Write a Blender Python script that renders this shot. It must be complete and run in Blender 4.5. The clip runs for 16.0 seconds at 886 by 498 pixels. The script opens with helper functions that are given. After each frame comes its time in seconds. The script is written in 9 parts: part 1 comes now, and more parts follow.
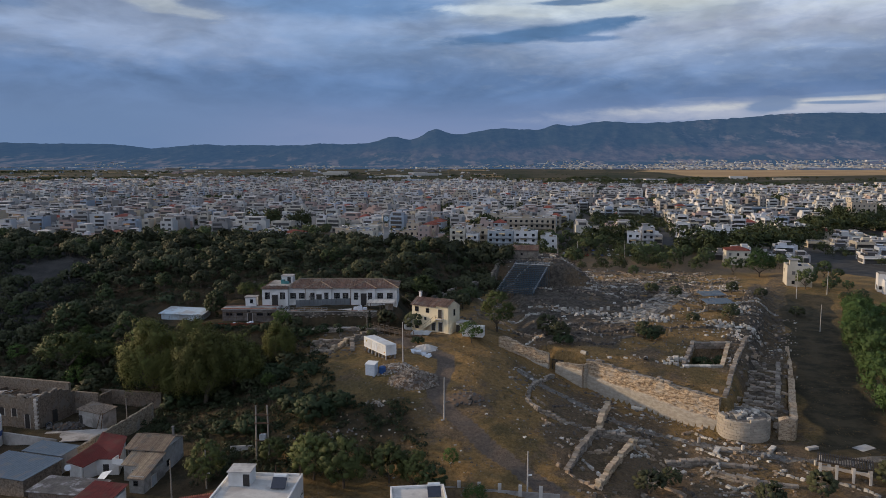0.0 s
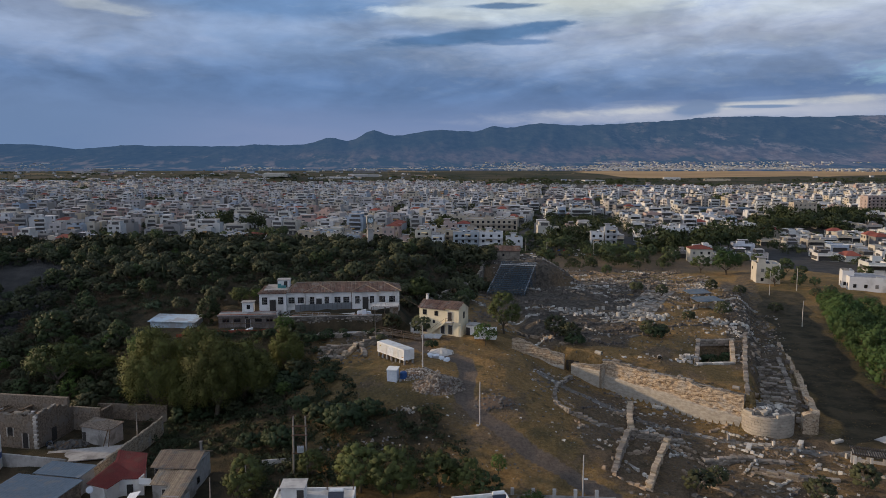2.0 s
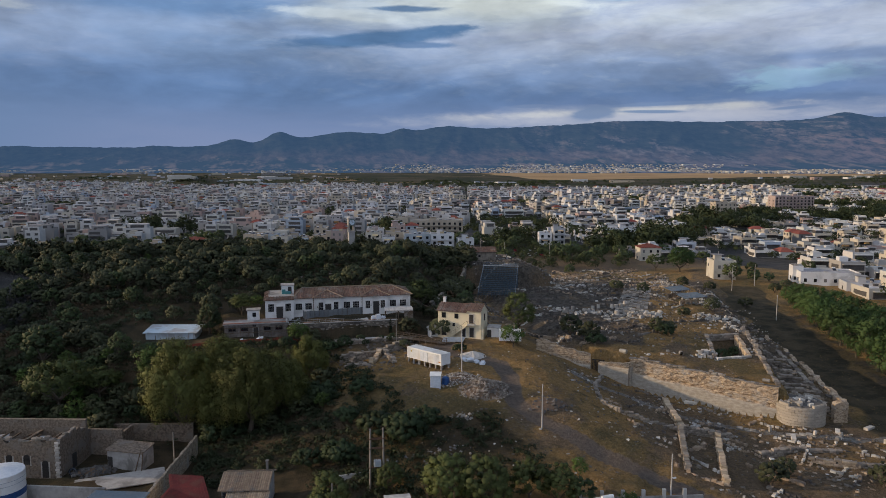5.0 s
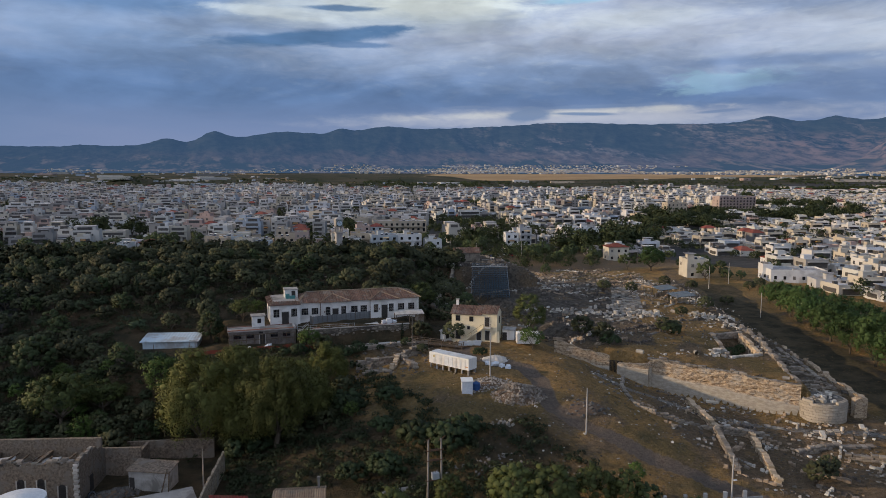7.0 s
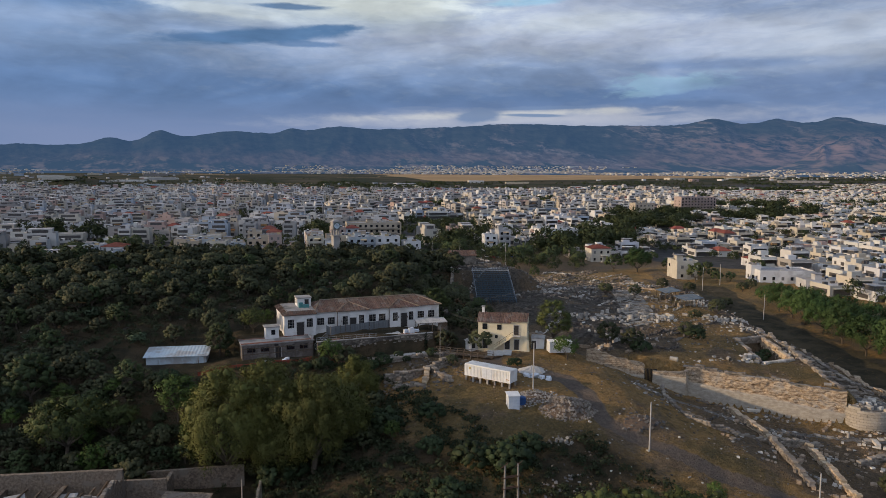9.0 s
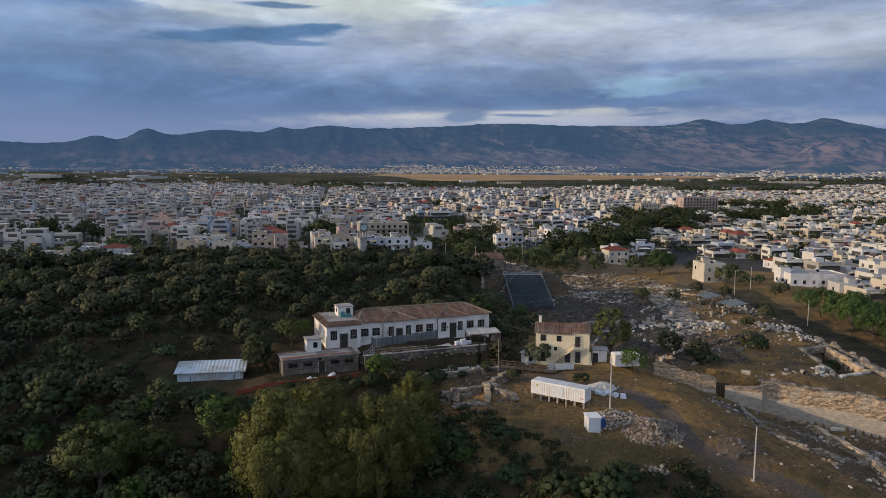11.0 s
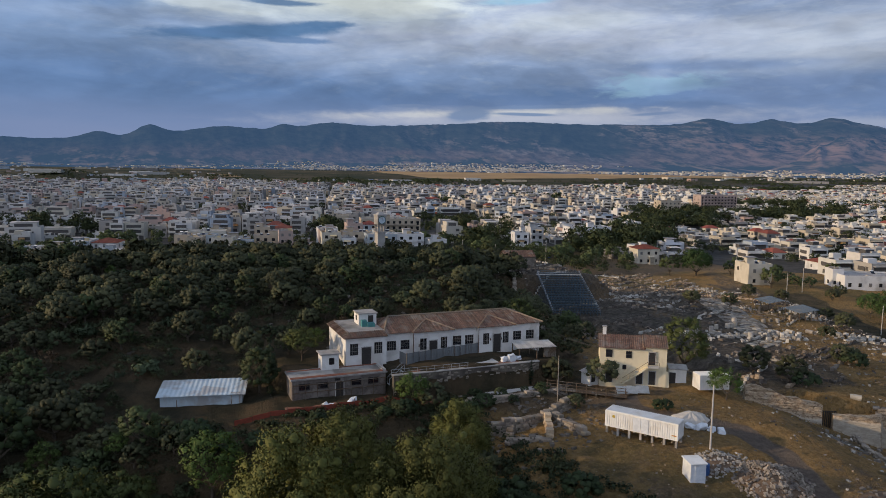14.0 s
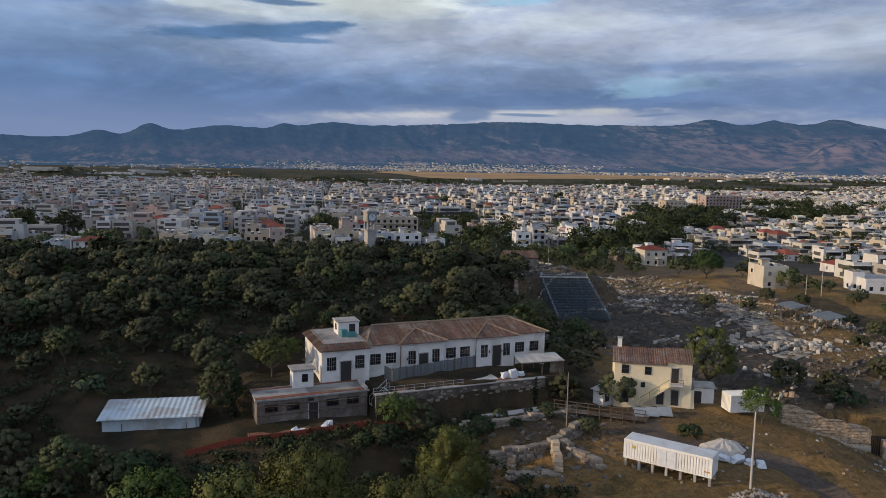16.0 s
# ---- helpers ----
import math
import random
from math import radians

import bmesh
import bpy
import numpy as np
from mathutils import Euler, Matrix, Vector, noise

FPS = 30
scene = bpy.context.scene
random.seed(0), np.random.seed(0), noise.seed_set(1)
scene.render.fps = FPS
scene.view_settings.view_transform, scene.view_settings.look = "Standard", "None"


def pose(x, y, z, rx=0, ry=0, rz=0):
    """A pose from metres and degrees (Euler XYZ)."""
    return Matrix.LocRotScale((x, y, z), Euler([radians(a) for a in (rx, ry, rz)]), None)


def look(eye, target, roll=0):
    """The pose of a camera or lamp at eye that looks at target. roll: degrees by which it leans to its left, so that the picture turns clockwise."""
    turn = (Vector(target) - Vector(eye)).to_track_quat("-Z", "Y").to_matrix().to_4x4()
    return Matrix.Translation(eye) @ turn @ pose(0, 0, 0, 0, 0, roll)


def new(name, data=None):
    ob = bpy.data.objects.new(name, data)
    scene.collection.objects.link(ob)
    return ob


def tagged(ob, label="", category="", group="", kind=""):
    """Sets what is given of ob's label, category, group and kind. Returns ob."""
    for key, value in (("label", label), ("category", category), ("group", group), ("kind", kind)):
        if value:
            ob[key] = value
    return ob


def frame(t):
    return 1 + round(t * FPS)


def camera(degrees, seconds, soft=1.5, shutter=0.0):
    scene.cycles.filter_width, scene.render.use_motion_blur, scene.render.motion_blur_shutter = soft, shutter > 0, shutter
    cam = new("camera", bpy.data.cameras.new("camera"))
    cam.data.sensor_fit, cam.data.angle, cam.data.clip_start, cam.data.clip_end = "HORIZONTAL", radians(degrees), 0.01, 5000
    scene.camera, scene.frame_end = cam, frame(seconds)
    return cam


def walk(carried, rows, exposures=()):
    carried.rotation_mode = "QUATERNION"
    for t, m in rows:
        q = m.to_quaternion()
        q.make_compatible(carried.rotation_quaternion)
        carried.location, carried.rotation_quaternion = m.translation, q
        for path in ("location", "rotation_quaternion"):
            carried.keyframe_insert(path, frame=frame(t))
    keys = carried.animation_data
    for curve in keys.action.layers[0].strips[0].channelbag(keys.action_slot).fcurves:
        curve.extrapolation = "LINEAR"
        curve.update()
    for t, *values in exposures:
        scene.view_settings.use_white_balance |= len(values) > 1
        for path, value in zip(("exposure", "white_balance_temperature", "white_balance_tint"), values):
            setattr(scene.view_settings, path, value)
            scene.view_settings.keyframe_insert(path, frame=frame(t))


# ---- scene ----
cam = camera(63.4, 16.0, soft=0.4)
METRES, EYE, TILT, LEAN, TURN = 136.0, 50.0, -6.8, 0.0, 0.0
ROWS = [
    (0.0, 0.0, 0.0, 0.0, -0.0, 0.0, -0.0),
    (0.5, -0.0303, 0.0063, 0.0001, -1.29, 0.02, 0.15),
    (1.0, -0.0603, 0.013, 0.0002, -2.6, 0.04, 0.31),
    (1.5, -0.0902, 0.0204, 0.0004, -3.83, 0.07, 0.45),
    (2.0, -0.1201, 0.0282, 0.0006, -5.05, 0.09, 0.58),
    (2.5, -0.1499, 0.0362, 0.0008, -6.24, 0.12, 0.72),
    (3.0, -0.1797, 0.0447, 0.0011, -7.46, 0.14, 0.86),
    (3.5, -0.2095, 0.0535, 0.0015, -8.75, 0.15, 1.0),
    (4.0, -0.2393, 0.063, 0.0018, -10.02, 0.16, 1.15),
    (6.5, -0.386, 0.125, 0.0052, -16.22, 0.08, 1.78),
    (7.0, -0.4108, 0.1453, 0.007, -17.47, 0.06, 1.87),
    (7.5, -0.4341, 0.1678, 0.009, -18.65, 0.04, 1.98),
    (8.0, -0.4561, 0.1923, 0.0114, -19.76, 0.01, 2.08),
    (10.5, -0.5461, 0.3311, 0.0258, -22.4, -0.07, 2.13),
    (11.0, -0.5541, 0.3609, 0.0277, -22.41, -0.1, 2.11),
    (11.5, -0.5573, 0.3925, 0.0271, -22.41, -0.12, 2.07),
    (12.0, -0.5563, 0.4254, 0.0254, -22.38, -0.09, 1.99),
    (12.5, -0.5528, 0.4578, 0.0248, -22.35, -0.13, 1.84),
    (13.0, -0.5475, 0.4892, 0.0244, -22.32, -0.17, 1.72),
    (13.5, -0.5395, 0.5196, 0.0244, -22.28, -0.19, 1.79),
    (14.0, -0.5294, 0.5483, 0.0249, -22.23, -0.21, 1.72),
    (14.5, -0.5183, 0.5756, 0.0245, -22.22, -0.19, 1.6),
    (15.0, -0.5066, 0.6005, 0.0238, -22.22, -0.18, 1.53),
    (15.5, -0.4945, 0.623, 0.0233, -22.21, -0.17, 1.48),
    (16.0, -0.4813, 0.6435, 0.0233, -22.18, -0.18, 1.48),
]
walk(cam, [(t, pose(0, 0, EYE, TILT, LEAN, TURN) @ pose(METRES * x, METRES * y, METRES * z, 90 + pitch, roll, yaw)) for t, x, y, z, yaw, pitch, roll in ROWS])

# ---------------------------------------------------------------- sky and sun
SUN_AZ, SUN_EL = -76.0, 13.0      # degrees clockwise from +y, and above the horizon


def node(nt, kind, **kw):
    n = nt.nodes.new(kind)
    for k, v in kw.items():
        if k == "op":
            n.operation = v
        elif k == "ins":
            for i, val in v.items():
                n.inputs[i].default_value = val
    return n


class Net:
    """Short way to write sums in a node tree."""

    def __init__(self, nt):
        self.nt = nt

    def put(self, sock, v):
        if hasattr(v, "is_output"):
            self.nt.links.new(v, sock)
        else:
            sock.default_value = v

    def m(self, op, a, b=0.0, c=0.0):
        n = node(self.nt, "ShaderNodeMath", op=op)
        self.put(n.inputs[0], a), self.put(n.inputs[1], b), self.put(n.inputs[2], c)
        return n.outputs[0]

    def noise(self, vec, scale, detail=4.0, rough=0.55, dist=0.0):
        n = node(self.nt, "ShaderNodeTexNoise")
        self.put(n.inputs["Vector"], vec)
        n.inputs["Scale"].default_value, n.inputs["Detail"].default_value = scale, detail
        n.inputs["Roughness"].default_value, n.inputs["Distortion"].default_value = rough, dist
        return n.outputs["Fac"]

    def ramp(self, v, lo, hi):
        n = node(self.nt, "ShaderNodeMapRange")
        n.interpolation_type = "SMOOTHSTEP"
        self.put(n.inputs["Value"], v), self.put(n.inputs["From Min"], lo), self.put(n.inputs["From Max"], hi)
        return n.outputs["Result"]

    def mix(self, f, a, b):
        n = node(self.nt, "ShaderNodeMix")
        n.data_type = "RGBA"
        self.put(n.inputs["Factor"], f)
        for i, v in ((6, a), (7, b)):
            self.put(n.inputs[i], (*v, 1.0) if isinstance(v, tuple) else v)
        return n.outputs[2]

    def vec(self, x, y, z):
        n = node(self.nt, "ShaderNodeCombineXYZ")
        self.put(n.inputs[0], x), self.put(n.inputs[1], y), self.put(n.inputs[2], z)
        return n.outputs[0]


world = bpy.data.worlds.new("cloudy_evening_sky")
scene.world = world
world.use_nodes = True
wt = world.node_tree
wt.nodes.clear()
W = Net(wt)
coord = node(wt, "ShaderNodeTexCoord").outputs["Generated"]
sep = node(wt, "ShaderNodeSeparateXYZ")
wt.links.new(coord, sep.inputs[0])
sx, sy, sz = sep.outputs
up = W.m("MAXIMUM", sz, 0.0)
az = W.m("MULTIPLY", W.m("ARCTAN2", sx, sy), 57.29578)
el = W.m("MULTIPLY", W.m("ARCSINE", sz), 57.29578)
flat = W.m("ADD", up, 0.09)
px, py = W.m("DIVIDE", sx, flat), W.m("DIVIDE", sy, flat)
plane = W.vec(px, py, 0.0)
clear = node(wt, "ShaderNodeTexSky")
clear.sky_type, clear.sun_disc = "NISHITA", False
clear.sun_elevation, clear.sun_rotation = radians(SUN_EL), radians(SUN_AZ)
blue = node(wt, "ShaderNodeVectorMath", op="SCALE")
wt.links.new(clear.outputs[0], blue.inputs[0])
blue.inputs["Scale"].default_value = 0.11
# cloud sheet: large bands, billows and wisps on a level layer
streaky = W.vec(W.m("MULTIPLY", az, 0.045), W.m("MULTIPLY", el, 0.24), 0.0)
fine = W.vec(W.m("MULTIPLY", az, 0.13), W.m("MULTIPLY", el, 0.52), 3.0)
n_big = W.noise(streaky, 1.0, 5.0, 0.55, 0.6)
n_mid = W.noise(fine, 1.0, 6.0, 0.6, 0.8)
n_fine = W.noise(plane, 2.2, 7.0, 0.62, 0.5)
detail = W.vec(W.m("MULTIPLY", az, 0.42), W.m("MULTIPLY", el, 1.5), 7.0)
n_det = W.noise(detail, 1.0, 8.0, 0.6, 0.4)
warp = W.m("ADD", W.m("MULTIPLY", W.m("SUBTRACT", n_mid, 0.5), 0.75), W.m("MULTIPLY", W.m("SUBTRACT", n_det, 0.5), 0.55))


def lens(az0, el0, wide, tall, tilt=0.0, rough=0.5, soft=0.5):
    """Cloud body round a direction, its outline broken by the noise."""
    a = W.m("DIVIDE", W.m("SUBTRACT", az, az0), wide)
    e = W.m("DIVIDE", W.m("SUBTRACT", W.m("SUBTRACT", el, el0), W.m("MULTIPLY", W.m("SUBTRACT", az, az0), tilt)), tall)
    r = W.m("SQRT", W.m("ADD", W.m("MULTIPLY", a, a), W.m("MULTIPLY", e, e)))
    r = W.m("ADD", r, W.m("MULTIPLY", warp, 3.2 * rough))
    return W.ramp(r, 1.0 + soft, 1.0 - soft)


def cloud(under, amount, colour, *shape):
    return W.mix(W.m("MULTIPLY", lens(*shape), amount), under, colour)


el_w = W.m("ADD", el, W.m("MULTIPLY", W.m("SUBTRACT", n_big, 0.5), 3.4))
sky = W.mix(W.ramp(el_w, 1.5, 6.0), (0.196, 0.263, 0.448), (0.122, 0.218, 0.419))
sky = W.mix(W.ramp(el_w, 6.0, 10.0), sky, (0.205, 0.315, 0.522))
sky = W.mix(W.m("MULTIPLY", W.ramp(az, -5.0, -26.0), W.ramp(el, 9.0, 3.0)), sky, (0.140, 0.226, 0.400))
# paler cloud towards the east
sky = cloud(sky, 0.9, (0.445, 0.510, 0.655), 34.0, 10.4, 24.0, 3.0, 0.0, 0.5, 0.7)
sky = cloud(sky, 0.6, (0.315, 0.404, 0.576), 20.0, 8.2, 15.0, 1.0, 0.0, 0.6, 0.8)
# dark bank at the upper left and the lighter gap below it
sky = cloud(sky, 0.8, (0.310, 0.390, 0.560), -24.0, 10.4, 11.0, 2.6, 0.0, 0.6, 0.8)
sky = cloud(sky, 0.85, (0.258, 0.362, 0.561), -4.0, 10.3, 9.0, 0.5, 0.03, 0.5, 0.8)
sky = cloud(sky, 0.85, (0.124, 0.236, 0.443), -7.0, 11.9, 12.0, 0.9, 0.0, 0.35, 0.5)
sky = cloud(sky, 0.9, (0.592, 0.672, 0.729), -15.0, 13.1, 8.0, 0.5, 0.0, 0.8, 0.4)
sky = cloud(sky, 0.8, (0.535, 0.619, 0.699), -21.5, 11.5, 2.0, 0.35, -0.1, 0.7, 0.5)
sky = cloud(sky, 0.7, (0.535, 0.619, 0.699), -26.5, 12.2, 3.0, 0.4, 0.0, 0.7, 0.5)
sky = cloud(sky, 0.75, (0.560, 0.630, 0.700), -22.0, 12.2, 3.6, 0.55, -0.06, 1.3, 0.6)
sky = cloud(sky, 0.7, (0.500, 0.575, 0.665), -19.5, 10.9, 2.4, 0.4, -0.1, 1.3, 0.6)
sky = cloud(sky, 0.7, (0.130, 0.225, 0.410), -31.0, 10.8, 2.6, 0.6, 0.0, 0.6, 0.4)
# bright break over the middle
sky = cloud(sky, 0.9, (0.535, 0.630, 0.719), 13.0, 11.9, 11.0, 1.3, 0.0, 0.5, 0.6)
sky = cloud(sky, 0.9, (0.764, 0.840, 0.827), 17.0, 12.5, 7.5, 1.0, 0.0, 0.5, 0.6)
sky = cloud(sky, 0.75, (0.611, 0.693, 0.749), 5.0, 11.5, 5.0, 0.4, -0.05, 0.7, 0.5)
sky = cloud(sky, 0.7, (0.286, 0.546, 0.749), 27.5, 12.6, 3.0, 0.3, 0.05, 0.5, 0.5)
sky = cloud(sky, 0.65, (0.224, 0.326, 0.532), 46.0, 11.6, 8.0, 0.9, -0.03, 0.6, 0.6)
sky = cloud(sky, 0.75, (0.535, 0.604, 0.680), 31.0, 11.0, 6.0, 0.7, 0.05, 0.8, 0.6)
# broad blue-grey sheets across the right
sky = cloud(sky, 0.7, (0.177, 0.278, 0.483), 25.0, 7.2, 11.0, 1.1, 0.03, 0.5, 0.8)
sky = cloud(sky, 0.75, (0.458, 0.520, 0.625), 50.0, 8.8, 6.5, 1.7, 0.0, 0.4, 0.8)
sky = cloud(sky, 0.55, W.mix(0.72, blue.outputs[0], (0.277, 0.536, 0.729)), 39.2, 6.4, 3.6, 0.6, 0.06, 1.6, 0.5)
sky = cloud(sky, 0.75, (0.162, 0.257, 0.463), 43.0, 7.7, 6.5, 0.38, -0.01, 0.35, 0.6)
sky = cloud(sky, 0.85, (0.177, 0.268, 0.473), 48.5, 5.6, 8.0, 1.3, 0.0, 0.45, 0.6)
# pale strip above the hills, with a small cumulus and dark shreds
sky = cloud(sky, 0.85, (0.506, 0.536, 0.630), 29.0, 3.9, 14.0, 0.62, 0.012, 0.7, 0.9)
sky = cloud(sky, 0.8, (0.659, 0.672, 0.670), 27.0, 4.3, 9.0, 0.22, 0.03, 0.9, 0.9)
sky = cloud(sky, 0.55, (0.420, 0.462, 0.571), 52.0, 3.4, 4.0, 0.35, 0.0, 0.5, 0.7)
sky = cloud(sky, 0.95, (0.186, 0.273, 0.453), 24.2, 4.15, 2.0, 0.6, 0.12, 0.6, 0.3)
sky = cloud(sky, 0.9, (0.172, 0.263, 0.453), 29.5, 4.75, 4.5, 0.13, 0.02, 0.35, 0.4)
sky = cloud(sky, 0.9, (0.162, 0.252, 0.433), 28.5, 4.2, 2.6, 0.14, -0.02, 0.4, 0.35)
sky = cloud(sky, 0.9, (0.181, 0.263, 0.443), 38.5, 4.25, 1.8, 0.13, 0.06, 0.4, 0.35)
sky = cloud(sky, 0.85, (0.181, 0.263, 0.443), 19.5, 4.75, 1.6, 0.12, 0.02, 0.4, 0.35)
# wisps
sky = W.mix(W.m("MULTIPLY", W.ramp(n_det, 0.50, 0.70), W.m("MULTIPLY", W.m("MULTIPLY", W.ramp(el, 3.5, 9.5), W.ramp(az, -20.0, 25.0)), 0.26)), sky, (0.535, 0.619, 0.709))
sky = W.mix(W.m("MULTIPLY", W.ramp(n_mid, 0.50, 0.32), 0.12), sky, (0.110, 0.194, 0.384))
grain = W.noise(W.vec(W.m("MULTIPLY", az, 0.30), W.m("MULTIPLY", el, 1.3), 1.0), 1.0, 8.0, 0.58, 1.2)
sky = W.mix(W.m("MULTIPLY", W.ramp(grain, 0.46, 0.66), W.m("MULTIPLY", W.m("MULTIPLY", W.ramp(el, 6.5, 11.0), W.ramp(az, -10.0, 15.0)), 0.14)), sky, (0.600, 0.660, 0.750))
sky = W.mix(W.m("MULTIPLY", W.ramp(grain, 0.54, 0.36), W.m("MULTIPLY", W.ramp(el, 5.0, 9.5), 0.10)), sky, (0.130, 0.220, 0.420))
# the long dark lens cloud
sky = cloud(sky, 0.95, (0.086, 0.189, 0.369), 7.6, 9.85, 7.4, 0.55, 0.085, 0.5, 0.32)
sky = cloud(sky, 0.9, (0.096, 0.200, 0.379), 10.0, 12.0, 2.6, 0.22, 0.0, 0.9, 0.45)
sky = cloud(sky, 0.9, (0.086, 0.189, 0.369), 12.8, 10.55, 2.4, 0.30, 0.05, 0.8, 0.4)
sky = cloud(sky, 0.8, (0.100, 0.200, 0.390), 10.6, 9.35, 2.6, 0.22, 0.0, 0.8, 0.4)
sky = cloud(sky, 0.8, (0.100, 0.200, 0.390), 3.4, 9.55, 4.0, 0.20, 0.03, 0.7, 0.5)
# billows at two sizes over the whole sheet
bil = W.noise(W.vec(W.m("ADD", W.m("MULTIPLY", az, 0.10), W.m("MULTIPLY", n_big, 0.8)), W.m("ADD", W.m("MULTIPLY", el, 0.27), W.m("MULTIPLY", n_big, 0.5)), 11.0), 1.0, 8.0, 0.50, 0.4)
bil2 = W.noise(W.vec(W.m("MULTIPLY", az, 0.34), W.m("ADD", W.m("MULTIPLY", el, 0.75), W.m("MULTIPLY", bil, 1.2)), 15.0), 1.0, 7.0, 0.5, 0.3)
gain = W.m("ADD", W.m("MULTIPLY", W.ramp(bil, 0.34, 0.66), 0.36), W.m("MULTIPLY", W.ramp(bil2, 0.32, 0.68), 0.12))
gain = W.m("ADD", 1.0, W.m("MULTIPLY", W.m("SUBTRACT", gain, 0.30), W.ramp(el, 2.5, 7.0)))
lit = node(wt, "ShaderNodeVectorMath", op="SCALE")
wt.links.new(sky, lit.inputs[0])
wt.links.new(gain, lit.inputs["Scale"])
grey = node(wt, "ShaderNodeHueSaturation")
grey.inputs["Saturation"].default_value = 0.97
wt.links.new(lit.outputs[0], grey.inputs["Color"])
sky = grey.outputs[0]
# the open sky overhead is a brighter, paler sheet
sky = W.mix(W.ramp(el, 12.5, 28.0), sky, W.mix(W.ramp(n_fine, 0.3, 0.7), (0.105, 0.145, 0.235), (0.153, 0.220, 0.337)))
# the sky brightens towards the clearing in the south-west, behind the camera
gl = node(wt, "ShaderNodeVectorMath", op="DOT_PRODUCT")
wt.links.new(coord, gl.inputs[0])
gl.inputs[1].default_value = (math.sin(radians(-128.0)) * 0.80, math.cos(radians(-128.0)) * 0.80, 0.60)
sky = W.mix(W.ramp(gl.outputs["Value"], 0.18, 1.0), sky, W.mix(W.ramp(n_fine, 0.3, 0.7), (0.50, 0.58, 0.78), (0.80, 0.86, 1.02)))
bg = node(wt, "ShaderNodeBackground")
wt.links.new(sky, bg.inputs[0])
bg.inputs[1].default_value = 1.0
wo = node(wt, "ShaderNodeOutputWorld")
wt.links.new(bg.outputs[0], wo.inputs[0])

sun_data = bpy.data.lights.new("sun", "SUN")
sun_data.energy, sun_data.angle, sun_data.color = 3.0, radians(0.9), (1.0, 0.74, 0.47)
sun = new("sun", sun_data)
a, e = radians(SUN_AZ), radians(SUN_EL)
sun.matrix_world = look((math.sin(a) * 400 * math.cos(e), math.cos(a) * 400 * math.cos(e), 400 * math.sin(e)), (0, 0, 0))

# ---------------------------------------------------------------- materials
def material(name, c1, c2, scale=1.0, rough=0.85, bump=0.2, bscale=None, c3=None, s3=0.15, metal=0.0, rand=0.0, island=0.0, spec=0.3):
    """Two colours in a grain, a third in large stains, relief, and a shade of its own for each object or island."""
    mt = bpy.data.materials.new(name)
    mt.use_nodes = True
    nt = mt.node_tree
    N = Net(nt)
    bs = nt.nodes["Principled BSDF"]
    co = node(nt, "ShaderNodeTexCoord").outputs["Object"]
    col = N.mix(N.ramp(N.noise(co, scale, 6.0, 0.65), 0.32, 0.68), c1, c2)
    if c3:
        col = N.mix(N.ramp(N.noise(co, s3, 5.0, 0.6, 0.4), 0.48, 0.66), col, c3)
    for amount, kind, out in ((rand, "ShaderNodeObjectInfo", "Random"), (island, "ShaderNodeNewGeometry", "Random Per Island")):
        if amount:
            r = node(nt, kind).outputs[out]
            hsv = node(nt, "ShaderNodeHueSaturation")
            N.put(hsv.inputs["Value"], N.m("ADD", N.m("MULTIPLY", r, 2 * amount), 1 - amount))
            N.put(hsv.inputs["Hue"], N.m("ADD", N.m("MULTIPLY", N.m("FRACT", N.m("MULTIPLY", r, 7.3)), 0.05 * amount), 0.5 - 0.025 * amount))
            N.put(hsv.inputs["Color"], col)
            col = hsv.outputs[0]
    nt.links.new(col, bs.inputs["Base Color"])
    bs.inputs["Roughness"].default_value, bs.inputs["Metallic"].default_value = rough, metal
    bs.inputs["Specular IOR Level"].default_value = spec
    if bump:
        b = node(nt, "ShaderNodeBump")
        b.inputs["Strength"].default_value, b.inputs["Distance"].default_value = bump, 0.1
        nt.links.new(N.noise(co, bscale or scale * 3, 5.0, 0.6), b.inputs["Height"])
        nt.links.new(b.outputs[0], bs.inputs["Normal"])
    return mt


def leaf_material(name, c1, c2, rand=0.25, island=0.2):
    mt = material(name, tuple(0.76 * v for v in c1), tuple(0.76 * v for v in c2), 0.6, 0.6, 0.0, rand=rand, island=island, spec=0.15)
    return mt


M_PLASTER = material("white_plaster", (0.78, 0.77, 0.74), (0.70, 0.69, 0.66), 0.7, 0.9, 0.12, 6.0, (0.58, 0.56, 0.52), 0.25)
M_CREAM = material("cream_plaster", (0.80, 0.71, 0.50), (0.74, 0.65, 0.45), 0.8, 0.9, 0.12, 6.0, (0.62, 0.53, 0.36), 0.3)
M_TILE = material("old_roof_tiles", (0.19, 0.112, 0.076), (0.085, 0.055, 0.042), 2.6, 0.9, 0.3, 5.0, (0.17, 0.14, 0.115), 0.6, rand=0.2, island=0.45)
M_TILE_PALE = material("bleached_roof_tiles", (0.38, 0.29, 0.19), (0.27, 0.19, 0.13), 2.0, 0.9, 0.3, 5.0, (0.24, 0.21, 0.17), 0.5, rand=0.3, island=0.3)
M_TILE_RED = material("red_roof_tiles", (0.27, 0.085, 0.055), (0.19, 0.06, 0.042), 2.0, 0.8, 0.3, 5.0, rand=0.2, island=0.2)
M_GLASS = material("dark_window_glass", (0.012, 0.014, 0.018), (0.02, 0.022, 0.026), 1.0, 0.12, 0.0, spec=0.6)
M_DARKWOOD = material("dark_painted_wood", (0.035, 0.032, 0.03), (0.055, 0.05, 0.045), 6.0, 0.7, 0.2)
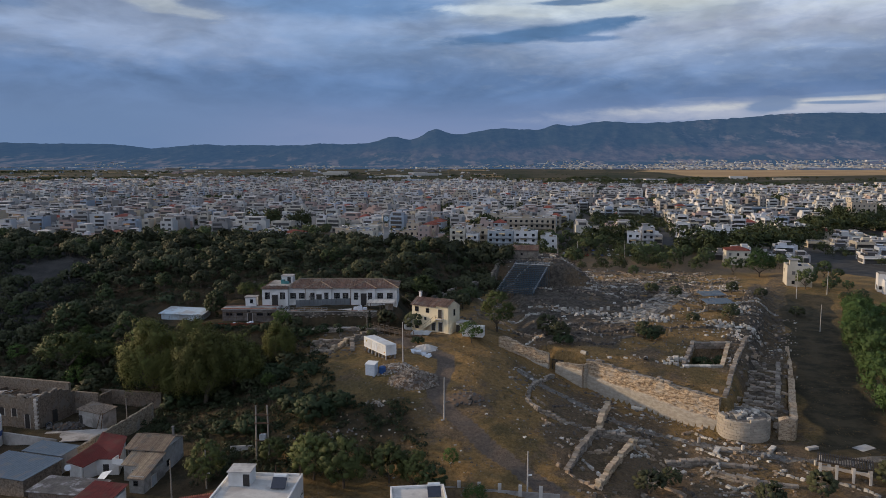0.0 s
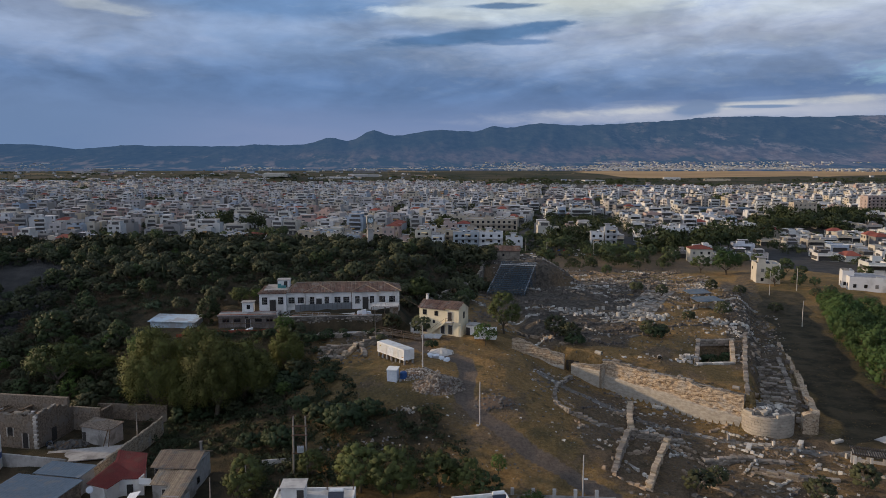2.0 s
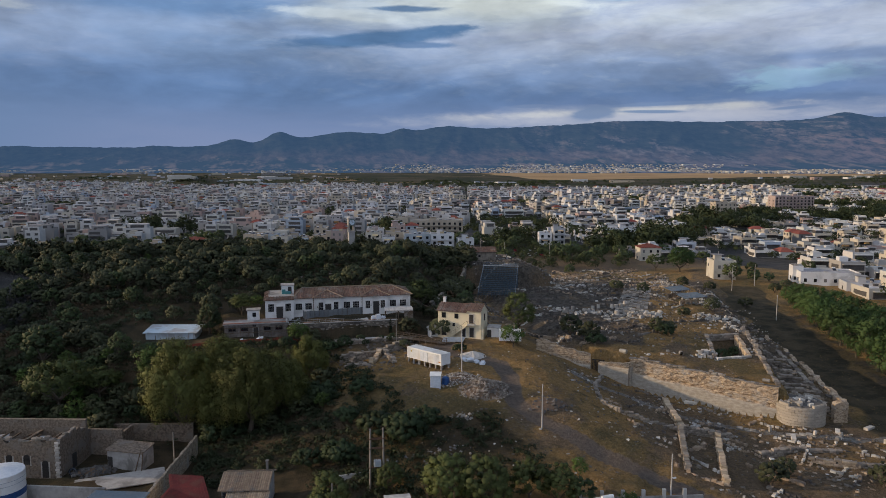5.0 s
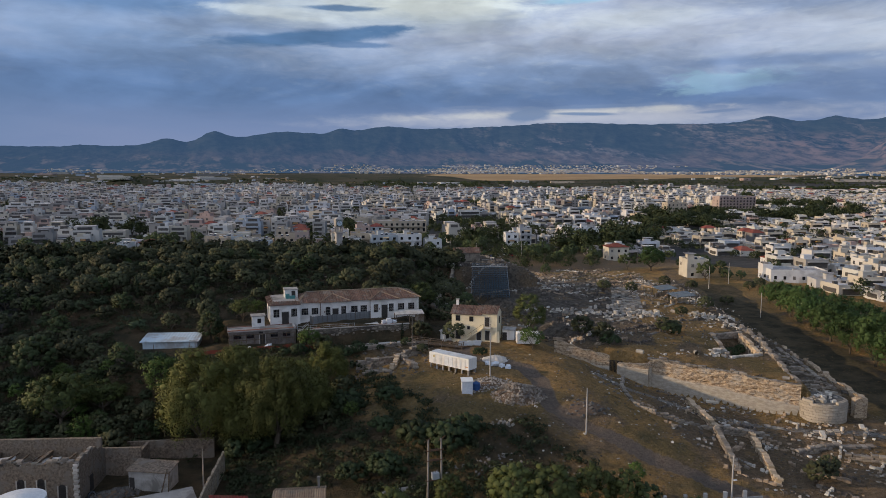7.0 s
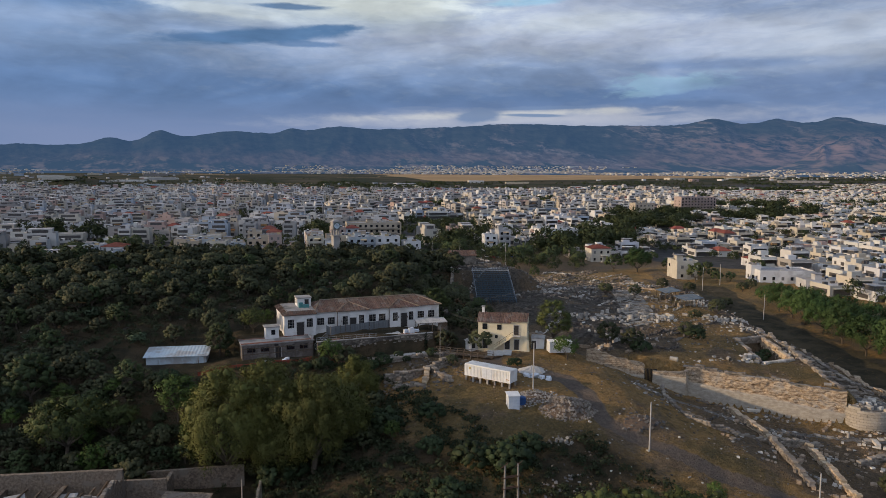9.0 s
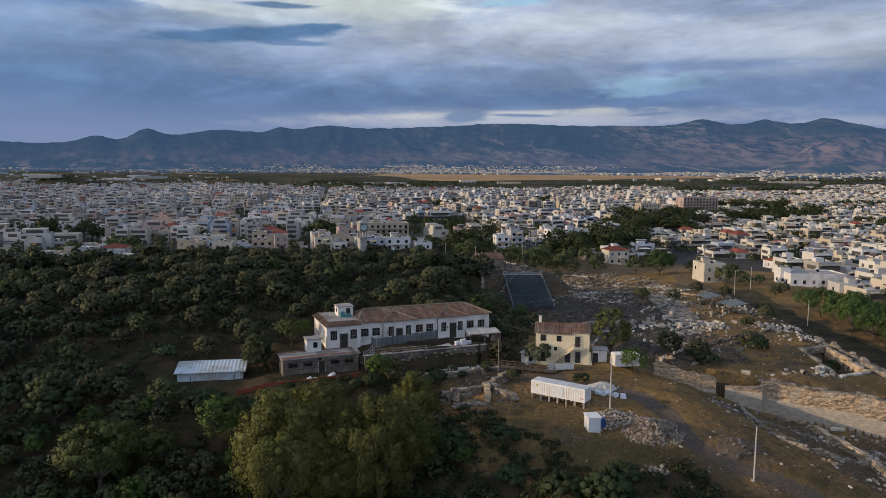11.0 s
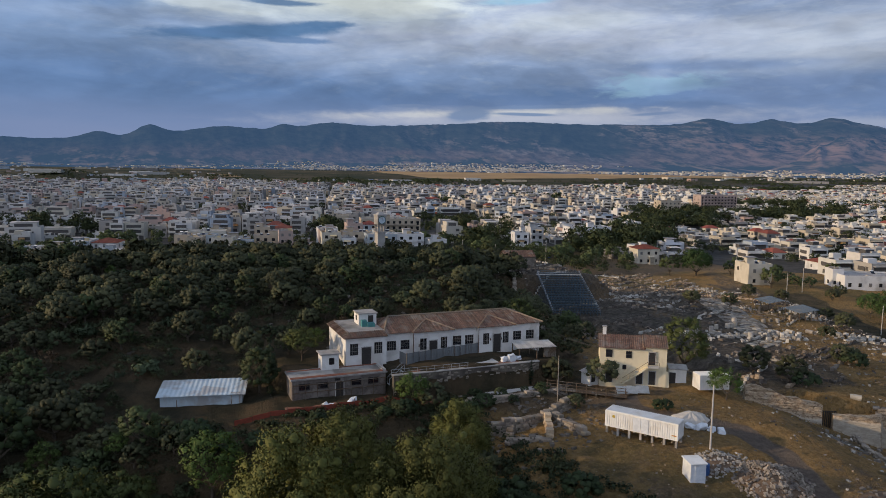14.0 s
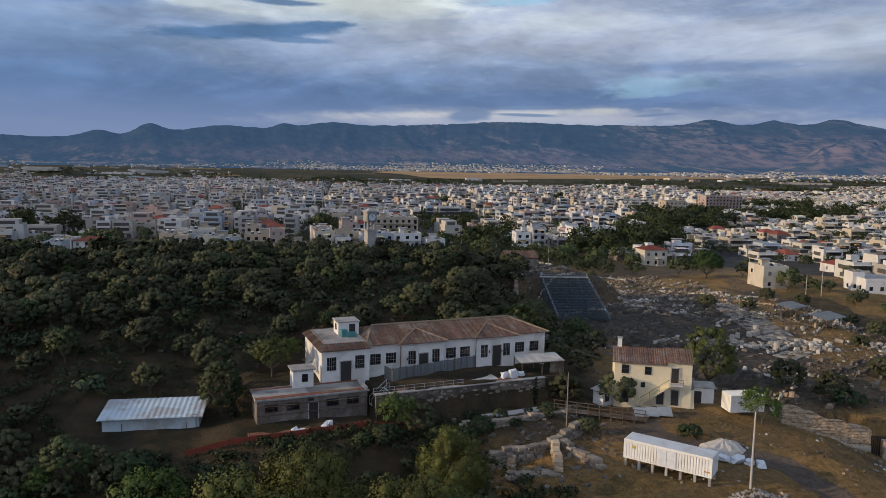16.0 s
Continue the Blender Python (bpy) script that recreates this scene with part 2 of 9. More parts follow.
M_BROWNWOOD = material("weathered_wood", (0.16, 0.11, 0.07), (0.09, 0.065, 0.045), 5.0, 0.85, 0.3, c3=(0.2, 0.18, 0.15), s3=0.8)
M_STONE = material("rubble_stone", (0.235, 0.205, 0.165), (0.135, 0.116, 0.094), 0.9, 0.92, 0.5, 4.0, (0.09, 0.078, 0.068), 0.3, rand=0.35, island=0.4)
M_WARMSTONE = material("poros_stone_block", (0.50, 0.40, 0.28), (0.34, 0.26, 0.175), 1.7, 0.92, 0.9, 3.0, (0.20, 0.155, 0.11), 0.4, rand=0.28, island=0.1)
M_ASHLAR = material("grey_ashlar_block", (0.42, 0.375, 0.305), (0.33, 0.29, 0.235), 1.2, 0.9, 0.4, 4.0, (0.22, 0.19, 0.15), 0.5, rand=0.14)
M_PALESTONE = material("pale_marble_block", (0.43, 0.40, 0.345), (0.29, 0.265, 0.225), 0.8, 0.88, 0.4, 4.0, (0.22, 0.205, 0.18), 0.4, rand=0.35, island=0.45)
M_MARBLE = material("strewn_marble", (0.52, 0.495, 0.445), (0.37, 0.345, 0.30), 0.8, 0.88, 0.4, 4.0, (0.28, 0.26, 0.225), 0.4, island=0.4)
M_ROCK = material("grey_bedrock", (0.20, 0.185, 0.165), (0.13, 0.12, 0.11), 0.5, 0.95, 0.6, 2.0, (0.09, 0.085, 0.08), 0.2, rand=0.3, island=0.3)
M_OLDBRICK = material("old_brown_masonry", (0.29, 0.225, 0.165), (0.115, 0.088, 0.066), 2.6, 0.95, 1.0, 4.5, (0.22, 0.185, 0.15), 0.5, rand=0.15)
M_CONCRETE = material("stained_concrete", (0.40, 0.38, 0.35), (0.30, 0.285, 0.265), 0.8, 0.9, 0.25, 5.0, (0.19, 0.18, 0.165), 0.25, rand=0.15)
M_PALECONC = material("pale_concrete", (0.55, 0.53, 0.49), (0.45, 0.43, 0.40), 0.8, 0.9, 0.25, 5.0, (0.34, 0.32, 0.30), 0.3, rand=0.12)
M_WHITEMETAL = material("white_painted_steel", (0.84, 0.84, 0.81), (0.78, 0.78, 0.75), 1.5, 0.5, 0.05, c3=(0.72, 0.70, 0.65), s3=0.5, spec=0.4)
M_GALV = material("galvanised_sheet", (0.46, 0.50, 0.53), (0.36, 0.40, 0.43), 1.2, 0.45, 0.08, metal=0.3, c3=(0.30, 0.31, 0.31), s3=0.4)
M_SHEETROOF = material("pale_metal_roof", (0.62, 0.72, 0.78), (0.54, 0.64, 0.70), 0.8, 0.45, 0.08, metal=0.15, c3=(0.45, 0.46, 0.46), s3=0.3)
M_BLUEROOF = material("blue_grey_sheet_roof", (0.13, 0.175, 0.22), (0.105, 0.145, 0.185), 1.6, 0.6, 0.1, c3=(0.17, 0.18, 0.19), s3=0.5)
M_GREYSHEET = material("grey_hoarding_sheet", (0.20, 0.215, 0.22), (0.155, 0.165, 0.17), 0.9, 0.6, 0.1, metal=0.2, rand=0.15)
M_STEEL = material("scaffold_steel", (0.085, 0.125, 0.155), (0.05, 0.078, 0.10), 3.0, 0.5, 0.1, metal=0.3, rand=0.3)
M_RUST = material("rusty_iron", (0.14, 0.075, 0.045), (0.08, 0.05, 0.035), 4.0, 0.85, 0.3)
M_POLE = material("grey_timber_pole", (0.30, 0.27, 0.23), (0.22, 0.20, 0.17), 4.0, 0.85, 0.3)
M_POLECONC = material("pale_concrete_pole", (0.50, 0.48, 0.45), (0.42, 0.40, 0.37), 3.0, 0.85, 0.2)
M_REDSOIL = material("red_clay_paving", (0.26, 0.10, 0.06), (0.18, 0.075, 0.05), 1.2, 0.95, 0.3, c3=(0.22, 0.14, 0.10), s3=0.4)
M_TARP = material("blue_plastic", (0.035, 0.10, 0.26), (0.028, 0.075, 0.20), 2.0, 0.4, 0.1)
M_WHITEPLASTIC = material("white_plastic_sheet", (0.72, 0.75, 0.78), (0.60, 0.64, 0.68), 2.0, 0.45, 0.3)
M_SOLAR = material("solar_panel", (0.015, 0.02, 0.035), (0.02, 0.026, 0.045), 2.0, 0.15, 0.0, spec=0.6)
M_BARK = material("grey_bark", (0.12, 0.095, 0.07), (0.075, 0.06, 0.045), 6.0, 0.95, 0.6)
M_SAND = material("pale_sand", (0.55, 0.52, 0.47), (0.45, 0.42, 0.38), 2.0, 0.95, 0.4)
M_PINK = material("pink_awning", (0.60, 0.16, 0.30), (0.52, 0.13, 0.26), 2.0, 0.8, 0.1)
M_ASPHALT = material("asphalt", (0.06, 0.06, 0.06), (0.045, 0.045, 0.046), 3.0, 0.9, 0.3, c3=(0.08, 0.075, 0.07), s3=0.2)
L_OLIVE = leaf_material("olive_leaves", (0.052, 0.060, 0.029), (0.090, 0.096, 0.046))
L_PINE = leaf_material("pine_needles", (0.042, 0.062, 0.024), (0.072, 0.095, 0.036))
L_YPINE = leaf_material("yellow_green_needles", (0.066, 0.084, 0.026), (0.105, 0.124, 0.038))
L_CYPRESS = leaf_material("cypress_leaves", (0.026, 0.038, 0.018), (0.042, 0.058, 0.027))
L_PEPPER = leaf_material("pepper_tree_leaves", (0.105, 0.115, 0.030), (0.165, 0.168, 0.046), 0.2, 0.08)
L_GREEN = leaf_material("broad_green_leaves", (0.046, 0.088, 0.026), (0.080, 0.130, 0.040), 0.25, 0.1)
L_BRIGHT = leaf_material("fresh_green_leaves", (0.08, 0.13, 0.03), (0.12, 0.18, 0.045))
L_DRY = leaf_material("dry_brown_leaves", (0.13, 0.085, 0.045), (0.19, 0.13, 0.075))
L_SCRUB = leaf_material("scrub_leaves", (0.048, 0.064, 0.03), (0.078, 0.094, 0.044))
L_BUSH = leaf_material("dark_bush_leaves", (0.034, 0.052, 0.022), (0.058, 0.082, 0.034))
L_TOWN = leaf_material("town_tree_leaves", (0.066, 0.090, 0.036), (0.112, 0.140, 0.056))
L_CACTUS = leaf_material("prickly_pear_pads", (0.06, 0.085, 0.045), (0.09, 0.12, 0.065))
M_NET = material("orange_barrier_net", (0.30, 0.07, 0.04), (0.22, 0.055, 0.035), 2.0, 0.7, 0.1)
L_GRASS = leaf_material("dry_grass_blades", (0.22, 0.15, 0.06), (0.32, 0.22, 0.09))

# ---------------------------------------------------------------- mesh helpers
class Shape:
    """Collects vertices and faces of one part."""

    def __init__(self):
        self.v, self.f, self.mi, self.cur = [], [], [], 0

    def add(self, verts, faces, m=None):
        n = len(self.v)
        M = m if m is not None else None
        self.v += [tuple(M @ Vector(p)) for p in verts] if M is not None else [tuple(p) for p in verts]
        self.f += [tuple(i + n for i in f) for f in faces]
        self.mi += [self.cur] * len(faces)
        return self

    def box(self, x, y, z, sx, sy, sz, rz=0.0, top=1.0):
        """Box on its base centre; top scales the upper face."""
        hx, hy = sx / 2, sy / 2
        vs = [(-hx, -hy, 0), (hx, -hy, 0), (hx, hy, 0), (-hx, hy, 0), (-hx * top, -hy * top, sz), (hx * top, -hy * top, sz), (hx * top, hy * top, sz), (-hx * top, hy * top, sz)]
        c, s = math.cos(radians(rz)), math.sin(radians(rz))
        vs = [(x + c * a - s * b, y + s * a + c * b, z + h) for a, b, h in vs]
        return self.add(vs, [(3, 2, 1, 0), (4, 5, 6, 7), (0, 1, 5, 4), (1, 2, 6, 5), (2, 3, 7, 6), (3, 0, 4, 7)])

    def bar(self, p, q, w, h=None):
        """Square bar from p to q."""
        p, q = Vector(p), Vector(q)
        d = q - p
        if d.length < 1e-6:
            return self
        m = d.to_track_quat("Z", "Y").to_matrix().to_4x4()
        a, b = w / 2, (h or w) / 2
        L = d.length
        vs = [(-a, -b, 0), (a, -b, 0), (a, b, 0), (-a, b, 0), (-a, -b, L), (a, -b, L), (a, b, L), (-a, b, L)]
        return self.add(vs, [(3, 2, 1, 0), (4, 5, 6, 7), (0, 1, 5, 4), (1, 2, 6, 5), (2, 3, 7, 6), (3, 0, 4, 7)], Matrix.Translation(p) @ m)

    def tube(self, p, q, r0, r1=None, n=8, caps=True):
        p, q = Vector(p), Vector(q)
        d = q - p
        m = Matrix.Translation(p) @ d.to_track_quat("Z", "Y").to_matrix().to_4x4()
        r1 = r0 if r1 is None else r1
        vs = [(r0 * math.cos(2 * math.pi * i / n), r0 * math.sin(2 * math.pi * i / n), 0) for i in range(n)]
        vs += [(r1 * math.cos(2 * math.pi * i / n), r1 * math.sin(2 * math.pi * i / n), d.length) for i in range(n)]
        fs = [(i, (i + 1) % n, n + (i + 1) % n, n + i) for i in range(n)]
        if caps:
            fs += [tuple(range(n - 1, -1, -1)), tuple(range(n, 2 * n))]
        return self.add(vs, fs, m)

    def quad(self, a, b, c, d):
        return self.add([a, b, c, d], [(0, 1, 2, 3)])

    def slab(self, pts, t):
        """Flat plate of thickness t under the polygon pts (counter-clockwise seen from above)."""
        n = len(pts)
        vs = [tuple(p) for p in pts] + [(p[0], p[1], p[2] - t) for p in pts]
        fs = [tuple(range(n)), tuple(range(2 * n - 1, n - 1, -1))] + [(i, n + i, n + (i + 1) % n, (i + 1) % n) for i in range(n)]
        return self.add(vs, fs)

    def mesh(self, name, mats):
        me = bpy.data.meshes.new(name)
        me.from_pydata(self.v, [], self.f)
        for mt in (mats if isinstance(mats, (list, tuple)) else [mats]):
            me.materials.append(mt)
        if any(self.mi):
            me.polygons.foreach_set("material_index", self.mi)
        me.update()
        return me


def soften(shape, name, mats, width=0.03):
    """The shape as a mesh with bevelled edges."""
    me = shape.mesh(name, mats)
    bm = bmesh.new()
    bm.from_mesh(me)
    bmesh.ops.bevel(bm, geom=bm.edges[:], offset=width, segments=1, affect="EDGES", clamp_overlap=True)
    bm.to_mesh(me)
    bm.free()
    return me


def place(ob, m):
    ob.matrix_basis = m
    return ob


def thing(name, m, label, category, group="", kind=""):
    return tagged(place(new(name), m), label, category, group, kind)


def part(name, shape, mats, parent, label="", m=None, soft=0.0):
    me = shape if isinstance(shape, bpy.types.Mesh) else (soften(shape, name, mats, soft) if soft else shape.mesh(name, mats))
    ob = new(name, me)
    ob.parent = parent
    if m is not None:
        ob.matrix_basis = m
    if label:
        ob["label"] = label
    return ob


def single(name, shape, mats, m, label, category, group="", kind="", soft=0.0):
    me = shape if isinstance(shape, bpy.types.Mesh) else (soften(shape, name, mats, soft) if soft else shape.mesh(name, mats))
    return tagged(place(new(name, me), m), label, category, group, kind)


def gz(x, y):
    return float(ground_z(x, y))


def at(x, y, rz=0.0, dz=0.0):
    return pose(x, y, gz(x, y) + dz, 0, 0, rz)


rnd = random.Random(11)


def stone_mesh(name, mat, sx, sy, sz, seed, chip=0.12):
    """A worn block: bevelled and knocked about."""
    r = random.Random(seed)
    me = soften(Shape().box(0, 0, 0, sx, sy, sz), name, mat, min(sx, sy, sz) * (0.06 + 0.6 * chip))
    k = min(sx, sy, sz) * chip
    for v in me.vertices:
        v.co += Vector((r.uniform(-k, k), r.uniform(-k, k), r.uniform(-k, k)))
    return me

# ---------------------------------------------------------------- lie of the land
def sm(a):
    a = np.clip(a, 0.0, 1.0)
    return a * a * (3 - 2 * a)


def vnoise(x, y, seed=0):
    """Smooth value noise on a unit lattice, -1 to 1."""
    x, y = np.asarray(x, float), np.asarray(y, float)
    xi, yi = np.floor(x), np.floor(y)
    fx, fy = sm(x - xi), sm(y - yi)

    def cell(i, j):
        v = np.sin(i * 127.1 + j * 311.7 + seed * 74.7) * 43758.5453
        return (v - np.floor(v)) * 2 - 1
    a = cell(xi, yi) * (1 - fx) + cell(xi + 1, yi) * fx
    b = cell(xi, yi + 1) * (1 - fx) + cell(xi + 1, yi + 1) * fx
    return a * (1 - fy) + b * fy


def line_dist(x, y, pts):
    """Distance to a polyline in plan."""
    best = np.full(np.broadcast(x, y).shape, 1e9)
    for (ax, ay), (bx, by) in zip(pts[:-1], pts[1:]):
        dx, dy = bx - ax, by - ay
        k = np.clip(((x - ax) * dx + (y - ay) * dy) / (dx * dx + dy * dy), 0, 1)
        best = np.minimum(best, np.hypot(x - ax - k * dx, y - ay - k * dy))
    return best


def wall_front(x, y):
    return ((x - 50.5) * -21.5 + (y - 126) * -20.5) / 29.7


def east_edge(x, y):
    return ((x - 52.5) * 96 - (y - 127) * 46) / 106.5


def land(x, y):
    """Height of the ground without its small roughness."""
    x, y = np.asarray(x, float), np.asarray(y, float)
    slope = 0.2 + 10.6 * sm((y - 82) / 75) * (1 - 0.9 * sm((x - 4) / 36)) * sm((x + 62) / 52)
    slope = slope * sm((290 - y) / 60) + 0.3 - 0.35 * np.exp(-((x + 12) / 7) ** 2 - ((y - 147) / 8) ** 2)
    terrace = 11 - 0.045 * x - 2.6 * sm((165 - y) / 45) * sm(x / 40)
    terrace = terrace * (1 - 0.75 * sm((y - 225) / 70))
    inside = sm((-0.1 - wall_front(x, y)) / 1.0) * sm((x - 18) / 6)
    g = slope + (terrace - slope) * inside
    e = east_edge(x, y)
    out = sm(e / (1.5 + 5 * sm((y - 130) / 30))) * sm((x - 48) / 4)
    g = g + (1.2 + 1.6 * sm((y - 220) / 40) * sm((330 - y) / 50) - g) * out
    shelf = 3.7 * sm((y - 123.5) / 3) * sm((196 - y) / 30) * sm((10.2 - e) / 0.7) * sm((e - 0.5) / 1.5) * sm((x - 52) / 4)
    g = np.maximum(g, shelf)
    # the wooded hill
    up = np.clip((y - 141) * 0.30, 0, 60)
    crest = 23.0 - 1.5 * sm((x + 40) / 50) + 1.5 * vnoise(x / 37, y / 37, 3)
    hill = -3.0 * np.log(np.exp(-up / 3.0) + np.exp(-crest / 3.0)) * sm((330 - y) / 95)
    hill = hill * sm((6 + (y - 185) * 0.30 - x) / 24)
    # extra rise in the west, mostly out of view, added to block the low sun
    hill = hill + 26 * sm((-130 - x) / 90) * sm((y + 60) / 80) * sm((330 - y) / 120)
    g = np.maximum(g, hill)
    g = np.maximum(g, 15.4 * sm((68 - x) / 28) * sm((y - 238) / 8) * sm((305 - y) / 30) * sm((x + 20) / 20))
    # bank below the terrace and the stone annexe
    g = np.maximum(g, (10.5 + 0.7 * sm((x + 40) / 20)) * sm((y - 145) / 20) * sm((x + 84) / 20) * sm((-6 - x) / 10) * sm((196 - y) / 10))
    # level ground under the long building, and the yard before it
    pad = sm((x + 57) / 3) * sm((-8 - x) / 5) * sm((y - 169.5 - 7.2 * sm((-39.6 - x) / 0.8)) / 1.0) * sm((200 - y) / 10)
    g = g + (14.6 - g) * pad
    yard = sm((x + 80) / 6) * sm((-38 - x) / 3) * sm((y - 158) / 6) * sm((183 - y) / 6) * (1 - pad)
    g = g + (10.6 + 0.9 * sm((x + 62) / 5) - g) * yard
    # stone-lined pit on the terrace
    a, b = x - 50.8 - (y - 147) * 0.475, y - 147
    g = g - 3.4 * sm(a / 0.6) * sm((7.6 - a) / 0.6) * sm(b / 0.6) * sm((16 - b) / 0.6)
    # the plain climbs slowly towards the mountains
    g = g + 22 * sm((np.hypot(x, y) - 1900) / 1600)
    # low hill far out on the plain
    g = g + 24 * np.exp(-((x + 242) / 85) ** 2 - ((y - 1910) / 75) ** 2)
    return g


def ground_z(x, y):
    r = sm((330 - np.abs(np.asarray(y, float) - 190)) / 120) * sm((260 - np.abs(np.asarray(x, float))) / 80)
    return land(x, y) + r * (0.34 * vnoise(np.asarray(x) / 6.5, np.asarray(y) / 6.5, 1) + 0.24 * vnoise(np.asarray(x) / 2.1, np.asarray(y) / 2.1, 2))

# ---------------------------------------------------------------- the ground, one sheet
TRACK = [(24, 92), (18, 99), (7, 113), (1.5, 122), (-1.5, 129.5), (0.5, 138), (0.5, 145), (-5, 150), (-9, 156), (-6, 162)]
PAVED = [(16, 143), (24, 136), (33, 130), (44, 122), (54, 115.5), (66, 113), (84, 116), (96, 135)]
EASTWAY = [(70, 112), (76, 128), (92, 170), (112, 215), (128, 250)]


def spaced(lo, hi, fine_lo, fine_hi, step, grow):
    a = list(np.arange(fine_lo, fine_hi + 0.01, step))
    s, v, left = step, fine_lo, []
    while v > lo:
        s *= grow
        v -= s
        left.append(max(v, lo))
    s, v, right = step, fine_hi, []
    while v < hi:
        s *= grow
        v += s
        right.append(min(v, hi))
    return np.array(left[::-1] + a + right)


gx, gy = spaced(-4900, 4900, -115, 135, 0.9, 1.08), spaced(-900, 4950, 84, 262, 0.9, 1.06)
X, Y = np.meshgrid(gx, gy)
Z = ground_z(X, Y)
track = sm((2.3 - line_dist(X, Y, TRACK)) / 1.0)
paved = sm((1.7 - line_dist(X, Y, PAVED)) / 0.6)
east = sm((9.0 + 3 * vnoise(X / 9, Y / 9, 15) - line_dist(X, Y, EASTWAY)) / 5.0)
Z = Z - 0.18 * track - 0.08 * paved
me = bpy.data.meshes.new("ground")
nx, ny = len(gx), len(gy)
idx = np.arange(nx * ny).reshape(ny, nx)
faces = np.stack([idx[:-1, :-1], idx[:-1, 1:], idx[1:, 1:], idx[1:, :-1]], -1).reshape(-1, 4)
me.vertices.add(nx * ny)
me.vertices.foreach_set("co", np.stack([X, Y, Z], -1).astype(np.float32).ravel())
me.loops.add(faces.size)
me.loops.foreach_set("vertex_index", faces.ravel().astype(np.int32))
me.polygons.add(len(faces))
me.polygons.foreach_set("loop_start", np.arange(0, faces.size, 4, dtype=np.int32))
me.polygons.foreach_set("use_smooth", np.ones(len(faces), bool))
me.update()


def layer(name, a):
    at_ = me.attributes.new(name, "FLOAT", "POINT")
    at_.data.foreach_set("value", np.clip(a, 0, 1).astype(np.float32).ravel())


wob = 0.5 * vnoise(X / 9, Y / 9, 5) + 0.3 * vnoise(X / 4, Y / 4, 6)
site = sm((335 - Y) / 40) * sm((X + 160) / 20)
thick = sm((-22 - 0.2 * (Y - 110) - X + 8 * wob) / 10) * sm((Y - 96) / 12) * sm((172 - Y) / 6)
hillside = sm((6 + (Y - 185) * 0.30 - X) / 14) * sm((Y - 150) / 25) * site
ruins = sm((X - 14) / 12) * sm((Y - 158 + 0.25 * X) / 14) * sm((300 - Y) / 25) * sm((4 - east_edge(X, Y)) / 6)
lawn = ruins * sm((east_edge(X, Y) + 30 + 16 * wob) / 8) * sm((-2 - east_edge(X, Y)) / 4)
low = sm((wall_front(X, Y) - 1) / 3) * sm((X - 12) / 10) * sm((150 - Y) / 10)
clearing = 1.3 * np.exp(-((X + 115) / 11) ** 2 - ((Y - 213) / 10) ** 2)
layer("clearing", clearing)
layer("track", track)
layer("paved", paved * 0.7)
layer("grass", np.clip(site * (0.66 + 0.9 * wob - 0.75 * hillside - 0.85 * ruins + 0.9 * lawn - 0.4 * low + 0.45 * sm((X - 78) / 15) * sm((Y - 205) / 20)) , 0, 1))
layer("rock", np.clip(1.0 * ruins * (1 - lawn) * (0.75 + 1.0 * wob) + 0.35 * low * (0.6 + wob) + 0.55 * sm(east_edge(X, Y) / 3) * sm((12 - east_edge(X, Y)) / 4) * sm((X - 54) / 3) * site, 0, 1))
lower = 1.0 * np.exp(-((X + 12) / 14) ** 2 - ((Y - 117) / 12) ** 2) * (0.75 + 0.6 * wob)
lower = np.maximum(lower, 1.2 * sm((-30 - X) / 8) * sm((126 - Y) / 8) * sm((Y - 60) / 20))
layer("shrub", np.maximum(np.maximum(hillside, thick), lower))
layer("mud", east)
layer("road", np.maximum(east * 0.0, sm((Y - 395 + 130 * sm((X - 150) / 40) + 300 * sm((-60 - X) / 60)) / 30) * sm((1900 - Y) / 250) * 0.8))
field = sm((Y - 2330) / 50) * sm((3430 + 0.02 * X - Y) / 60) * sm((X - 820 - 150 * vnoise(X / 300, Y / 300, 2)) / 200) * sm((2450 - X) / 400)
layer("field", field + 0.5 * sm((Y - 2000) / 200) * (vnoise(X / 160, Y / 90, 8) > 0.45))

mg = bpy.data.materials.new("site_ground")
mg.use_nodes = True
nt = mg.node_tree
N = Net(nt)
co = node(nt, "ShaderNodeTexCoord").outputs["Object"]


def attr(n):
    q = node(nt, "ShaderNodeAttribute")
    q.attribute_name = n
    return q.outputs["Fac"]


g1, g2, g3 = N.noise(co, 0.22, 6, 0.65), N.noise(co, 1.6, 6, 0.7), N.noise(co, 0.05, 5, 0.6, 0.5)
soil = N.mix(N.ramp(g2, 0.35, 0.65), (0.15, 0.112, 0.072), (0.25, 0.18, 0.112))
straw = N.mix(N.ramp(g2, 0.3, 0.7), (0.25, 0.155, 0.062), (0.44, 0.285, 0.12))
olive = N.mix(N.ramp(g2, 0.3, 0.7), (0.075, 0.075, 0.036), (0.13, 0.12, 0.06))
straw = N.mix(N.m("MULTIPLY", N.ramp(g3, 0.50, 0.62), 0.65), straw, olive)
stone = N.mix(N.ramp(N.noise(co, 0.8, 7, 0.7), 0.38, 0.66), (0.070, 0.061, 0.051), (0.185, 0.160, 0.126))
scrub = N.mix(N.ramp(g1, 0.35, 0.65), (0.046, 0.044, 0.026), (0.120, 0.088, 0.052))
dust = N.mix(N.ramp(g2, 0.3, 0.7), (0.155, 0.122, 0.098), (0.235, 0.192, 0.155))
flag = N.mix(N.ramp(N.noise(co, 1.1, 4, 0.6), 0.4, 0.6), (0.33, 0.31, 0.28), (0.23, 0.215, 0.19))
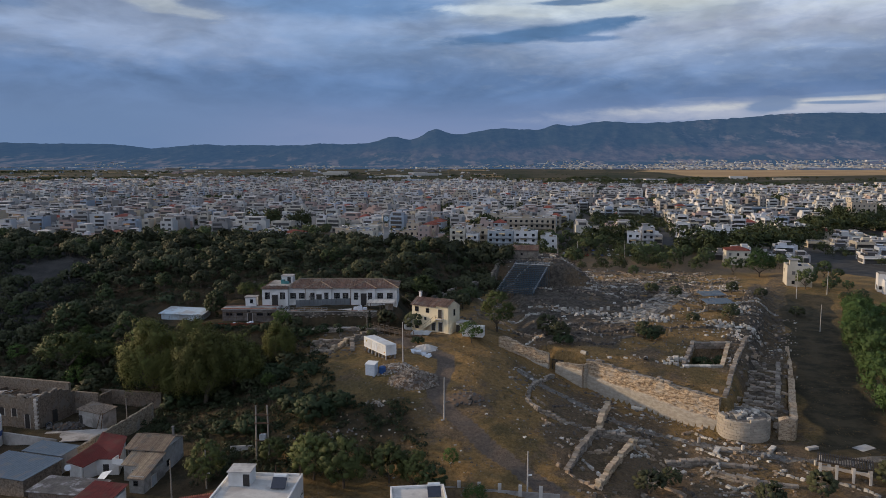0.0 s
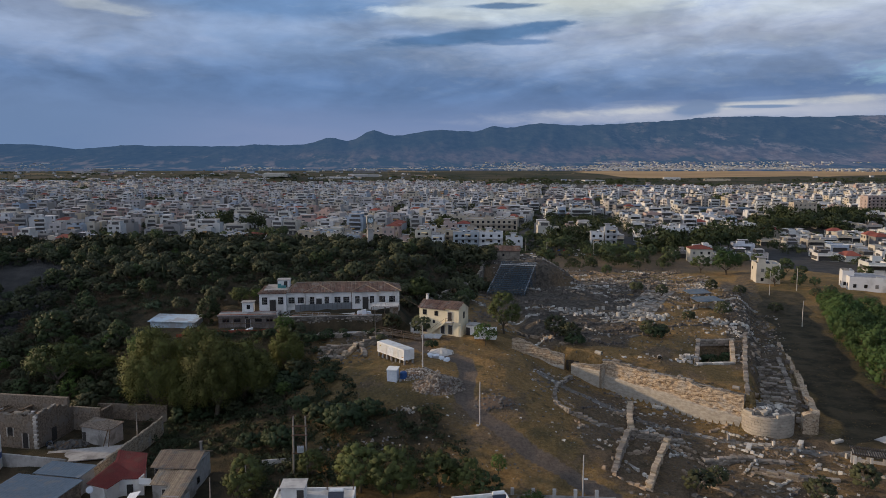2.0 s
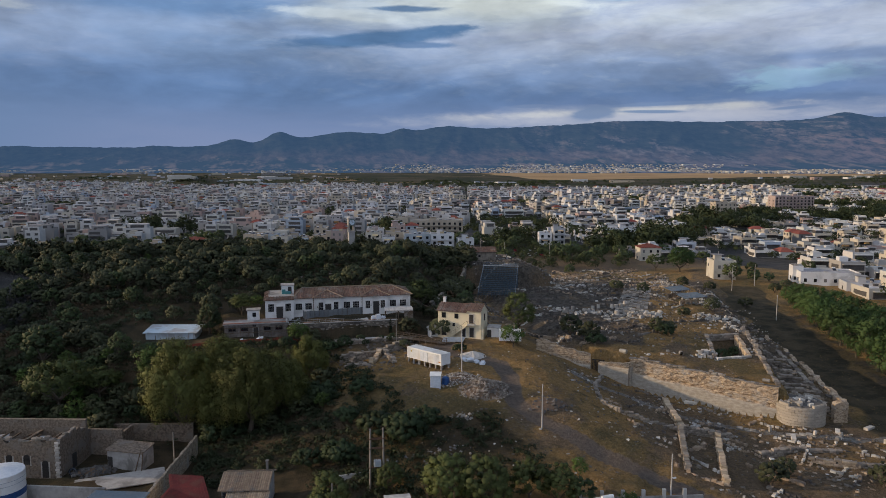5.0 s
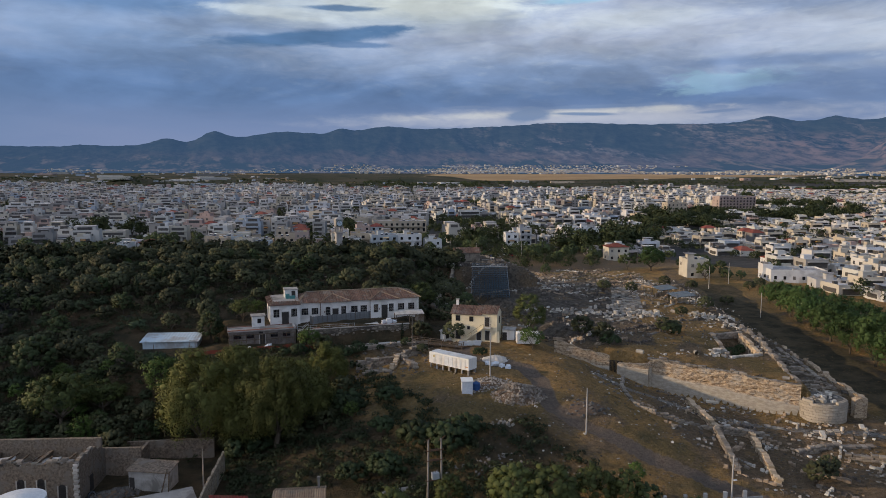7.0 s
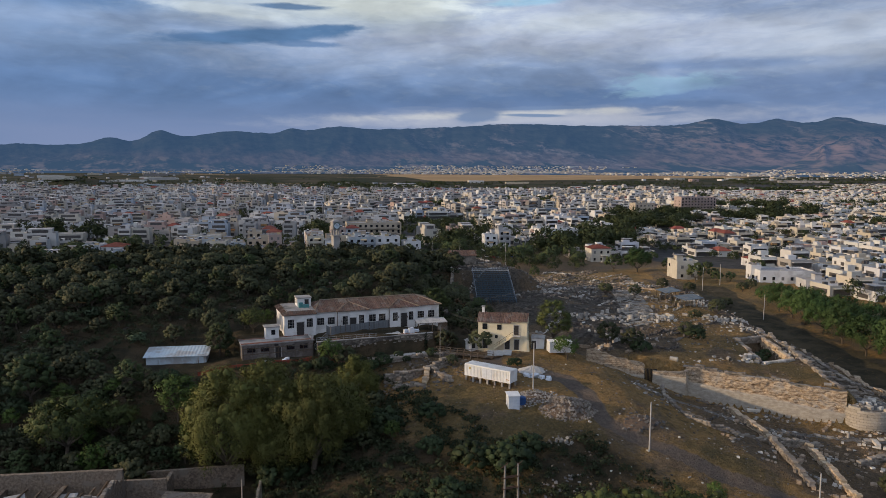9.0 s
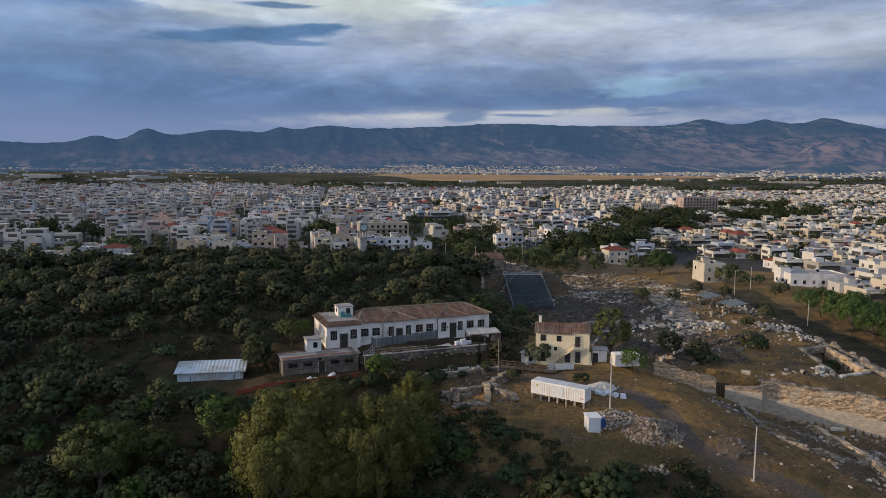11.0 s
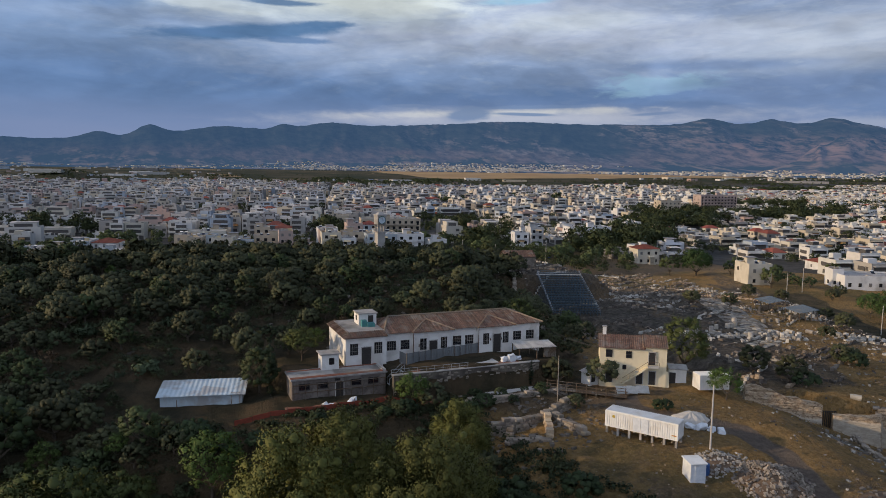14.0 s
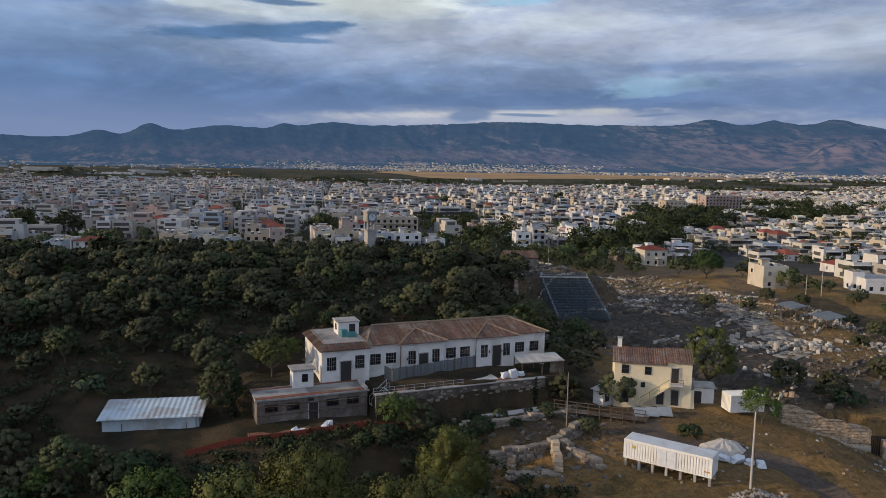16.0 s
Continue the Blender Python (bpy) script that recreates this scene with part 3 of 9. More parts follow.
# brown path soil, with the deep shade along it darkened into the colour
mud = N.mix(N.ramp(g1, 0.35, 0.65), (0.062, 0.055, 0.034), (0.140, 0.112, 0.068))
tar = N.mix(N.ramp(g1, 0.35, 0.65), (0.06, 0.06, 0.058), (0.105, 0.10, 0.092))
plain = N.mix(N.ramp(N.noise(co, 0.006, 6, 0.65), 0.4, 0.6), (0.035, 0.045, 0.022), (0.10, 0.085, 0.05))
hay = N.mix(N.ramp(N.noise(co, 0.004, 6, 0.6), 0.4, 0.6), (0.58, 0.39, 0.20), (0.47, 0.31, 0.16))


def brk(a, lo=0.3, hi=0.7, amt=0.7):
    """Ragged edge between two grounds."""
    return N.ramp(N.m("ADD", a, N.m("MULTIPLY", N.m("SUBTRACT", N.noise(co, 0.55, 6, 0.7), 0.5), amt)), lo, hi)


near = node(nt, "ShaderNodeSeparateXYZ")
nt.links.new(co, near.inputs[0])
c = N.mix(N.ramp(near.outputs[1], 330.0, 420.0), soil, plain)
c = N.mix(brk(attr("grass"), 0.3, 0.7, 1.5), c, straw)
weed = N.m("MULTIPLY", N.ramp(N.noise(co, 0.35, 7, 0.7, 0.5), 0.56, 0.64), N.ramp(near.outputs[1], 330.0, 300.0))
c = N.mix(N.m("MULTIPLY", weed, 0.6), c, (0.085, 0.078, 0.04))
speck = N.m("MULTIPLY", N.ramp(N.noise(co, 2.6, 3, 0.6), 0.60, 0.68), N.ramp(near.outputs[1], 330.0, 300.0))
c = N.mix(N.m("MULTIPLY", speck, 0.5), c, (0.30, 0.265, 0.21))
c = N.mix(brk(attr("shrub")), c, scrub)
c = N.mix(brk(attr("rock")), c, stone)
c = N.mix(brk(attr("clearing"), 0.3, 0.6, 0.4), c, straw)
c = N.mix(brk(attr("road"), 0.35, 0.65, 0.3), c, tar)
c = N.mix(brk(attr("mud"), 0.3, 0.7, 0.4), c, mud)
c = N.mix(brk(attr("field"), 0.4, 0.6, 0.3), c, hay)
c = N.mix(brk(attr("track"), 0.3, 0.7, 0.5), c, dust)
c = N.mix(brk(attr("paved"), 0.4, 0.6, 0.3), c, flag)
dull = node(nt, "ShaderNodeHueSaturation")
dull.inputs["Value"].default_value = 0.78
nt.links.new(c, dull.inputs["Color"])
bs = nt.nodes["Principled BSDF"]
nt.links.new(dull.outputs[0], bs.inputs["Base Color"])
bs.inputs["Roughness"].default_value = 0.95
bs.inputs["Specular IOR Level"].default_value = 0.15
bu = node(nt, "ShaderNodeBump")
bu.inputs["Distance"].default_value = 0.7
nt.links.new(N.ramp(near.outputs[1], 340.0, 250.0), bu.inputs["Strength"])
nt.links.new(N.noise(co, 1.5, 9, 0.75), bu.inputs["Height"])
nt.links.new(bu.outputs[0], bs.inputs["Normal"])
me.materials.append(mg)
tagged(new("ground", me), "dry grass, bare soil and rock of the excavated slope", "ground", kind="structure")

# ---------------------------------------------------------------- mountains on the horizon
def skyline(a):
    """Angle of the ridge above the level, in degrees, by the bearing a."""
    h = 1.38 + 1.95 * sm((a + 13) / 40)
    for c0, up_, w in ((-3.7, 0.42, 1.2), (-0.3, 0.75, 1.25), (4.5, 0.5, 3.2), (9.3, 0.36, 0.9), (12.6, 0.42, 2.4), (-9.3, 0.12, 1.2), (-21.7, -0.3, 1.6), (27.0, 0.18, 3.2), (41.6, 0.42, 1.3), (45.9, 0.34, 1.1), (49.9, 0.36, 1.1)):
        h = h + up_ * np.exp(-((a - c0) / w) ** 2)
    return h - 0.9 * sm((a - 50.5) / 6) + 0.035 * vnoise(a * 1.7, a * 0, 4) + 0.02 * vnoise(a * 5, a * 0, 5)


A, R = np.meshgrid(np.linspace(-60, 85, 1300), np.linspace(3450, 4850, 110))
k = (R - 3450) / 1400
fold = 0.5 * np.abs(vnoise(A / 4.3 + 1.6 * k, k * 2.6, 21)) + 0.16 * np.abs(vnoise(A / 1.7 - 2.2 * k, k * 4.0, 22)) + 0.05 * np.abs(vnoise(A / 0.8 + 2.5 * k, k * 7.0, 23))
rise = sm((k - 0.36) / 0.62) ** 1.1
peak = 50 + np.tan(np.radians(skyline(A))) * 4830
ground_part = np.where(k < 0.94, rise * (1 - 0.8 * fold * np.sin(np.pi * np.clip((k - 0.3) / 0.64, 0, 1)) ** 0.8), 1.0)
ZM = 19 + 58 * sm(k / 0.9) + (peak - 77) * np.where(k < 0.94, ground_part * (1 - 0.06 * sm((0.94 - k) / 0.1)), 1.0 - 0.95 * sm((k - 0.955) / 0.05))
# a bare foothill stands before the eastern end of the range
hill_ = 190 * np.exp(-((A - 50.5) / 3.4) ** 2 - ((k - 0.42) / 0.17) ** 2) * (1 - 0.35 * np.abs(vnoise(A / 1.1, k * 9, 27)))
hill_ = hill_ + 120 * np.exp(-((A - 57.0) / 4.0) ** 2 - ((k - 0.45) / 0.2) ** 2)
ZM = np.maximum(ZM, 30 + hill_) * sm((k + 0.02) / 0.05) + ZM * (1 - sm((k + 0.02) / 0.05))
XM, YM = -30 + R * np.sin(np.radians(A)), 40 + R * np.cos(np.radians(A))
mm = bpy.data.meshes.new("mountain_range")
idx = np.arange(A.size).reshape(A.shape)
fs = np.stack([idx[:-1, :-1], idx[1:, :-1], idx[1:, 1:], idx[:-1, 1:]], -1).reshape(-1, 4)[:, ::-1]
mm.vertices.add(A.size)
mm.vertices.foreach_set("co", np.stack([XM, YM, ZM], -1).astype(np.float32).ravel())
mm.loops.add(fs.size)
mm.loops.foreach_set("vertex_index", fs.ravel().astype(np.int32))
mm.polygons.add(len(fs))
mm.polygons.foreach_set("loop_start", np.arange(0, fs.size, 4, dtype=np.int32))
mm.polygons.foreach_set("use_smooth", np.ones(len(fs), bool))
mm.update()
m_mt = bpy.data.materials.new("far_mountain")
m_mt.use_nodes = True
nt = m_mt.node_tree
N = Net(nt)
co = node(nt, "ShaderNodeTexCoord").outputs["Object"]
sp = node(nt, "ShaderNodeSeparateXYZ")
nt.links.new(co, sp.inputs[0])
co = N.vec(sp.outputs[0], N.m("MULTIPLY", sp.outputs[2], 1.7), N.m("MULTIPLY", sp.outputs[1], 0.3))
big, sml = N.noise(co, 0.004, 7, 0.65, 0.4), N.noise(co, 0.02, 7, 0.7)
woods = N.mix(N.ramp(sml, 0.35, 0.65), (0.014, 0.022, 0.024), (0.030, 0.038, 0.036))
bare = N.mix(N.ramp(sml, 0.35, 0.65), (0.060, 0.044, 0.040), (0.150, 0.105, 0.086))
hgt = N.m("ADD", sp.outputs[2], N.m("MULTIPLY", N.m("SUBTRACT", big, 0.5), 300.0))
cm = N.mix(N.m("MULTIPLY", N.ramp(hgt, 190.0, 60.0), N.ramp(sp.outputs[0], -1300.0, 900.0)), woods, bare)
glade = N.m("MULTIPLY", N.ramp(N.noise(co, 0.006, 6, 0.62, 0.2), 0.52, 0.72), 0.18)
cm = N.mix(glade, cm, N.mix(N.ramp(sml, 0.35, 0.65), (0.045, 0.050, 0.040), (0.105, 0.080, 0.066)))
crag = N.m("MULTIPLY", N.ramp(N.noise(co, 0.011, 9, 0.75, 0.0), 0.48, 0.60), N.ramp(N.noise(co, 0.0022, 3, 0.5), 0.46, 0.58))
cm = N.mix(N.m("MULTIPLY", N.m("MULTIPLY", crag, 0.75), N.ramp(sp.outputs[0], 1000.0, 2200.0)), cm, N.mix(N.ramp(sml, 0.35, 0.6), (0.080, 0.070, 0.066), (0.190, 0.155, 0.140)))
cm = N.mix(N.m("MULTIPLY", N.m("MULTIPLY", N.ramp(sp.outputs[0], 2500.0, 3000.0), N.ramp(sp.outputs[2], 290.0, 190.0)), N.ramp(sml, 0.40, 0.62)), cm, (0.150, 0.105, 0.090))
plots = N.mix(N.ramp(N.noise(co, 0.014, 4, 0.6), 0.46, 0.64), (0.024, 0.032, 0.026), (0.15, 0.110, 0.080))
cm = N.mix(N.ramp(hgt, 105.0, 60.0), cm, plots)
bs = nt.nodes["Principled BSDF"]
nt.links.new(cm, bs.inputs["Base Color"])
bs.inputs["Roughness"].default_value = 1.0
bs.inputs["Specular IOR Level"].default_value = 0.0
bm_ = node(nt, "ShaderNodeBump")
bm_.inputs["Strength"].default_value, bm_.inputs["Distance"].default_value = 0.15, 14.0
nt.links.new(N.noise(co, 0.009, 8, 0.7), bm_.inputs["Height"])
nt.links.new(bm_.outputs[0], bs.inputs["Normal"])
# faint blue glow of the range itself stands in for ten kilometres of hazy air
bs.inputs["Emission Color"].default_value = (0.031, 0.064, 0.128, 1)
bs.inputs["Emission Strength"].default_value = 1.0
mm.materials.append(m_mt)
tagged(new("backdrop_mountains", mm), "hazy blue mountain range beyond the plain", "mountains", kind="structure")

# ---------------------------------------------------------------- the long white building and its terrace
def tiled(s, pts, pitch=0.34, r=0.075, thick=0.08):
    """Roof plane over a convex outline whose first edge is the eave, with rows of half-round tiles up the slope."""
    P = [Vector(p) for p in pts]
    s.slab(pts, thick)
    u = (P[1] - P[0]).normalized()
    nrm = (P[1] - P[0]).cross(P[-1] - P[0]).normalized()
    v = nrm.cross(u)
    Q = [((p - P[0]).dot(u), (p - P[0]).dot(v)) for p in P]
    x = min(q[0] for q in Q) + pitch / 2
    while x < max(q[0] for q in Q):
        hits = []
        for (ax, ay), (bx, by) in zip(Q, Q[1:] + Q[:1]):
            if (ax - x) * (bx - x) < 0:
                hits.append(ay + (by - ay) * (x - ax) / (bx - ax))
        if len(hits) >= 2 and max(hits) - min(hits) > 0.15:
            lo, hi = min(hits), max(hits)
            a, b = P[0] + u * x + v * lo, P[0] + u * x + v * hi
            o = [(-r, 0.0), (-r * 0.6, r * 0.75), (r * 0.6, r * 0.75), (r, 0.0)]
            vs = [a + u * i + nrm * j for i, j in o] + [b + u * i + nrm * j for i, j in o]
            s.add(vs, [(0, 4, 5, 1), (1, 5, 6, 2), (2, 6, 7, 3), (0, 1, 2, 3)])
        x += pitch


def window(parent, x, y, z, w, h, mat=None, bars=3, deep=0.09, name="window", rz=0.0):
    """Window set in a wall that faces -y of the parent: frame, dark glass, iron bars."""
    m = pose(x, y, z, 0, 0, rz)
    f = Shape()
    t = 0.09
    for dx, dz, sx_, sz_ in ((-w / 2, 0, t, h), (w / 2, 0, t, h), (0, 0, w, t), (0, h - t, w, t)):
        f.box(dx, 0, dz, sx_, deep, sz_)
    f.box(0, 0, h / 2, w, deep * 0.7, 0.06)
    fr = part(name, f, mat or M_DARKWOOD, parent, m=m)
    part("pane", Shape().box(0, 0.012, 0.02, w, 0.03, h - 0.04), M_GLASS, fr)
    if bars:
        g = Shape()
        for i in range(1, bars + 1):
            g.box(-w / 2 + w * i / (bars + 1), -deep * 0.4, 0, 0.03, 0.03, h)
        g.box(0, -deep * 0.4, h * 0.33, w, 0.03, 0.03).box(0, -deep * 0.4, h * 0.66, w, 0.03, 0.03)
        part("window_bars", g, M_CONCRETE, fr)
    return fr


def door(parent, x, y, z, w, h, mat=None, rz=0.0):
    dd = part("door", Shape().box(0, 0, 0, w, 0.10, h), mat or M_DARKWOOD, parent, m=pose(x, y, z, 0, 0, rz))
    for i in (-1, 1):
        for j in range(3):
            part("door_panel", Shape().box(i * w * 0.23, -0.06, 0.12 + j * h / 3.1, w * 0.34, 0.04, h / 3.9), mat or M_DARKWOOD, dd)
    fr = Shape()
    for dx in (-w / 2 - 0.06, w / 2 + 0.06):
        fr.box(dx, -0.01, 0, 0.12, 0.14, h + 0.12)
    fr.box(0, -0.01, h, w + 0.24, 0.14, 0.12)
    part("door_frame", fr, M_PALECONC, dd)
    return dd


BX, BY, BZ = -46.5, 178.0, 14.45
mus = thing("museum_building", pose(BX, BY, BZ), "long white plastered museum building with a worn tiled roof", "building")
WH = 4.45                                   # wall height
D = 9.5                                     # depth
walls = Shape()
walls.box(4.4, D / 2 - 0.5, -0.5, 6.4, D + 1.0, WH + 0.5)
part("left_wing_wall", walls, M_PLASTER, mus)
sec = ((7.6, 12.2, 0.0), (12.2, 18.5, -0.7), (18.5, 23.4, 0.0), (23.4, 29.5, -0.7), (29.5, 34.9, 0.0))
for a0, a1, off in sec:
    part("wall", Shape().box((a0 + a1) / 2, (D + off) / 2, -0.5, a1 - a0 - 0.004, D - off, WH + 0.5), M_PLASTER, mus)
cor = Shape()
cor.box(4.4, -1.03, WH - 0.2, 6.7, 0.14, 0.2).box(1.17, D / 2, WH - 0.2, 0.14, D + 1, 0.2)
part("cornice", cor, M_PALECONC, mus)
rf = Shape()
e0, rz0 = WH + 0.06, WH + 1.6
tiled(rf, [(7.3, -0.45, e0), (35.35, -0.45, e0), (31.0, D / 2, rz0), (9.6, D / 2, rz0)])
tiled(rf, [(35.35, D + 0.45, e0), (7.3, D + 0.45, e0), (9.6, D / 2, rz0), (31.0, D / 2, rz0)])
tiled(rf, [(35.35, -0.45, e0), (35.35, D + 0.45, e0), (31.0, D / 2, rz0)])
tiled(rf, [(7.3, D + 0.45, e0), (7.3, -0.45, e0), (9.6, D / 2, rz0)])
part("roof", rf, M_TILE, mus)
for a0, a1 in ((12.2, 18.5), (23.4, 29.5)):
    mid = (a0 + a1) / 2
    hp = Shape()
    y0, y1, zr = -1.15, 3.3, WH + 1.25
    tiled(hp, [(a0 - 0.4, y0, e0 + 0.03), (a1 + 0.4, y0, e0 + 0.03), (mid, 2.6, zr)])
    tiled(hp, [(a1 + 0.4, y0, e0 + 0.03), (a1 + 0.4, -0.3, e0 + 0.12), (mid, y1, zr + 0.02), (mid, 2.6, zr)])
    tiled(hp, [(a0 - 0.4, -0.3, e0 + 0.12), (a0 - 0.4, y0, e0 + 0.03), (mid, 2.6, zr), (mid, y1, zr + 0.02)])
    part("porch_roof", hp, M_TILE, mus)
    hc = Shape()
    for x1 in (a0 - 0.4, a1 + 0.4):
        hc.tube((x1, y0, e0 + 0.08), (mid, 2.6, zr + 0.06), 0.14, n=6)
    part("hip_tiles", hc, M_TILE_PALE, mus)
    part("gutter_pipe", Shape().tube((a0 - 0.12, -0.82, 0), (a0 - 0.12, -0.82, WH), 0.06, n=6), M_RUST, mus)
rt = Shape().tube((9.6, D / 2, rz0 + 0.05), (31.0, D / 2, rz0 + 0.05), 0.15, n=6)
for p0, p1 in (((35.35, -0.45, e0), (31.0, D / 2, rz0)), ((35.35, D + 0.45, e0), (31.0, D / 2, rz0)), ((7.3, -0.45, e0), (9.6, D / 2, rz0))):
    rt.tube((p0[0], p0[1], p0[2] + 0.05), p1, 0.14, n=6)
part("ridge_tiles", rt, M_TILE_PALE, mus)
lw = Shape()
tiled(lw, [(0.85, -1.4, WH + 0.02), (7.7, -1.4, WH + 0.02), (7.7, 0.6, WH + 0.5), (2.1, 0.6, WH + 0.5)])
tiled(lw, [(0.85, D + 0.4, WH + 0.02), (0.85, -1.4, WH + 0.02), (2.1, 0.6, WH + 0.5), (2.1, D + 0.4, WH + 0.5)])
part("wing_eave", lw, M_TILE, mus)
deck = Shape().box(4.8, 5.0, WH + 0.0, 5.8, 9.0, 0.5)
part("flat_roof", deck, M_CONCRETE, mus)
tw = part("stair_tower", Shape().box(6.3, 6.2, WH + 0.5, 2.9, 2.8, 1.75), M_PLASTER, mus)
part("tower_roof", Shape().box(6.3, 6.2, WH + 2.25, 3.2, 3.1, 0.16), M_CONCRETE, tw)
part("tower_door", Shape().box(6.8, 4.78, WH + 0.55, 0.85, 0.08, 1.45), M_DARKWOOD, tw)
part("tower_window", Shape().box(4.83, 6.2, WH + 1.1, 0.08, 0.6, 0.8), M_DARKWOOD, tw)
part("water_tank", Shape().box(6.4, 3.6, WH + 0.5, 1.2, 0.9, 0.6).box(5.4, 3.9, WH + 0.5, 0.8, 0.8, 1.0), material("teal_plastic", (0.08, 0.25, 0.25), (0.06, 0.2, 0.2), 2.0, 0.6, 0.1), mus)
for x in (2.5, 6.3):
    window(mus, x, -1.02, 1.75, 1.15, 1.75)
door(mus, 4.4, -1.03, 0.0, 1.45, 2.85)
for x in (8.75, 10.95, 19.8, 21.95, 30.7, 33.1):
    window(mus, x, -0.02, 1.75, 1.35, 1.45)
for x in (13.75, 17.25, 24.65, 28.2):
    window(mus, x, -0.72, 1.6, 0.95, 1.8)
door(mus, 15.4, -0.73, 0.2, 1.3, 2.75)
door(mus, 26.6, -0.73, 0.2, 1.35, 3.0)
for x in (13.0, 27.4, 25.4):
    part("wall_lamp", Shape().box(x, -0.85, 2.2, 0.16, 0.2, 0.34, top=0.6), M_RUST, mus)

# small service hut at the wing's corner
hut = thing("service_hut", pose(-47.9, 177.0, 14.5), "small cream service hut with a flat slab roof", "hut")
part("wall", Shape().box(0, 0, -0.6, 2.6, 2.2, 3.0), M_PLASTER, hut)
part("roof", Shape().box(0, 0, 2.4, 3.1, 2.7, 0.18), M_CONCRETE, hut, soft=0.03)
window(hut, 0.2, -1.12, 0.9, 0.7, 1.0, bars=0)

M_ANNEXE = material("dark_annexe_masonry", (0.19, 0.165, 0.145), (0.12, 0.105, 0.095), 2.4, 0.95, 0.5, 5.0, (0.25, 0.225, 0.20), 0.5)
# low stone annexe in front of the left wing
ann = thing("stone_annexe", pose(-54.1, 172.7, 11.6), "low stone annexe with boarded openings and flat roof", "building")
AL, AD, AH = 13.7, 4.5, 2.8
part("wall", Shape().box(AL / 2, AD / 2, -1.0, AL, AD, AH + 1.0), M_ANNEXE, ann)
part("roof", Shape().box(AL / 2, AD / 2, AH, AL + 0.5, AD + 0.4, 0.25), M_CONCRETE, ann, soft=0.03)
part("roof_edge", Shape().box(AL / 2, 0.35, AH + 0.25, AL + 0.4, 0.8, 0.06).box(AL / 2, AD - 0.5, AH + 0.25, AL + 0.2, 0.5, 0.05), M_REDSOIL, ann, "red clay tile strip")
part("parapet", Shape().box(AL - 0.2, 1.6, AH + 0.25, 0.4, 3.4, 0.35), M_PALECONC, ann)
for x in (1.7, 4.3, 9.2, 11.8):
    window(ann, x, -0.02, 1.35, 1.5, 0.95, bars=0)
window(ann, 6.5, -0.02, 2.3, 0.7, 0.35, bars=0)
door(ann, 6.8, -0.03, 0.0, 1.1, 2.05)
sc = Shape()
for i in range(9):
    sc.box(0.2 + i * 1.65, -0.25, -0.6, 0.07, 0.07, 2.9)
for z in (1.0, 2.1):
    sc.box(AL / 2, -0.25, z, AL, 0.07, 0.12)
part("timber_shoring", sc, M_BROWNWOOD, ann)

# terrace before the building: retaining wall, hoarding, canopy, stair
ter = thing("wall_terrace", pose(-40.0, 169.5, 10.4), "rubble stone retaining wall of the terrace", "wall", kind="structure")
tw_ = Shape().box(12.0, 0.9, -1.0, 24.0, 0.55, 5.1)
part("masonry", tw_, M_STONE, ter)
part("coping", Shape().box(12.0, 0.9, 4.1, 24.2, 0.75, 0.12), M_CONCRETE, ter, soft=0.02)
r2 = random.Random(4)
stones = [stone_mesh("stone", M_STONE, 0.5, 0.2, 0.3, s, 0.2) for s in range(6)]
for i in range(210):
    x, z = r2.uniform(0.3, 23.7), r2.uniform(0.1, 3.8)
    if abs(x - 8.1) < 0.9 and 0.9 < z < 2.4:
        continue
    o = part("stone", stones[i % 6], None, ter, m=pose(x, 0.6, z, r2.uniform(-8, 8), r2.uniform(-12, 12), 0))
    o.scale = (r2.uniform(0.6, 1.3), 1, r2.uniform(0.6, 1.2))
window(ter, 8.1, 0.57, 1.1, 1.35, 1.15, bars=0)
window(ter, 17.4, 0.57, 1.9, 1.3, 1.1, mat=M_BROWNWOOD, bars=0)
part("meter_cabinet", Shape().box(13.8, 0.45, 0.5, 0.95, 0.3, 1.5), M_WHITEMETAL, ter, "white metal meter cabinet", soft=0.02)
hoard = thing("site_hoarding", pose(-36.4, 174.6, 14.5, 0, 0, 11.5), "grey corrugated sheet hoarding on the terrace", "fence")
for i in range(15):
    pn = Shape()
    zig = [(-0.55 + j * 0.11, 0.05 * ((j + 1) // 2 % 2)) for j in range(11)]
    pn.add([(a, b, z) for z in (0, 1.9) for a, b in zig], [(j, j + 1, 12 + j, 11 + j) for j in range(10)])
    part("sheet", pn, M_GREYSHEET, hoard, m=pose(0.55 + i * 1.1, 0, 0.05 * math.sin(i * 2.1), 0, 0, 3 * math.sin(i)))
    part("post", Shape().box(i * 1.1, 0.08, -0.3, 0.06, 0.06, 2.3), M_RUST, hoard)
part("sheet", Shape().box(0, 0, 0, 0.06, 2.2, 1.8), M_GREYSHEET, hoard, m=pose(0, 1.1, 0))
can = thing("terrace_canopy", pose(-15.2, 173.6, 14.5, 0, 0, -6), "lean-to canopy of pale sheets on timber posts", "canopy")
for i in range(10):
    cp = Shape().slab([(-3.2 + i * 0.66, -1.7, 1.75), (-2.6 + i * 0.66, -1.7, 1.75), (-2.6 + i * 0.66, 1.6, 2.1), (-3.2 + i * 0.66, 1.6, 2.1)], 0.06)
    part("roof_sheet", cp, M_PALECONC, can)
for x in (-3.0, 0.0, 3.2):
    part("post", Shape().box(x, -1.6, -0.2, 0.14, 0.14, 1.95), M_BROWNWOOD, can)
    part("post", Shape().box(x, 1.4, -0.2, 0.14, 0.14, 2.2), M_BROWNWOOD, can)
part("beam", Shape().box(0.1, -1.6, 1.6, 6.4, 0.14, 0.16), M_BROWNWOOD, can)
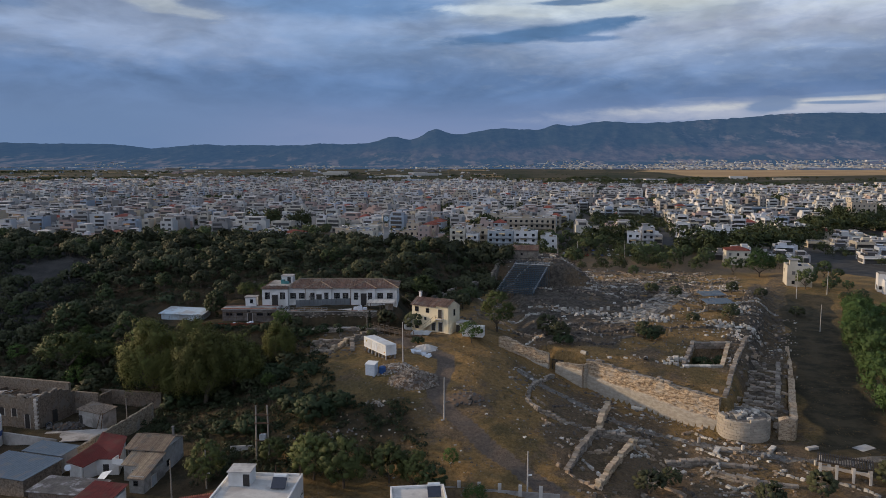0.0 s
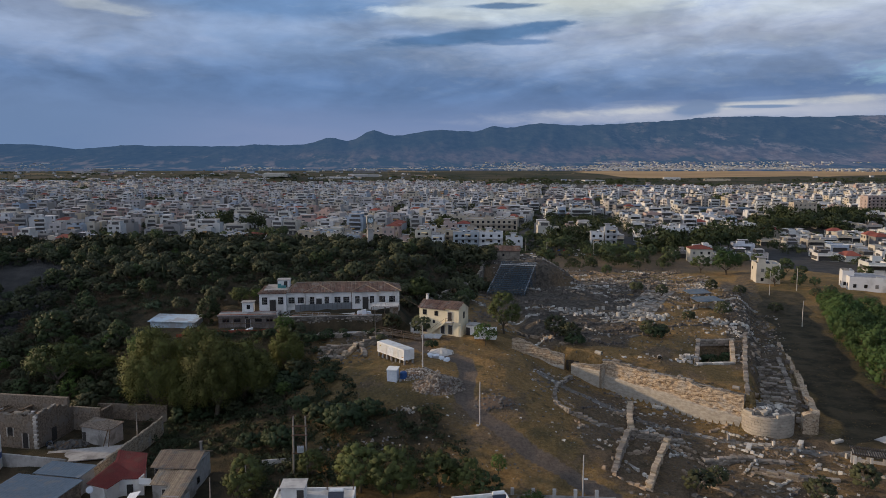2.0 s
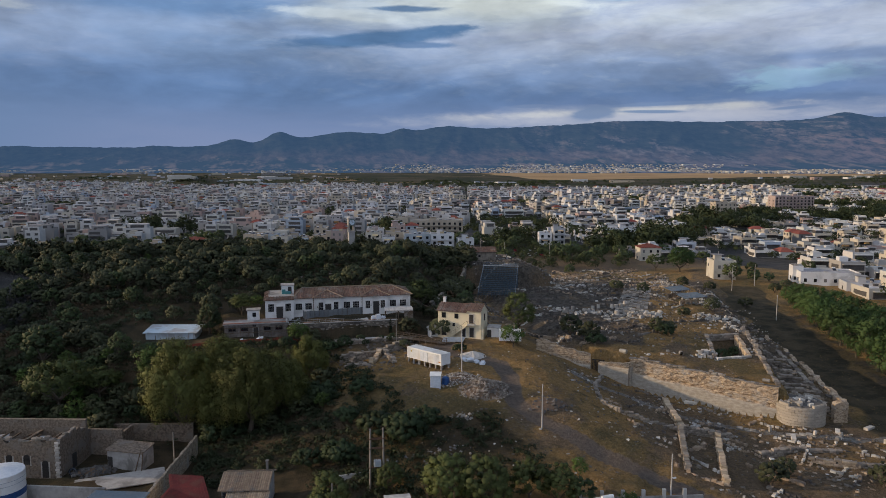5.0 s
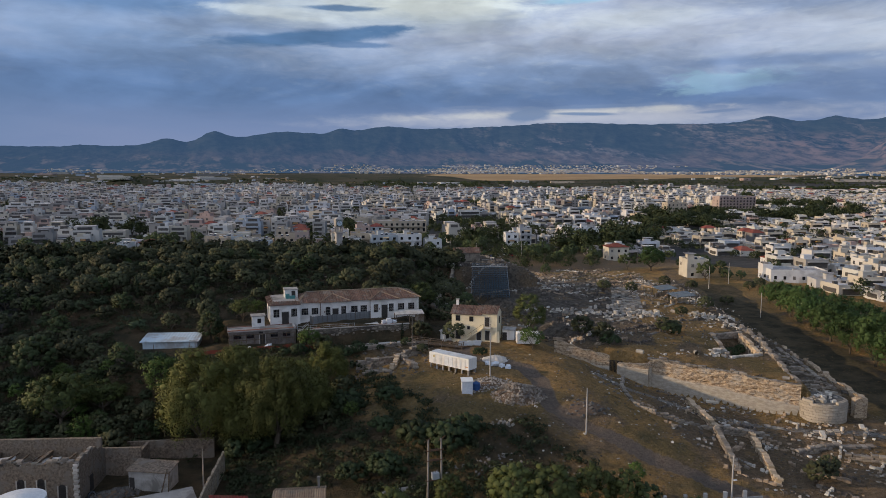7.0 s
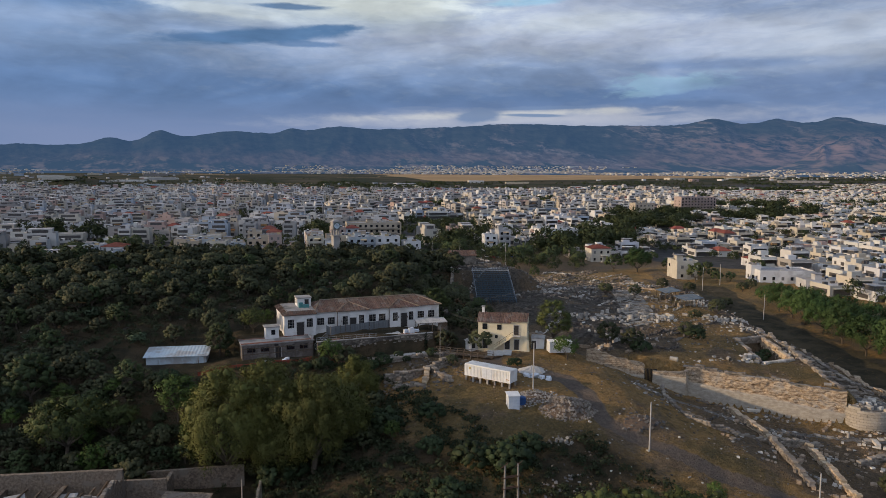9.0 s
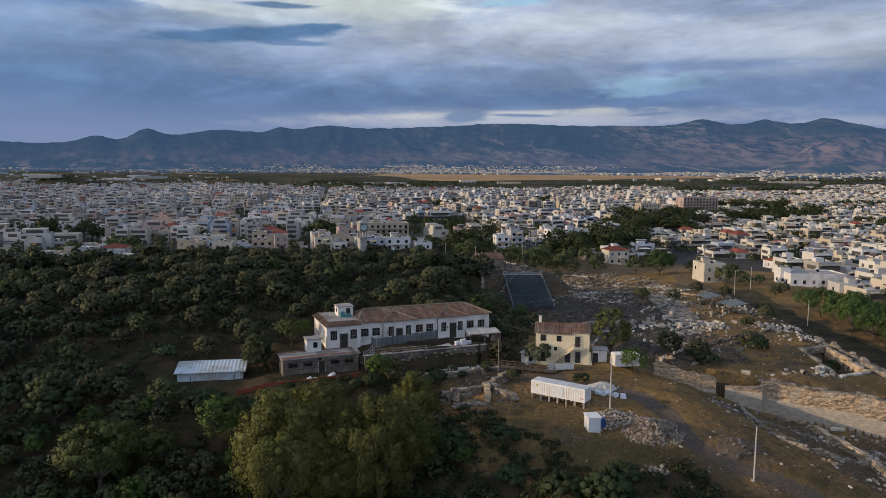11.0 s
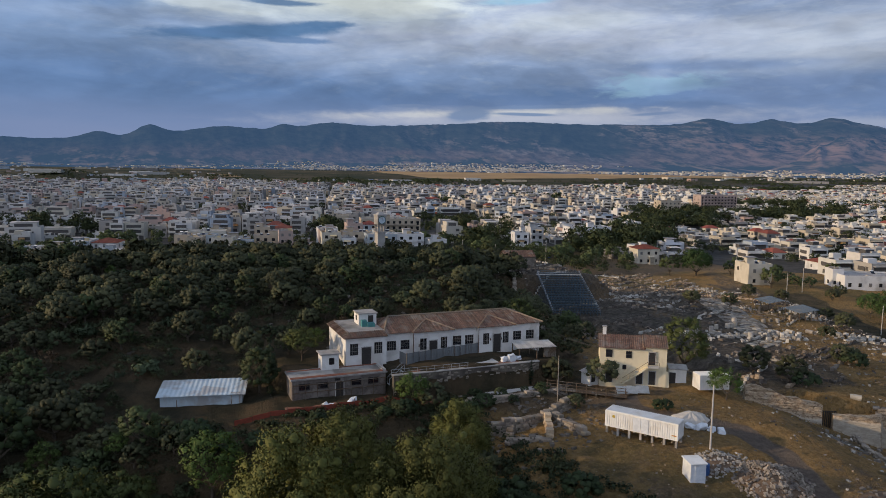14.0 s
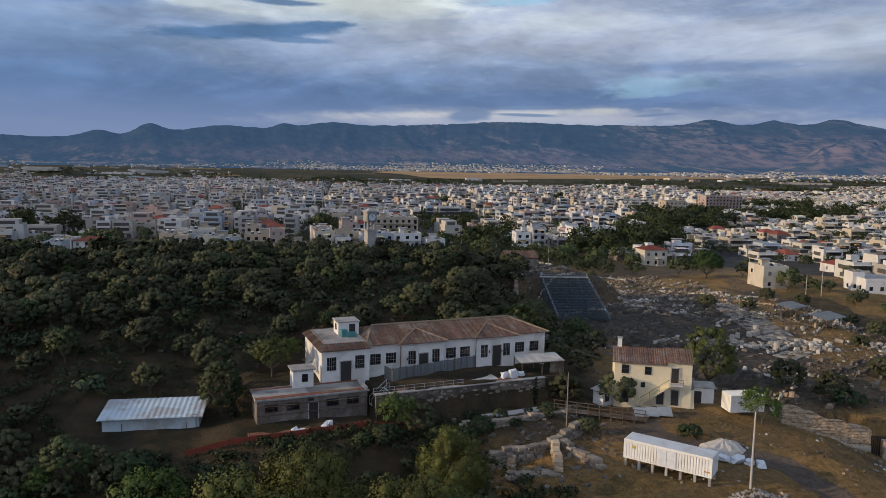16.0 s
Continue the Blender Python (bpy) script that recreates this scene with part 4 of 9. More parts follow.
part("side_board", Shape().box(2.2, -1.4, 0, 1.9, 0.1, 1.5), M_BROWNWOOD, can)
for x, y, s0 in ((-21.3, 171.8, 0.9), (-20.2, 171.5, 1.2), (-19.0, 171.7, 0.8)):
    single("supply_sack", stone_mesh("supply_sack", M_WHITEPLASTIC, s0, 0.8, s0 * 0.9, int(-x * 10), 0.2), None, pose(x, y, 14.55, 0, 0, 15), "pale builder's bulk bag on the terrace", "sack", "sacks on the terrace")
pit = Shape()
for i in range(5):
    pit.box(-37 + i * 3.6 + 1.8, 171.2, 14.5, 3.4, 1.6, 0.06)
single("terrace_paving", pit, M_REDSOIL, pose(0, 0, 0), "strips of dark red clay paving on the terrace", "paving", kind="structure")
single("terrace_slab", Shape().box(-25.5, 172.6, 14.5, 6.2, 2.2, 0.12), M_PALECONC, pose(0, 0, 0), "pale concrete slab set in the terrace", "paving", kind="structure")
rail = thing("terrace_rail", pose(-40.2, 170.6, 14.4), "thin metal rail along the terrace edge", "railing")
for i in range(10):
    part("post", Shape().box(i * 1.35, 0, 0, 0.05, 0.05, 0.95), M_GALV, rail)
part("rail", Shape().box(6.1, 0, 0.9, 12.2, 0.05, 0.05).box(6.1, 0, 0.5, 12.2, 0.04, 0.04), M_GALV, rail)
stair = thing("terrace_stair", pose(-40.0, 172.6, 12.6), "steep metal stair between annexe and terrace", "stairs")
for i in range(8):
    part("step", Shape().box(0.1 + i * 0.28, 0, 0.25 * i, 0.3, 1.1, 0.05), M_GALV, stair)
for y in (-0.55, 0.55):
    part("handrail", Shape().bar((0, y, 0.9), (2.3, y, 2.9), 0.05).bar((0, y, 0), (0, y, 0.9), 0.05).bar((2.3, y, 2.0), (2.3, y, 2.9), 0.05), M_GALV, stair)
red = Shape()
red.box(-48.5, 169.6, gz(-48.5, 169.6) - 0.42, 14, 2.4, 0.5).box(-34.5, 168.6, gz(-34.5, 168.6) - 0.42, 8, 1.3, 0.5)
single("clay_strip", red, M_REDSOIL, pose(0, 0, 0), "strip of red clay soil before the stone walls", "ground", kind="structure")
single("footpath_paving", Shape().box(0, 0, -0.15, 10, 1.4, 0.3, rz=2), M_PALECONC, at(-21.5, 167.6), "pale paved footpath along the terrace wall", "paving", kind="structure")
for i, (x, y) in enumerate(((-50.2, 169.0), (-49.6, 168.6), (-46.6, 168.9), (-46.2, 169.3))):
    single("rubble_bag", stone_mesh("rubble_bag", M_WHITEPLASTIC, 0.9, 0.8, 0.7, 70 + i, 0.25), None, at(x, y, 25 * i), "white builder's bag by the annexe", "sack", "bags by the annexe")

# prefabricated shed
shed = thing("metal_shed", pose(-71.3, 178.4, 10.45, 0, 0, -12), "pale blue-grey prefabricated metal shed", "shed")
SL, SD, SH = 11.0, 4.6, 1.95
sw = Shape()
sw.box(SL / 2, SD / 2, -0.8, SL, SD, SH + 0.8)
for i in range(10):
    sw.box(i * SL / 9, -0.02, -0.5, 0.05, 0.05, SH + 0.5)
part("wall", sw, M_SHEETROOF, shed)
sr = Shape()
sr.slab([(-0.5, -0.5, SH), (SL + 0.5, -0.5, SH), (SL + 0.5, SD + 0.4, SH + 0.75), (-0.5, SD + 0.4, SH + 0.75)], 0.08)
zig = [(-0.5 + i * 0.16, 0.035 * (i // 2 % 2)) for i in range(76)]
sr.add([(a, -0.5, SH + 0.01 + b) for a, b in zig] + [(a, SD + 0.4, SH + 0.76 + b) for a, b in zig], [(i, i + 1, 77 + i, 76 + i) for i in range(75)])
part("roof", sr, M_SHEETROOF, shed)
part("gable", Shape().add([(SL, 0, SH), (SL, SD, SH), (SL, SD, SH + 0.65), (SL - 0.05, 0, SH), (SL - 0.05, SD, SH), (SL - 0.05, SD, SH + 0.65)], [(0, 1, 2), (5, 4, 3), (0, 2, 5, 3)]), M_SHEETROOF, shed)
door(shed, SL - 0.9, -0.04, 0, 0.95, 2.0, mat=M_SHEETROOF)
for x in (2.2, 9.6):
    part("support_post", Shape().bar((x, -0.4, -1.3), (x, -0.05, 1.3), 0.08), M_BROWNWOOD, shed)

# ---------------------------------------------------------------- the small cream house
hs = thing("cream_house", pose(1.2, 161.0, 11.2, 0, 0, 147.5), "two-storey cream house with red-brown tiled roof", "house")
# local x runs back along the long face, local y away to the outside of it is negative
HL, HD, HH = 10.1, 5.0, 5.95
body = Shape().box(HL / 2, -HD / 2, -0.6, HL, HD, HH + 0.6)
part("wall", body, M_CREAM, hs)
gab = Shape()
for x0 in (0.0, HL - 0.3):
    gab.add([(x0, 0, HH), (x0, -HD, HH), (x0, -HD / 2, HH + 1.35), (x0 + 0.3, 0, HH), (x0 + 0.3, -HD, HH), (x0 + 0.3, -HD / 2, HH + 1.35)], [(0, 2, 1), (3, 4, 5), (0, 3, 5, 2), (2, 5, 4, 1), (1, 4, 3, 0)])
part("gable", gab, M_CREAM, hs)
hr = Shape()
tiled(hr, [(HL + 0.25, 0.4, HH - 0.05), (3.3, 0.4, HH - 0.05), (3.3, -HD / 2, HH + 1.45), (HL + 0.25, -HD / 2, HH + 1.45)], 0.3)
tiled(hr, [(3.6, 0.45, HH + 0.35), (-0.12, 0.45, HH + 0.35), (-0.12, -HD / 2, HH + 1.62), (3.6, -HD / 2, HH + 1.62)], 0.3)
tiled(hr, [(-0.12, -HD - 0.4, HH - 0.05), (HL + 0.25, -HD - 0.4, HH - 0.05), (HL + 0.25, -HD / 2, HH + 1.45), (-0.12, -HD / 2, HH + 1.45)], 0.3)
part("roof", hr, M_TILE, hs)
part("upper_eave_wall", Shape().box(1.8, -0.3, HH, 3.6, 0.6, 0.38), M_CREAM, hs)
ch = part("chimney", Shape().box(9.4, -2.6, HH + 0.6, 0.55, 0.55, 2.0), M_PLASTER, hs)
part("chimney_cap", Shape().box(9.4, -2.6, HH + 2.6, 0.75, 0.75, 0.12), M_CONCRETE, ch)
for x, z, w, h in ((5.7, 4.3, 0.8, 1.1), (8.7, 4.3, 0.9, 1.2), (6.3, 2.5, 0.5, 0.7)):
    window(hs, x, 0.03, z, w, h, bars=0, rz=180)
for x, z, h in ((2.2, 3.4, 2.0), (2.1, 0.3, 2.1), (4.0, 0.3, 1.9), (8.6, 0.3, 1.9)):
    door(hs, x, 0.04, z, 0.95, h, rz=180)
window(hs, -0.03, -2.6, 3.8, 0.6, 1.5, bars=0, rz=90)
bal = part("landing", Shape().box(2.0, 0.55, 3.15, 1.7, 1.1, 0.16), M_PALECONC, hs)
part("landing_rail", Shape().box(2.0, 1.05, 4.1, 1.7, 0.04, 0.04).box(1.2, 1.05, 3.3, 0.04, 0.04, 0.8).box(2.8, 1.05, 3.3, 0.04, 0.04, 0.8).box(2.0, 1.05, 3.7, 1.7, 0.03, 0.03), M_RUST, bal)
for i in range(14):
    part("step", Shape().box(3.0 + i * 0.27, 0.5, 3.15 - i * 0.2 - 0.2, 0.29, 1.0, 0.2), M_CREAM, hs)
part("stair_rail", Shape().bar((2.9, 1.0, 4.1), (6.7, 1.0, 1.3), 0.05).bar((4.2, 1.0, 2.3), (4.2, 1.0, 3.15), 0.04).bar((5.5, 1.0, 1.3), (5.5, 1.0, 2.2), 0.04), M_RUST, hs)
part("buttress", Shape().box(-0.2, -0.6, -0.6, 0.7, 1.1, 2.9, top=0.5), M_CREAM, hs)
lean = thing("lean_to_shed", pose(3.6, 162.2, 11.1, 0, 0, -32), "low whitewashed lean-to with a dark doorway", "shed")
part("wall", Shape().box(0.7, 0.9, -0.5, 2.6, 1.8, 2.9), M_PLASTER, lean)
part("roof", Shape().slab([(-0.7, -0.2, 2.5), (2.2, -0.2, 2.5), (2.2, 2.0, 2.8), (-0.7, 2.0, 2.8)], 0.1), M_CONCRETE, lean)
part("doorway", Shape().box(-0.1, -0.02, 0, 0.95, 0.06, 1.9), M_DARKWOOD, lean)
for i, (dx, dy, rr) in enumerate(((0, 0, 10), (1.4, -0.6, -8), (2.7, -1.4, 5))):
    sh = Shape().slab([(-0.9, -0.9, 0.35), (0.9, -0.9, 0.35), (0.9, 0.9, 0.95), (-0.9, 0.9, 0.95)], 0.07)
    for j in range(7):
        sh.bar((-0.8 + j * 0.27, -0.9, 0.38), (-0.8 + j * 0.27, 0.9, 0.98), 0.08, 0.05)
    single("roof_sheet", sh, M_GALV, pose(-6.4 + dx, 161.6 + dy, gz(-6.4 + dx, 161.6 + dy), 0, 0, -35 + rr), "loose grey corrugated sheet leaning by the house", "metal sheet", "loose sheets by the house")

# ---------------------------------------------------------------- containers, cabin, poles, heaps
def container(name, m, L, W_, H, label, stilts, doors):
    t = thing(name, m, label, "container")
    b = Shape().box(L / 2, W_ / 2, 0, L, W_, H)
    n = int(L / 0.3)
    for i in range(n):
        b.box((i + 0.5) * L / n, -0.03, 0.12, L / n * 0.5, 0.07, H - 0.3)
        b.box((i + 0.5) * L / n, W_ + 0.03, 0.12, L / n * 0.5, 0.07, H - 0.3)
    for i in range(int(W_ / 0.3)):
        for x in (-0.03, L + 0.03):
            b.box(x, 0.15 + i * 0.3, 0.12, 0.07, 0.15, H - 0.3)
    part("body", b, M_WHITEMETAL, t)
    fr = Shape()
    for x in (0, L):
        for y in (0, W_):
            fr.box(x, y, 0, 0.16, 0.16, H)
    for z in (0, H - 0.12):
        fr.box(L / 2, 0, z, L, 0.14, 0.14).box(L / 2, W_, z, L, 0.14, 0.14).box(0, W_ / 2, z, 0.14, W_, 0.14).box(L, W_ / 2, z, 0.14, W_, 0.14)
    part("frame", fr, M_WHITEMETAL, t)
    rr = Shape().box(L / 2, W_ / 2, H, L + 0.1, W_ + 0.1, 0.06)
    for i in range(n):
        rr.box((i + 0.5) * L / n, W_ / 2, H + 0.06, 0.1, W_, 0.05)
    part("roof", rr, M_WHITEMETAL, t)
    for x, w in doors:
        part("door", Shape().box(x, -0.09, 0.1, w, 0.06, H - 0.3), M_WHITEPLASTIC, t, "smooth pale door leaf")
    for i in range(stilts):
        for y in (0.2, W_ - 0.2):
            part("stilt", Shape().box(0.15 + i * (L - 0.3) / max(1, stilts - 1), y, -1.6, 0.28, 0.3, 1.6), M_CONCRETE, t)
    return t


cont = container("site_container", pose(-16.9, 150.9, 10.95, 0, 0, -56.5), 9.4, 2.4, 2.1, "long white corrugated site container on concrete stilts", 7, ((4.2, 0.95), (5.25, 0.95)))
part("sticker", Shape().box(1.1, -0.1, 1.3, 0.32, 0.02, 0.32), material("yellow_sticker", (0.5, 0.38, 0.05), (0.45, 0.33, 0.05)), cont)
part("sticker", Shape().box(9.0, -0.1, 0.55, 0.6, 0.02, 0.12), material("orange_sticker", (0.55, 0.26, 0.05), (0.5, 0.22, 0.05)), cont)
container("white_container", pose(4.3, 157.0, gz(5.5, 157) + 0.4, 0, 0, -15), 4.6, 2.2, 2.2, "short white container beside a bush", 0, ())
cab = thing("site_cabin", pose(-15.2, 136.6, gz(-14.6, 137.2) - 0.1, 0, 0, -14), "small white site cabin on the slope", "cabin")
part("body", Shape().box(0.95, 1.0, -0.4, 1.9, 2.0, 2.6), M_WHITEPLASTIC, cab, soft=0.03)
part("roof", Shape().slab([(-0.12, -0.15, 2.2), (2.02, -0.15, 2.2), (2.02, 2.15, 2.35), (-0.12, 2.15, 2.35)], 0.1), M_WHITEMETAL, cab)
part("door", Shape().box(0.95, -0.03, -0.1, 0.8, 0.05, 2.0), M_WHITEPLASTIC, cab)
tank = thing("blue_tank", pose(-12.0, 138.0, gz(-12.0, 138.0)), "dark blue plastic tank beside the cabin", "tank")
part("body", Shape().tube((0, 0, 0), (0, 0, 1.2), 0.75, 0.7, 14), M_TARP, tank)
part("lid", Shape().tube((0, 0, 1.2), (0, 0, 1.4), 0.65, 0.3, 14), M_TARP, tank)
part("pipe", Shape().tube((0.7, 0, 0.3), (1.3, 0.2, 0.2), 0.08), M_TARP, tank)


M_BROWNSOIL = material("brown_heap_soil", (0.17, 0.115, 0.075), (0.11, 0.078, 0.055), 1.5, 0.95, 0.6)


def heap(name, x, y, rx, ry, h, n, size, mats, label, cat, seed, mound=True):
    """A heap of loose stones over a low mound."""
    r = random.Random(seed)
    z0 = gz(x, y)
    s = Shape()
    if mound:
        N_ = 18
        rings = [(1.0, -0.4), (0.75, h * 0.15), (0.45, h * 0.5), (0.12, h * 0.8)]
        vs = []
        for k0, hh in rings:
            for i in range(N_):
                a = 2 * math.pi * i / N_
                j = 1 + r.uniform(-0.12, 0.12)
                px_, py_ = x + rx * k0 * j * math.cos(a), y + ry * k0 * j * math.sin(a)
                vs.append((px_ - x, py_ - y, gz(px_, py_) - z0 + hh + r.uniform(-0.08, 0.08) * h))
        fs = [(a * N_ + i, a * N_ + (i + 1) % N_, (a + 1) * N_ + (i + 1) % N_, (a + 1) * N_ + i) for a in range(len(rings) - 1) for i in range(N_)]
        fs.append(tuple(range(3 * N_, 4 * N_)))
        s.add(vs, fs)
    s.cur = 1
    for i in range(n):
        a, k0 = r.uniform(0, 6.283), math.sqrt(r.random()) * 1.05
        dx, dy = rx * k0 * math.cos(a), ry * k0 * math.sin(a)
        hh = h * max(0, 0.95 - k0 ** 1.1) if mound else 0
        q = r.uniform(0.5, 1.5) * size
        m = pose(dx, dy, gz(x + dx, y + dy) - z0 + hh, r.uniform(-40, 40), r.uniform(-40, 40), r.uniform(0, 360))
        b = Shape().box(0, 0, -q * 0.3, q, q * r.uniform(0.5, 0.9), q * r.uniform(0.4, 0.7), top=r.uniform(0.6, 0.95))
        s.add(b.v, b.f, m)
    return single(name, s, mats, pose(x, y, z0), label, cat)


heap("rubble_heap", -5.6, 133.6, 4.8, 3.8, 1.7, 700, 0.34, [M_BROWNSOIL, M_STONE], "grey and brown heap of broken stone by the track", "heap", 3)
heap("rubble_heap", -9.6, 138.6, 4.6, 2.4, 0.4, 300, 0.32, [M_BROWNSOIL, M_PALESTONE], "low spread of broken pale stones", "heap", 5)
heap("sand_mound", -3.8, 149.8, 3.0, 2.4, 1.2, 10, 0.2, [M_SAND, M_SAND], "smooth pale grey sand heap by the track", "heap", 6)
heap("stone_scatter", 4.4, 127.0, 4.2, 2.6, 0.3, 34, 0.6, [M_BROWNSOIL, M_ROCK], "grey rocks breaking through the grass", "rocks", 7)
heap("stone_scatter", -12, 125, 2.4, 1.4, 0.2, 26, 0.5, [M_ROCK, M_PALESTONE], "few pale stones in dark scrub", "rocks", 8, False)
heap("stone_scatter", -19, 116, 7, 2.2, 0.2, 45, 0.45, [M_ROCK, M_ROCK], "scattered grey stones on the slope", "rocks", 9, False)
for i, (x, y, s0) in enumerate(((-5.2, 146.2, 1.1), (-4.0, 145.4, 0.8), (-3.0, 144.8, 0.9), (-6.3, 146.9, 0.9))):
    single("wrapped_load", stone_mesh("wrapped_load", M_WHITEPLASTIC, s0 * 1.3, s0, s0 * 0.7, 40 + i, 0.3), None, at(x, y, 30 * i), "load wrapped in pale plastic sheet by the sand", "load", "wrapped loads by the track")


def utility_pole(name, x, y, h, label, mat=None, r=0.13, arms=0, lamp=False):
    t = thing(name, at(x, y), label, "pole")
    part("pole", Shape().tube((0, 0, -0.6), (0, 0, h), r, r * 0.65, 10), mat or M_POLECONC, t)
    for i in range(arms):
        part("crossarm", Shape().box(0, 0, h - 0.5 - 0.7 * i, 1.4, 0.1, 0.1), M_RUST, t)
        for dx in (-0.6, 0.6):
            part("insulator", Shape().tube((dx, 0, h - 0.4 - 0.7 * i), (dx, 0, h - 0.2 - 0.7 * i), 0.06, 0.04), M_PALECONC, t)
    if lamp:
        part("lamp_arm", Shape().bar((0, 0, h - 0.3), (0.7, -0.2, h - 0.15), 0.05).bar((0.7, -0.2, h - 0.15), (0.7, -0.2, h - 1.9), 0.04).bar((0, 0, h - 1.9), (0.7, -0.2, h - 1.9), 0.04), M_RUST, t)
        part("lamp_head", Shape().box(0.35, -0.15, h - 3.6, 0.5, 0.25, 0.16), M_WHITEMETAL, t)
    return t


utility_pole("utility_pole", -8.1, 141.2, 8.2, "bare pale pole beside the rubble heap")
utility_pole("utility_pole", 0.2, 119.6, 7.4, "bare pale pole at the bend of the track")
utility_pole("lamp_pole", 12.3, 99.6, 7.0, "pale pole with small lamp bracket by the track", lamp=True)
utility_pole("utility_pole", -17.5, 162.0, 7.0, "thin dark pole near the wooden walkway", M_POLE, 0.09)
tp = thing("transformer_pole", at(-28.6, 109.2), "twin timber poles carrying a small transformer", "pole")
for x in (-1.0, 1.0):
    part("pole", Shape().tube((x, 0, -0.5), (x * 0.9, 0, 9.2), 0.17, 0.12, 10), M_POLE, tp)
    part("bracket", Shape().bar((x - 0.5, 0, 8.9), (x + 0.5, 0, 9.5), 0.07).bar((x - 0.5, 0, 9.5), (x + 0.4, 0, 9.0), 0.05), M_RUST, tp)
for z in (7.6, 6.2, 3.4):
    part("crossbeam", Shape().box(0, 0.12, z, 2.5, 0.12, 0.16).box(0, -0.12, z, 2.5, 0.08, 0.12), M_RUST, tp)
part("transformer", Shape().box(0.1, 0, 3.6, 1.0, 0.7, 0.9), M_GALV, tp, soft=0.03)
for x in (-0.25, 0.1, 0.45):
    part("bushing", Shape().tube((x, 0, 4.5), (x, 0, 4.85), 0.06, 0.04), M_RUST, tp)

# wooden walkway with rails between the terrace and the house
ww = thing("wooden_walkway", pose(-17.0, 166.2, 11.2, 0, 0, -33), "brown wooden walkway with post-and-rail sides", "walkway")
for i in range(30):
    part("plank", Shape().box(0.2 + i * 0.4, 0, 0.4 - 0.02 * i, 0.36, 1.5, 0.06), M_BROWNWOOD, ww)
for i in range(9):
    for y in (-0.75, 0.75):
        part("post", Shape().box(0.2 + i * 1.45, y, -0.5 - 0.07 * i, 0.1, 0.1, 1.9), M_BROWNWOOD, ww)
for y in (-0.75, 0.75):
    part("rail", Shape().bar((0, y, 1.35), (12, y, 0.75), 0.08), M_BROWNWOOD, ww)
    part("rail", Shape().bar((0, y, 0.9), (12, y, 0.3), 0.06), M_BROWNWOOD, ww)
kio = thing("garden_kiosk", at(-8.2, 167.6, 10), "small white kiosk with a grey pointed roof", "kiosk")
part("wall", Shape().box(0, 0, 0, 1.9, 1.9, 2.0), M_PLASTER, kio)
part("roof", Shape().box(0, 0, 2.0, 2.5, 2.5, 0.9, top=0.15), M_CONCRETE, kio)
part("opening", Shape().box(-0.2, -0.96, 0.6, 0.8, 0.05, 1.1), M_DARKWOOD, kio)

# orange barrier net before the annexe
net = thing("barrier_net", pose(-62.5, 167.9, 0), "sagging orange plastic barrier net on thin rods", "fence")
for i in range(11):
    a, b = i * 2.3, (i + 1) * 2.3
    za, zb = gz(-62.5 + a, 167.9), gz(-62.5 + b, 167.9)
    part("rod", Shape().box(a, 0, za - 0.3, 0.05, 0.05, 1.5), M_RUST, net)
    part("net", Shape().slab([(a, -0.02, za + 0.85), (b, -0.02, zb + 0.75), (b, 0.02, zb + 0.75), (a, 0.02, za + 0.85)], 0.7), M_NET, net)


def cable(a, b, sag):
    """A thin slack cable from a to b."""
    c_ = Shape()
    pts = [Vector(a).lerp(Vector(b), i / 8) - Vector((0, 0, 4 * sag * (i / 8) * (1 - i / 8))) for i in range(9)]
    for p, q in zip(pts[:-1], pts[1:]):
        c_.bar(p, q, 0.045)
    return single("overhead_cable", c_, M_DARKWOOD, pose(0, 0, 0), "thin black overhead cable", "cable", "overhead cables")


cable((-11.6, 177.5, 18.4), (-3.5, 164.0, 16.6), 0.9)
cable((-11.6, 178.0, 17.9), (0.6, 161.6, 16.2), 1.1)
cable((-39.0, 170.4, 15.2), (-27.0, 150.0, 7.5), 0.8)

# ---------------------------------------------------------------- the stand of seats on scaffolding
stand = thing("seating_stand", pose(22.0, 218.0, 10.0, 0, 0, -20.3), "stepped seating stand on blue-grey scaffold tubes", "stand")
SR, SW, SLEN, SRISE = 16, 11.4, 24.5, 6.0
for i in range(SR):
    y, z = SLEN * (i + 0.5) / SR, SRISE * (i + 1) / SR
    part("tread", Shape().box(0, y, z - 0.08, SW, SLEN / SR * 0.30, 0.07), M_STEEL, stand)
    part("bench", Shape().box(0, y + 0.3, z + 0.34, SW, 0.15, 0.06), M_STEEL, stand)
    if i % 2:
        part("ledger_tube", Shape().bar((-SW / 2, y + 0.5, z + 1.05), (SW / 2, y + 0.5, z + 1.05), 0.07), M_STEEL, stand)
for j in range(15):
    x = -SW / 2 + j * SW / 14
    part("raker", Shape().bar((x, 0, 0.05), (x, SLEN, SRISE), 0.08), M_STEEL, stand)
    for i in range(0, SR + 1, 2):
        y, z = SLEN * i / SR, SRISE * i / SR
        part("standard_tube", Shape().bar((x, y, -0.8), (x, y, z + 1.2), 0.08), M_STEEL, stand)
for z in (SRISE + 0.5, SRISE + 1.0):
    part("top_rail", Shape().box(0, SLEN, z, SW + 0.4, 0.07, 0.07), M_GALV, stand)
part("top_deck", Shape().box(0, SLEN - 0.6, SRISE + 0.03, SW + 0.6, 1.5, 0.12), M_PALECONC, stand)
for x in (-SW / 2, SW / 2):
    part("side_rail", Shape().bar((x, 0, 1.0), (x, SLEN, SRISE + 1.0), 0.07).bar((x, 0, 0.5), (x, SLEN, SRISE + 0.5), 0.06), M_GALV, stand)

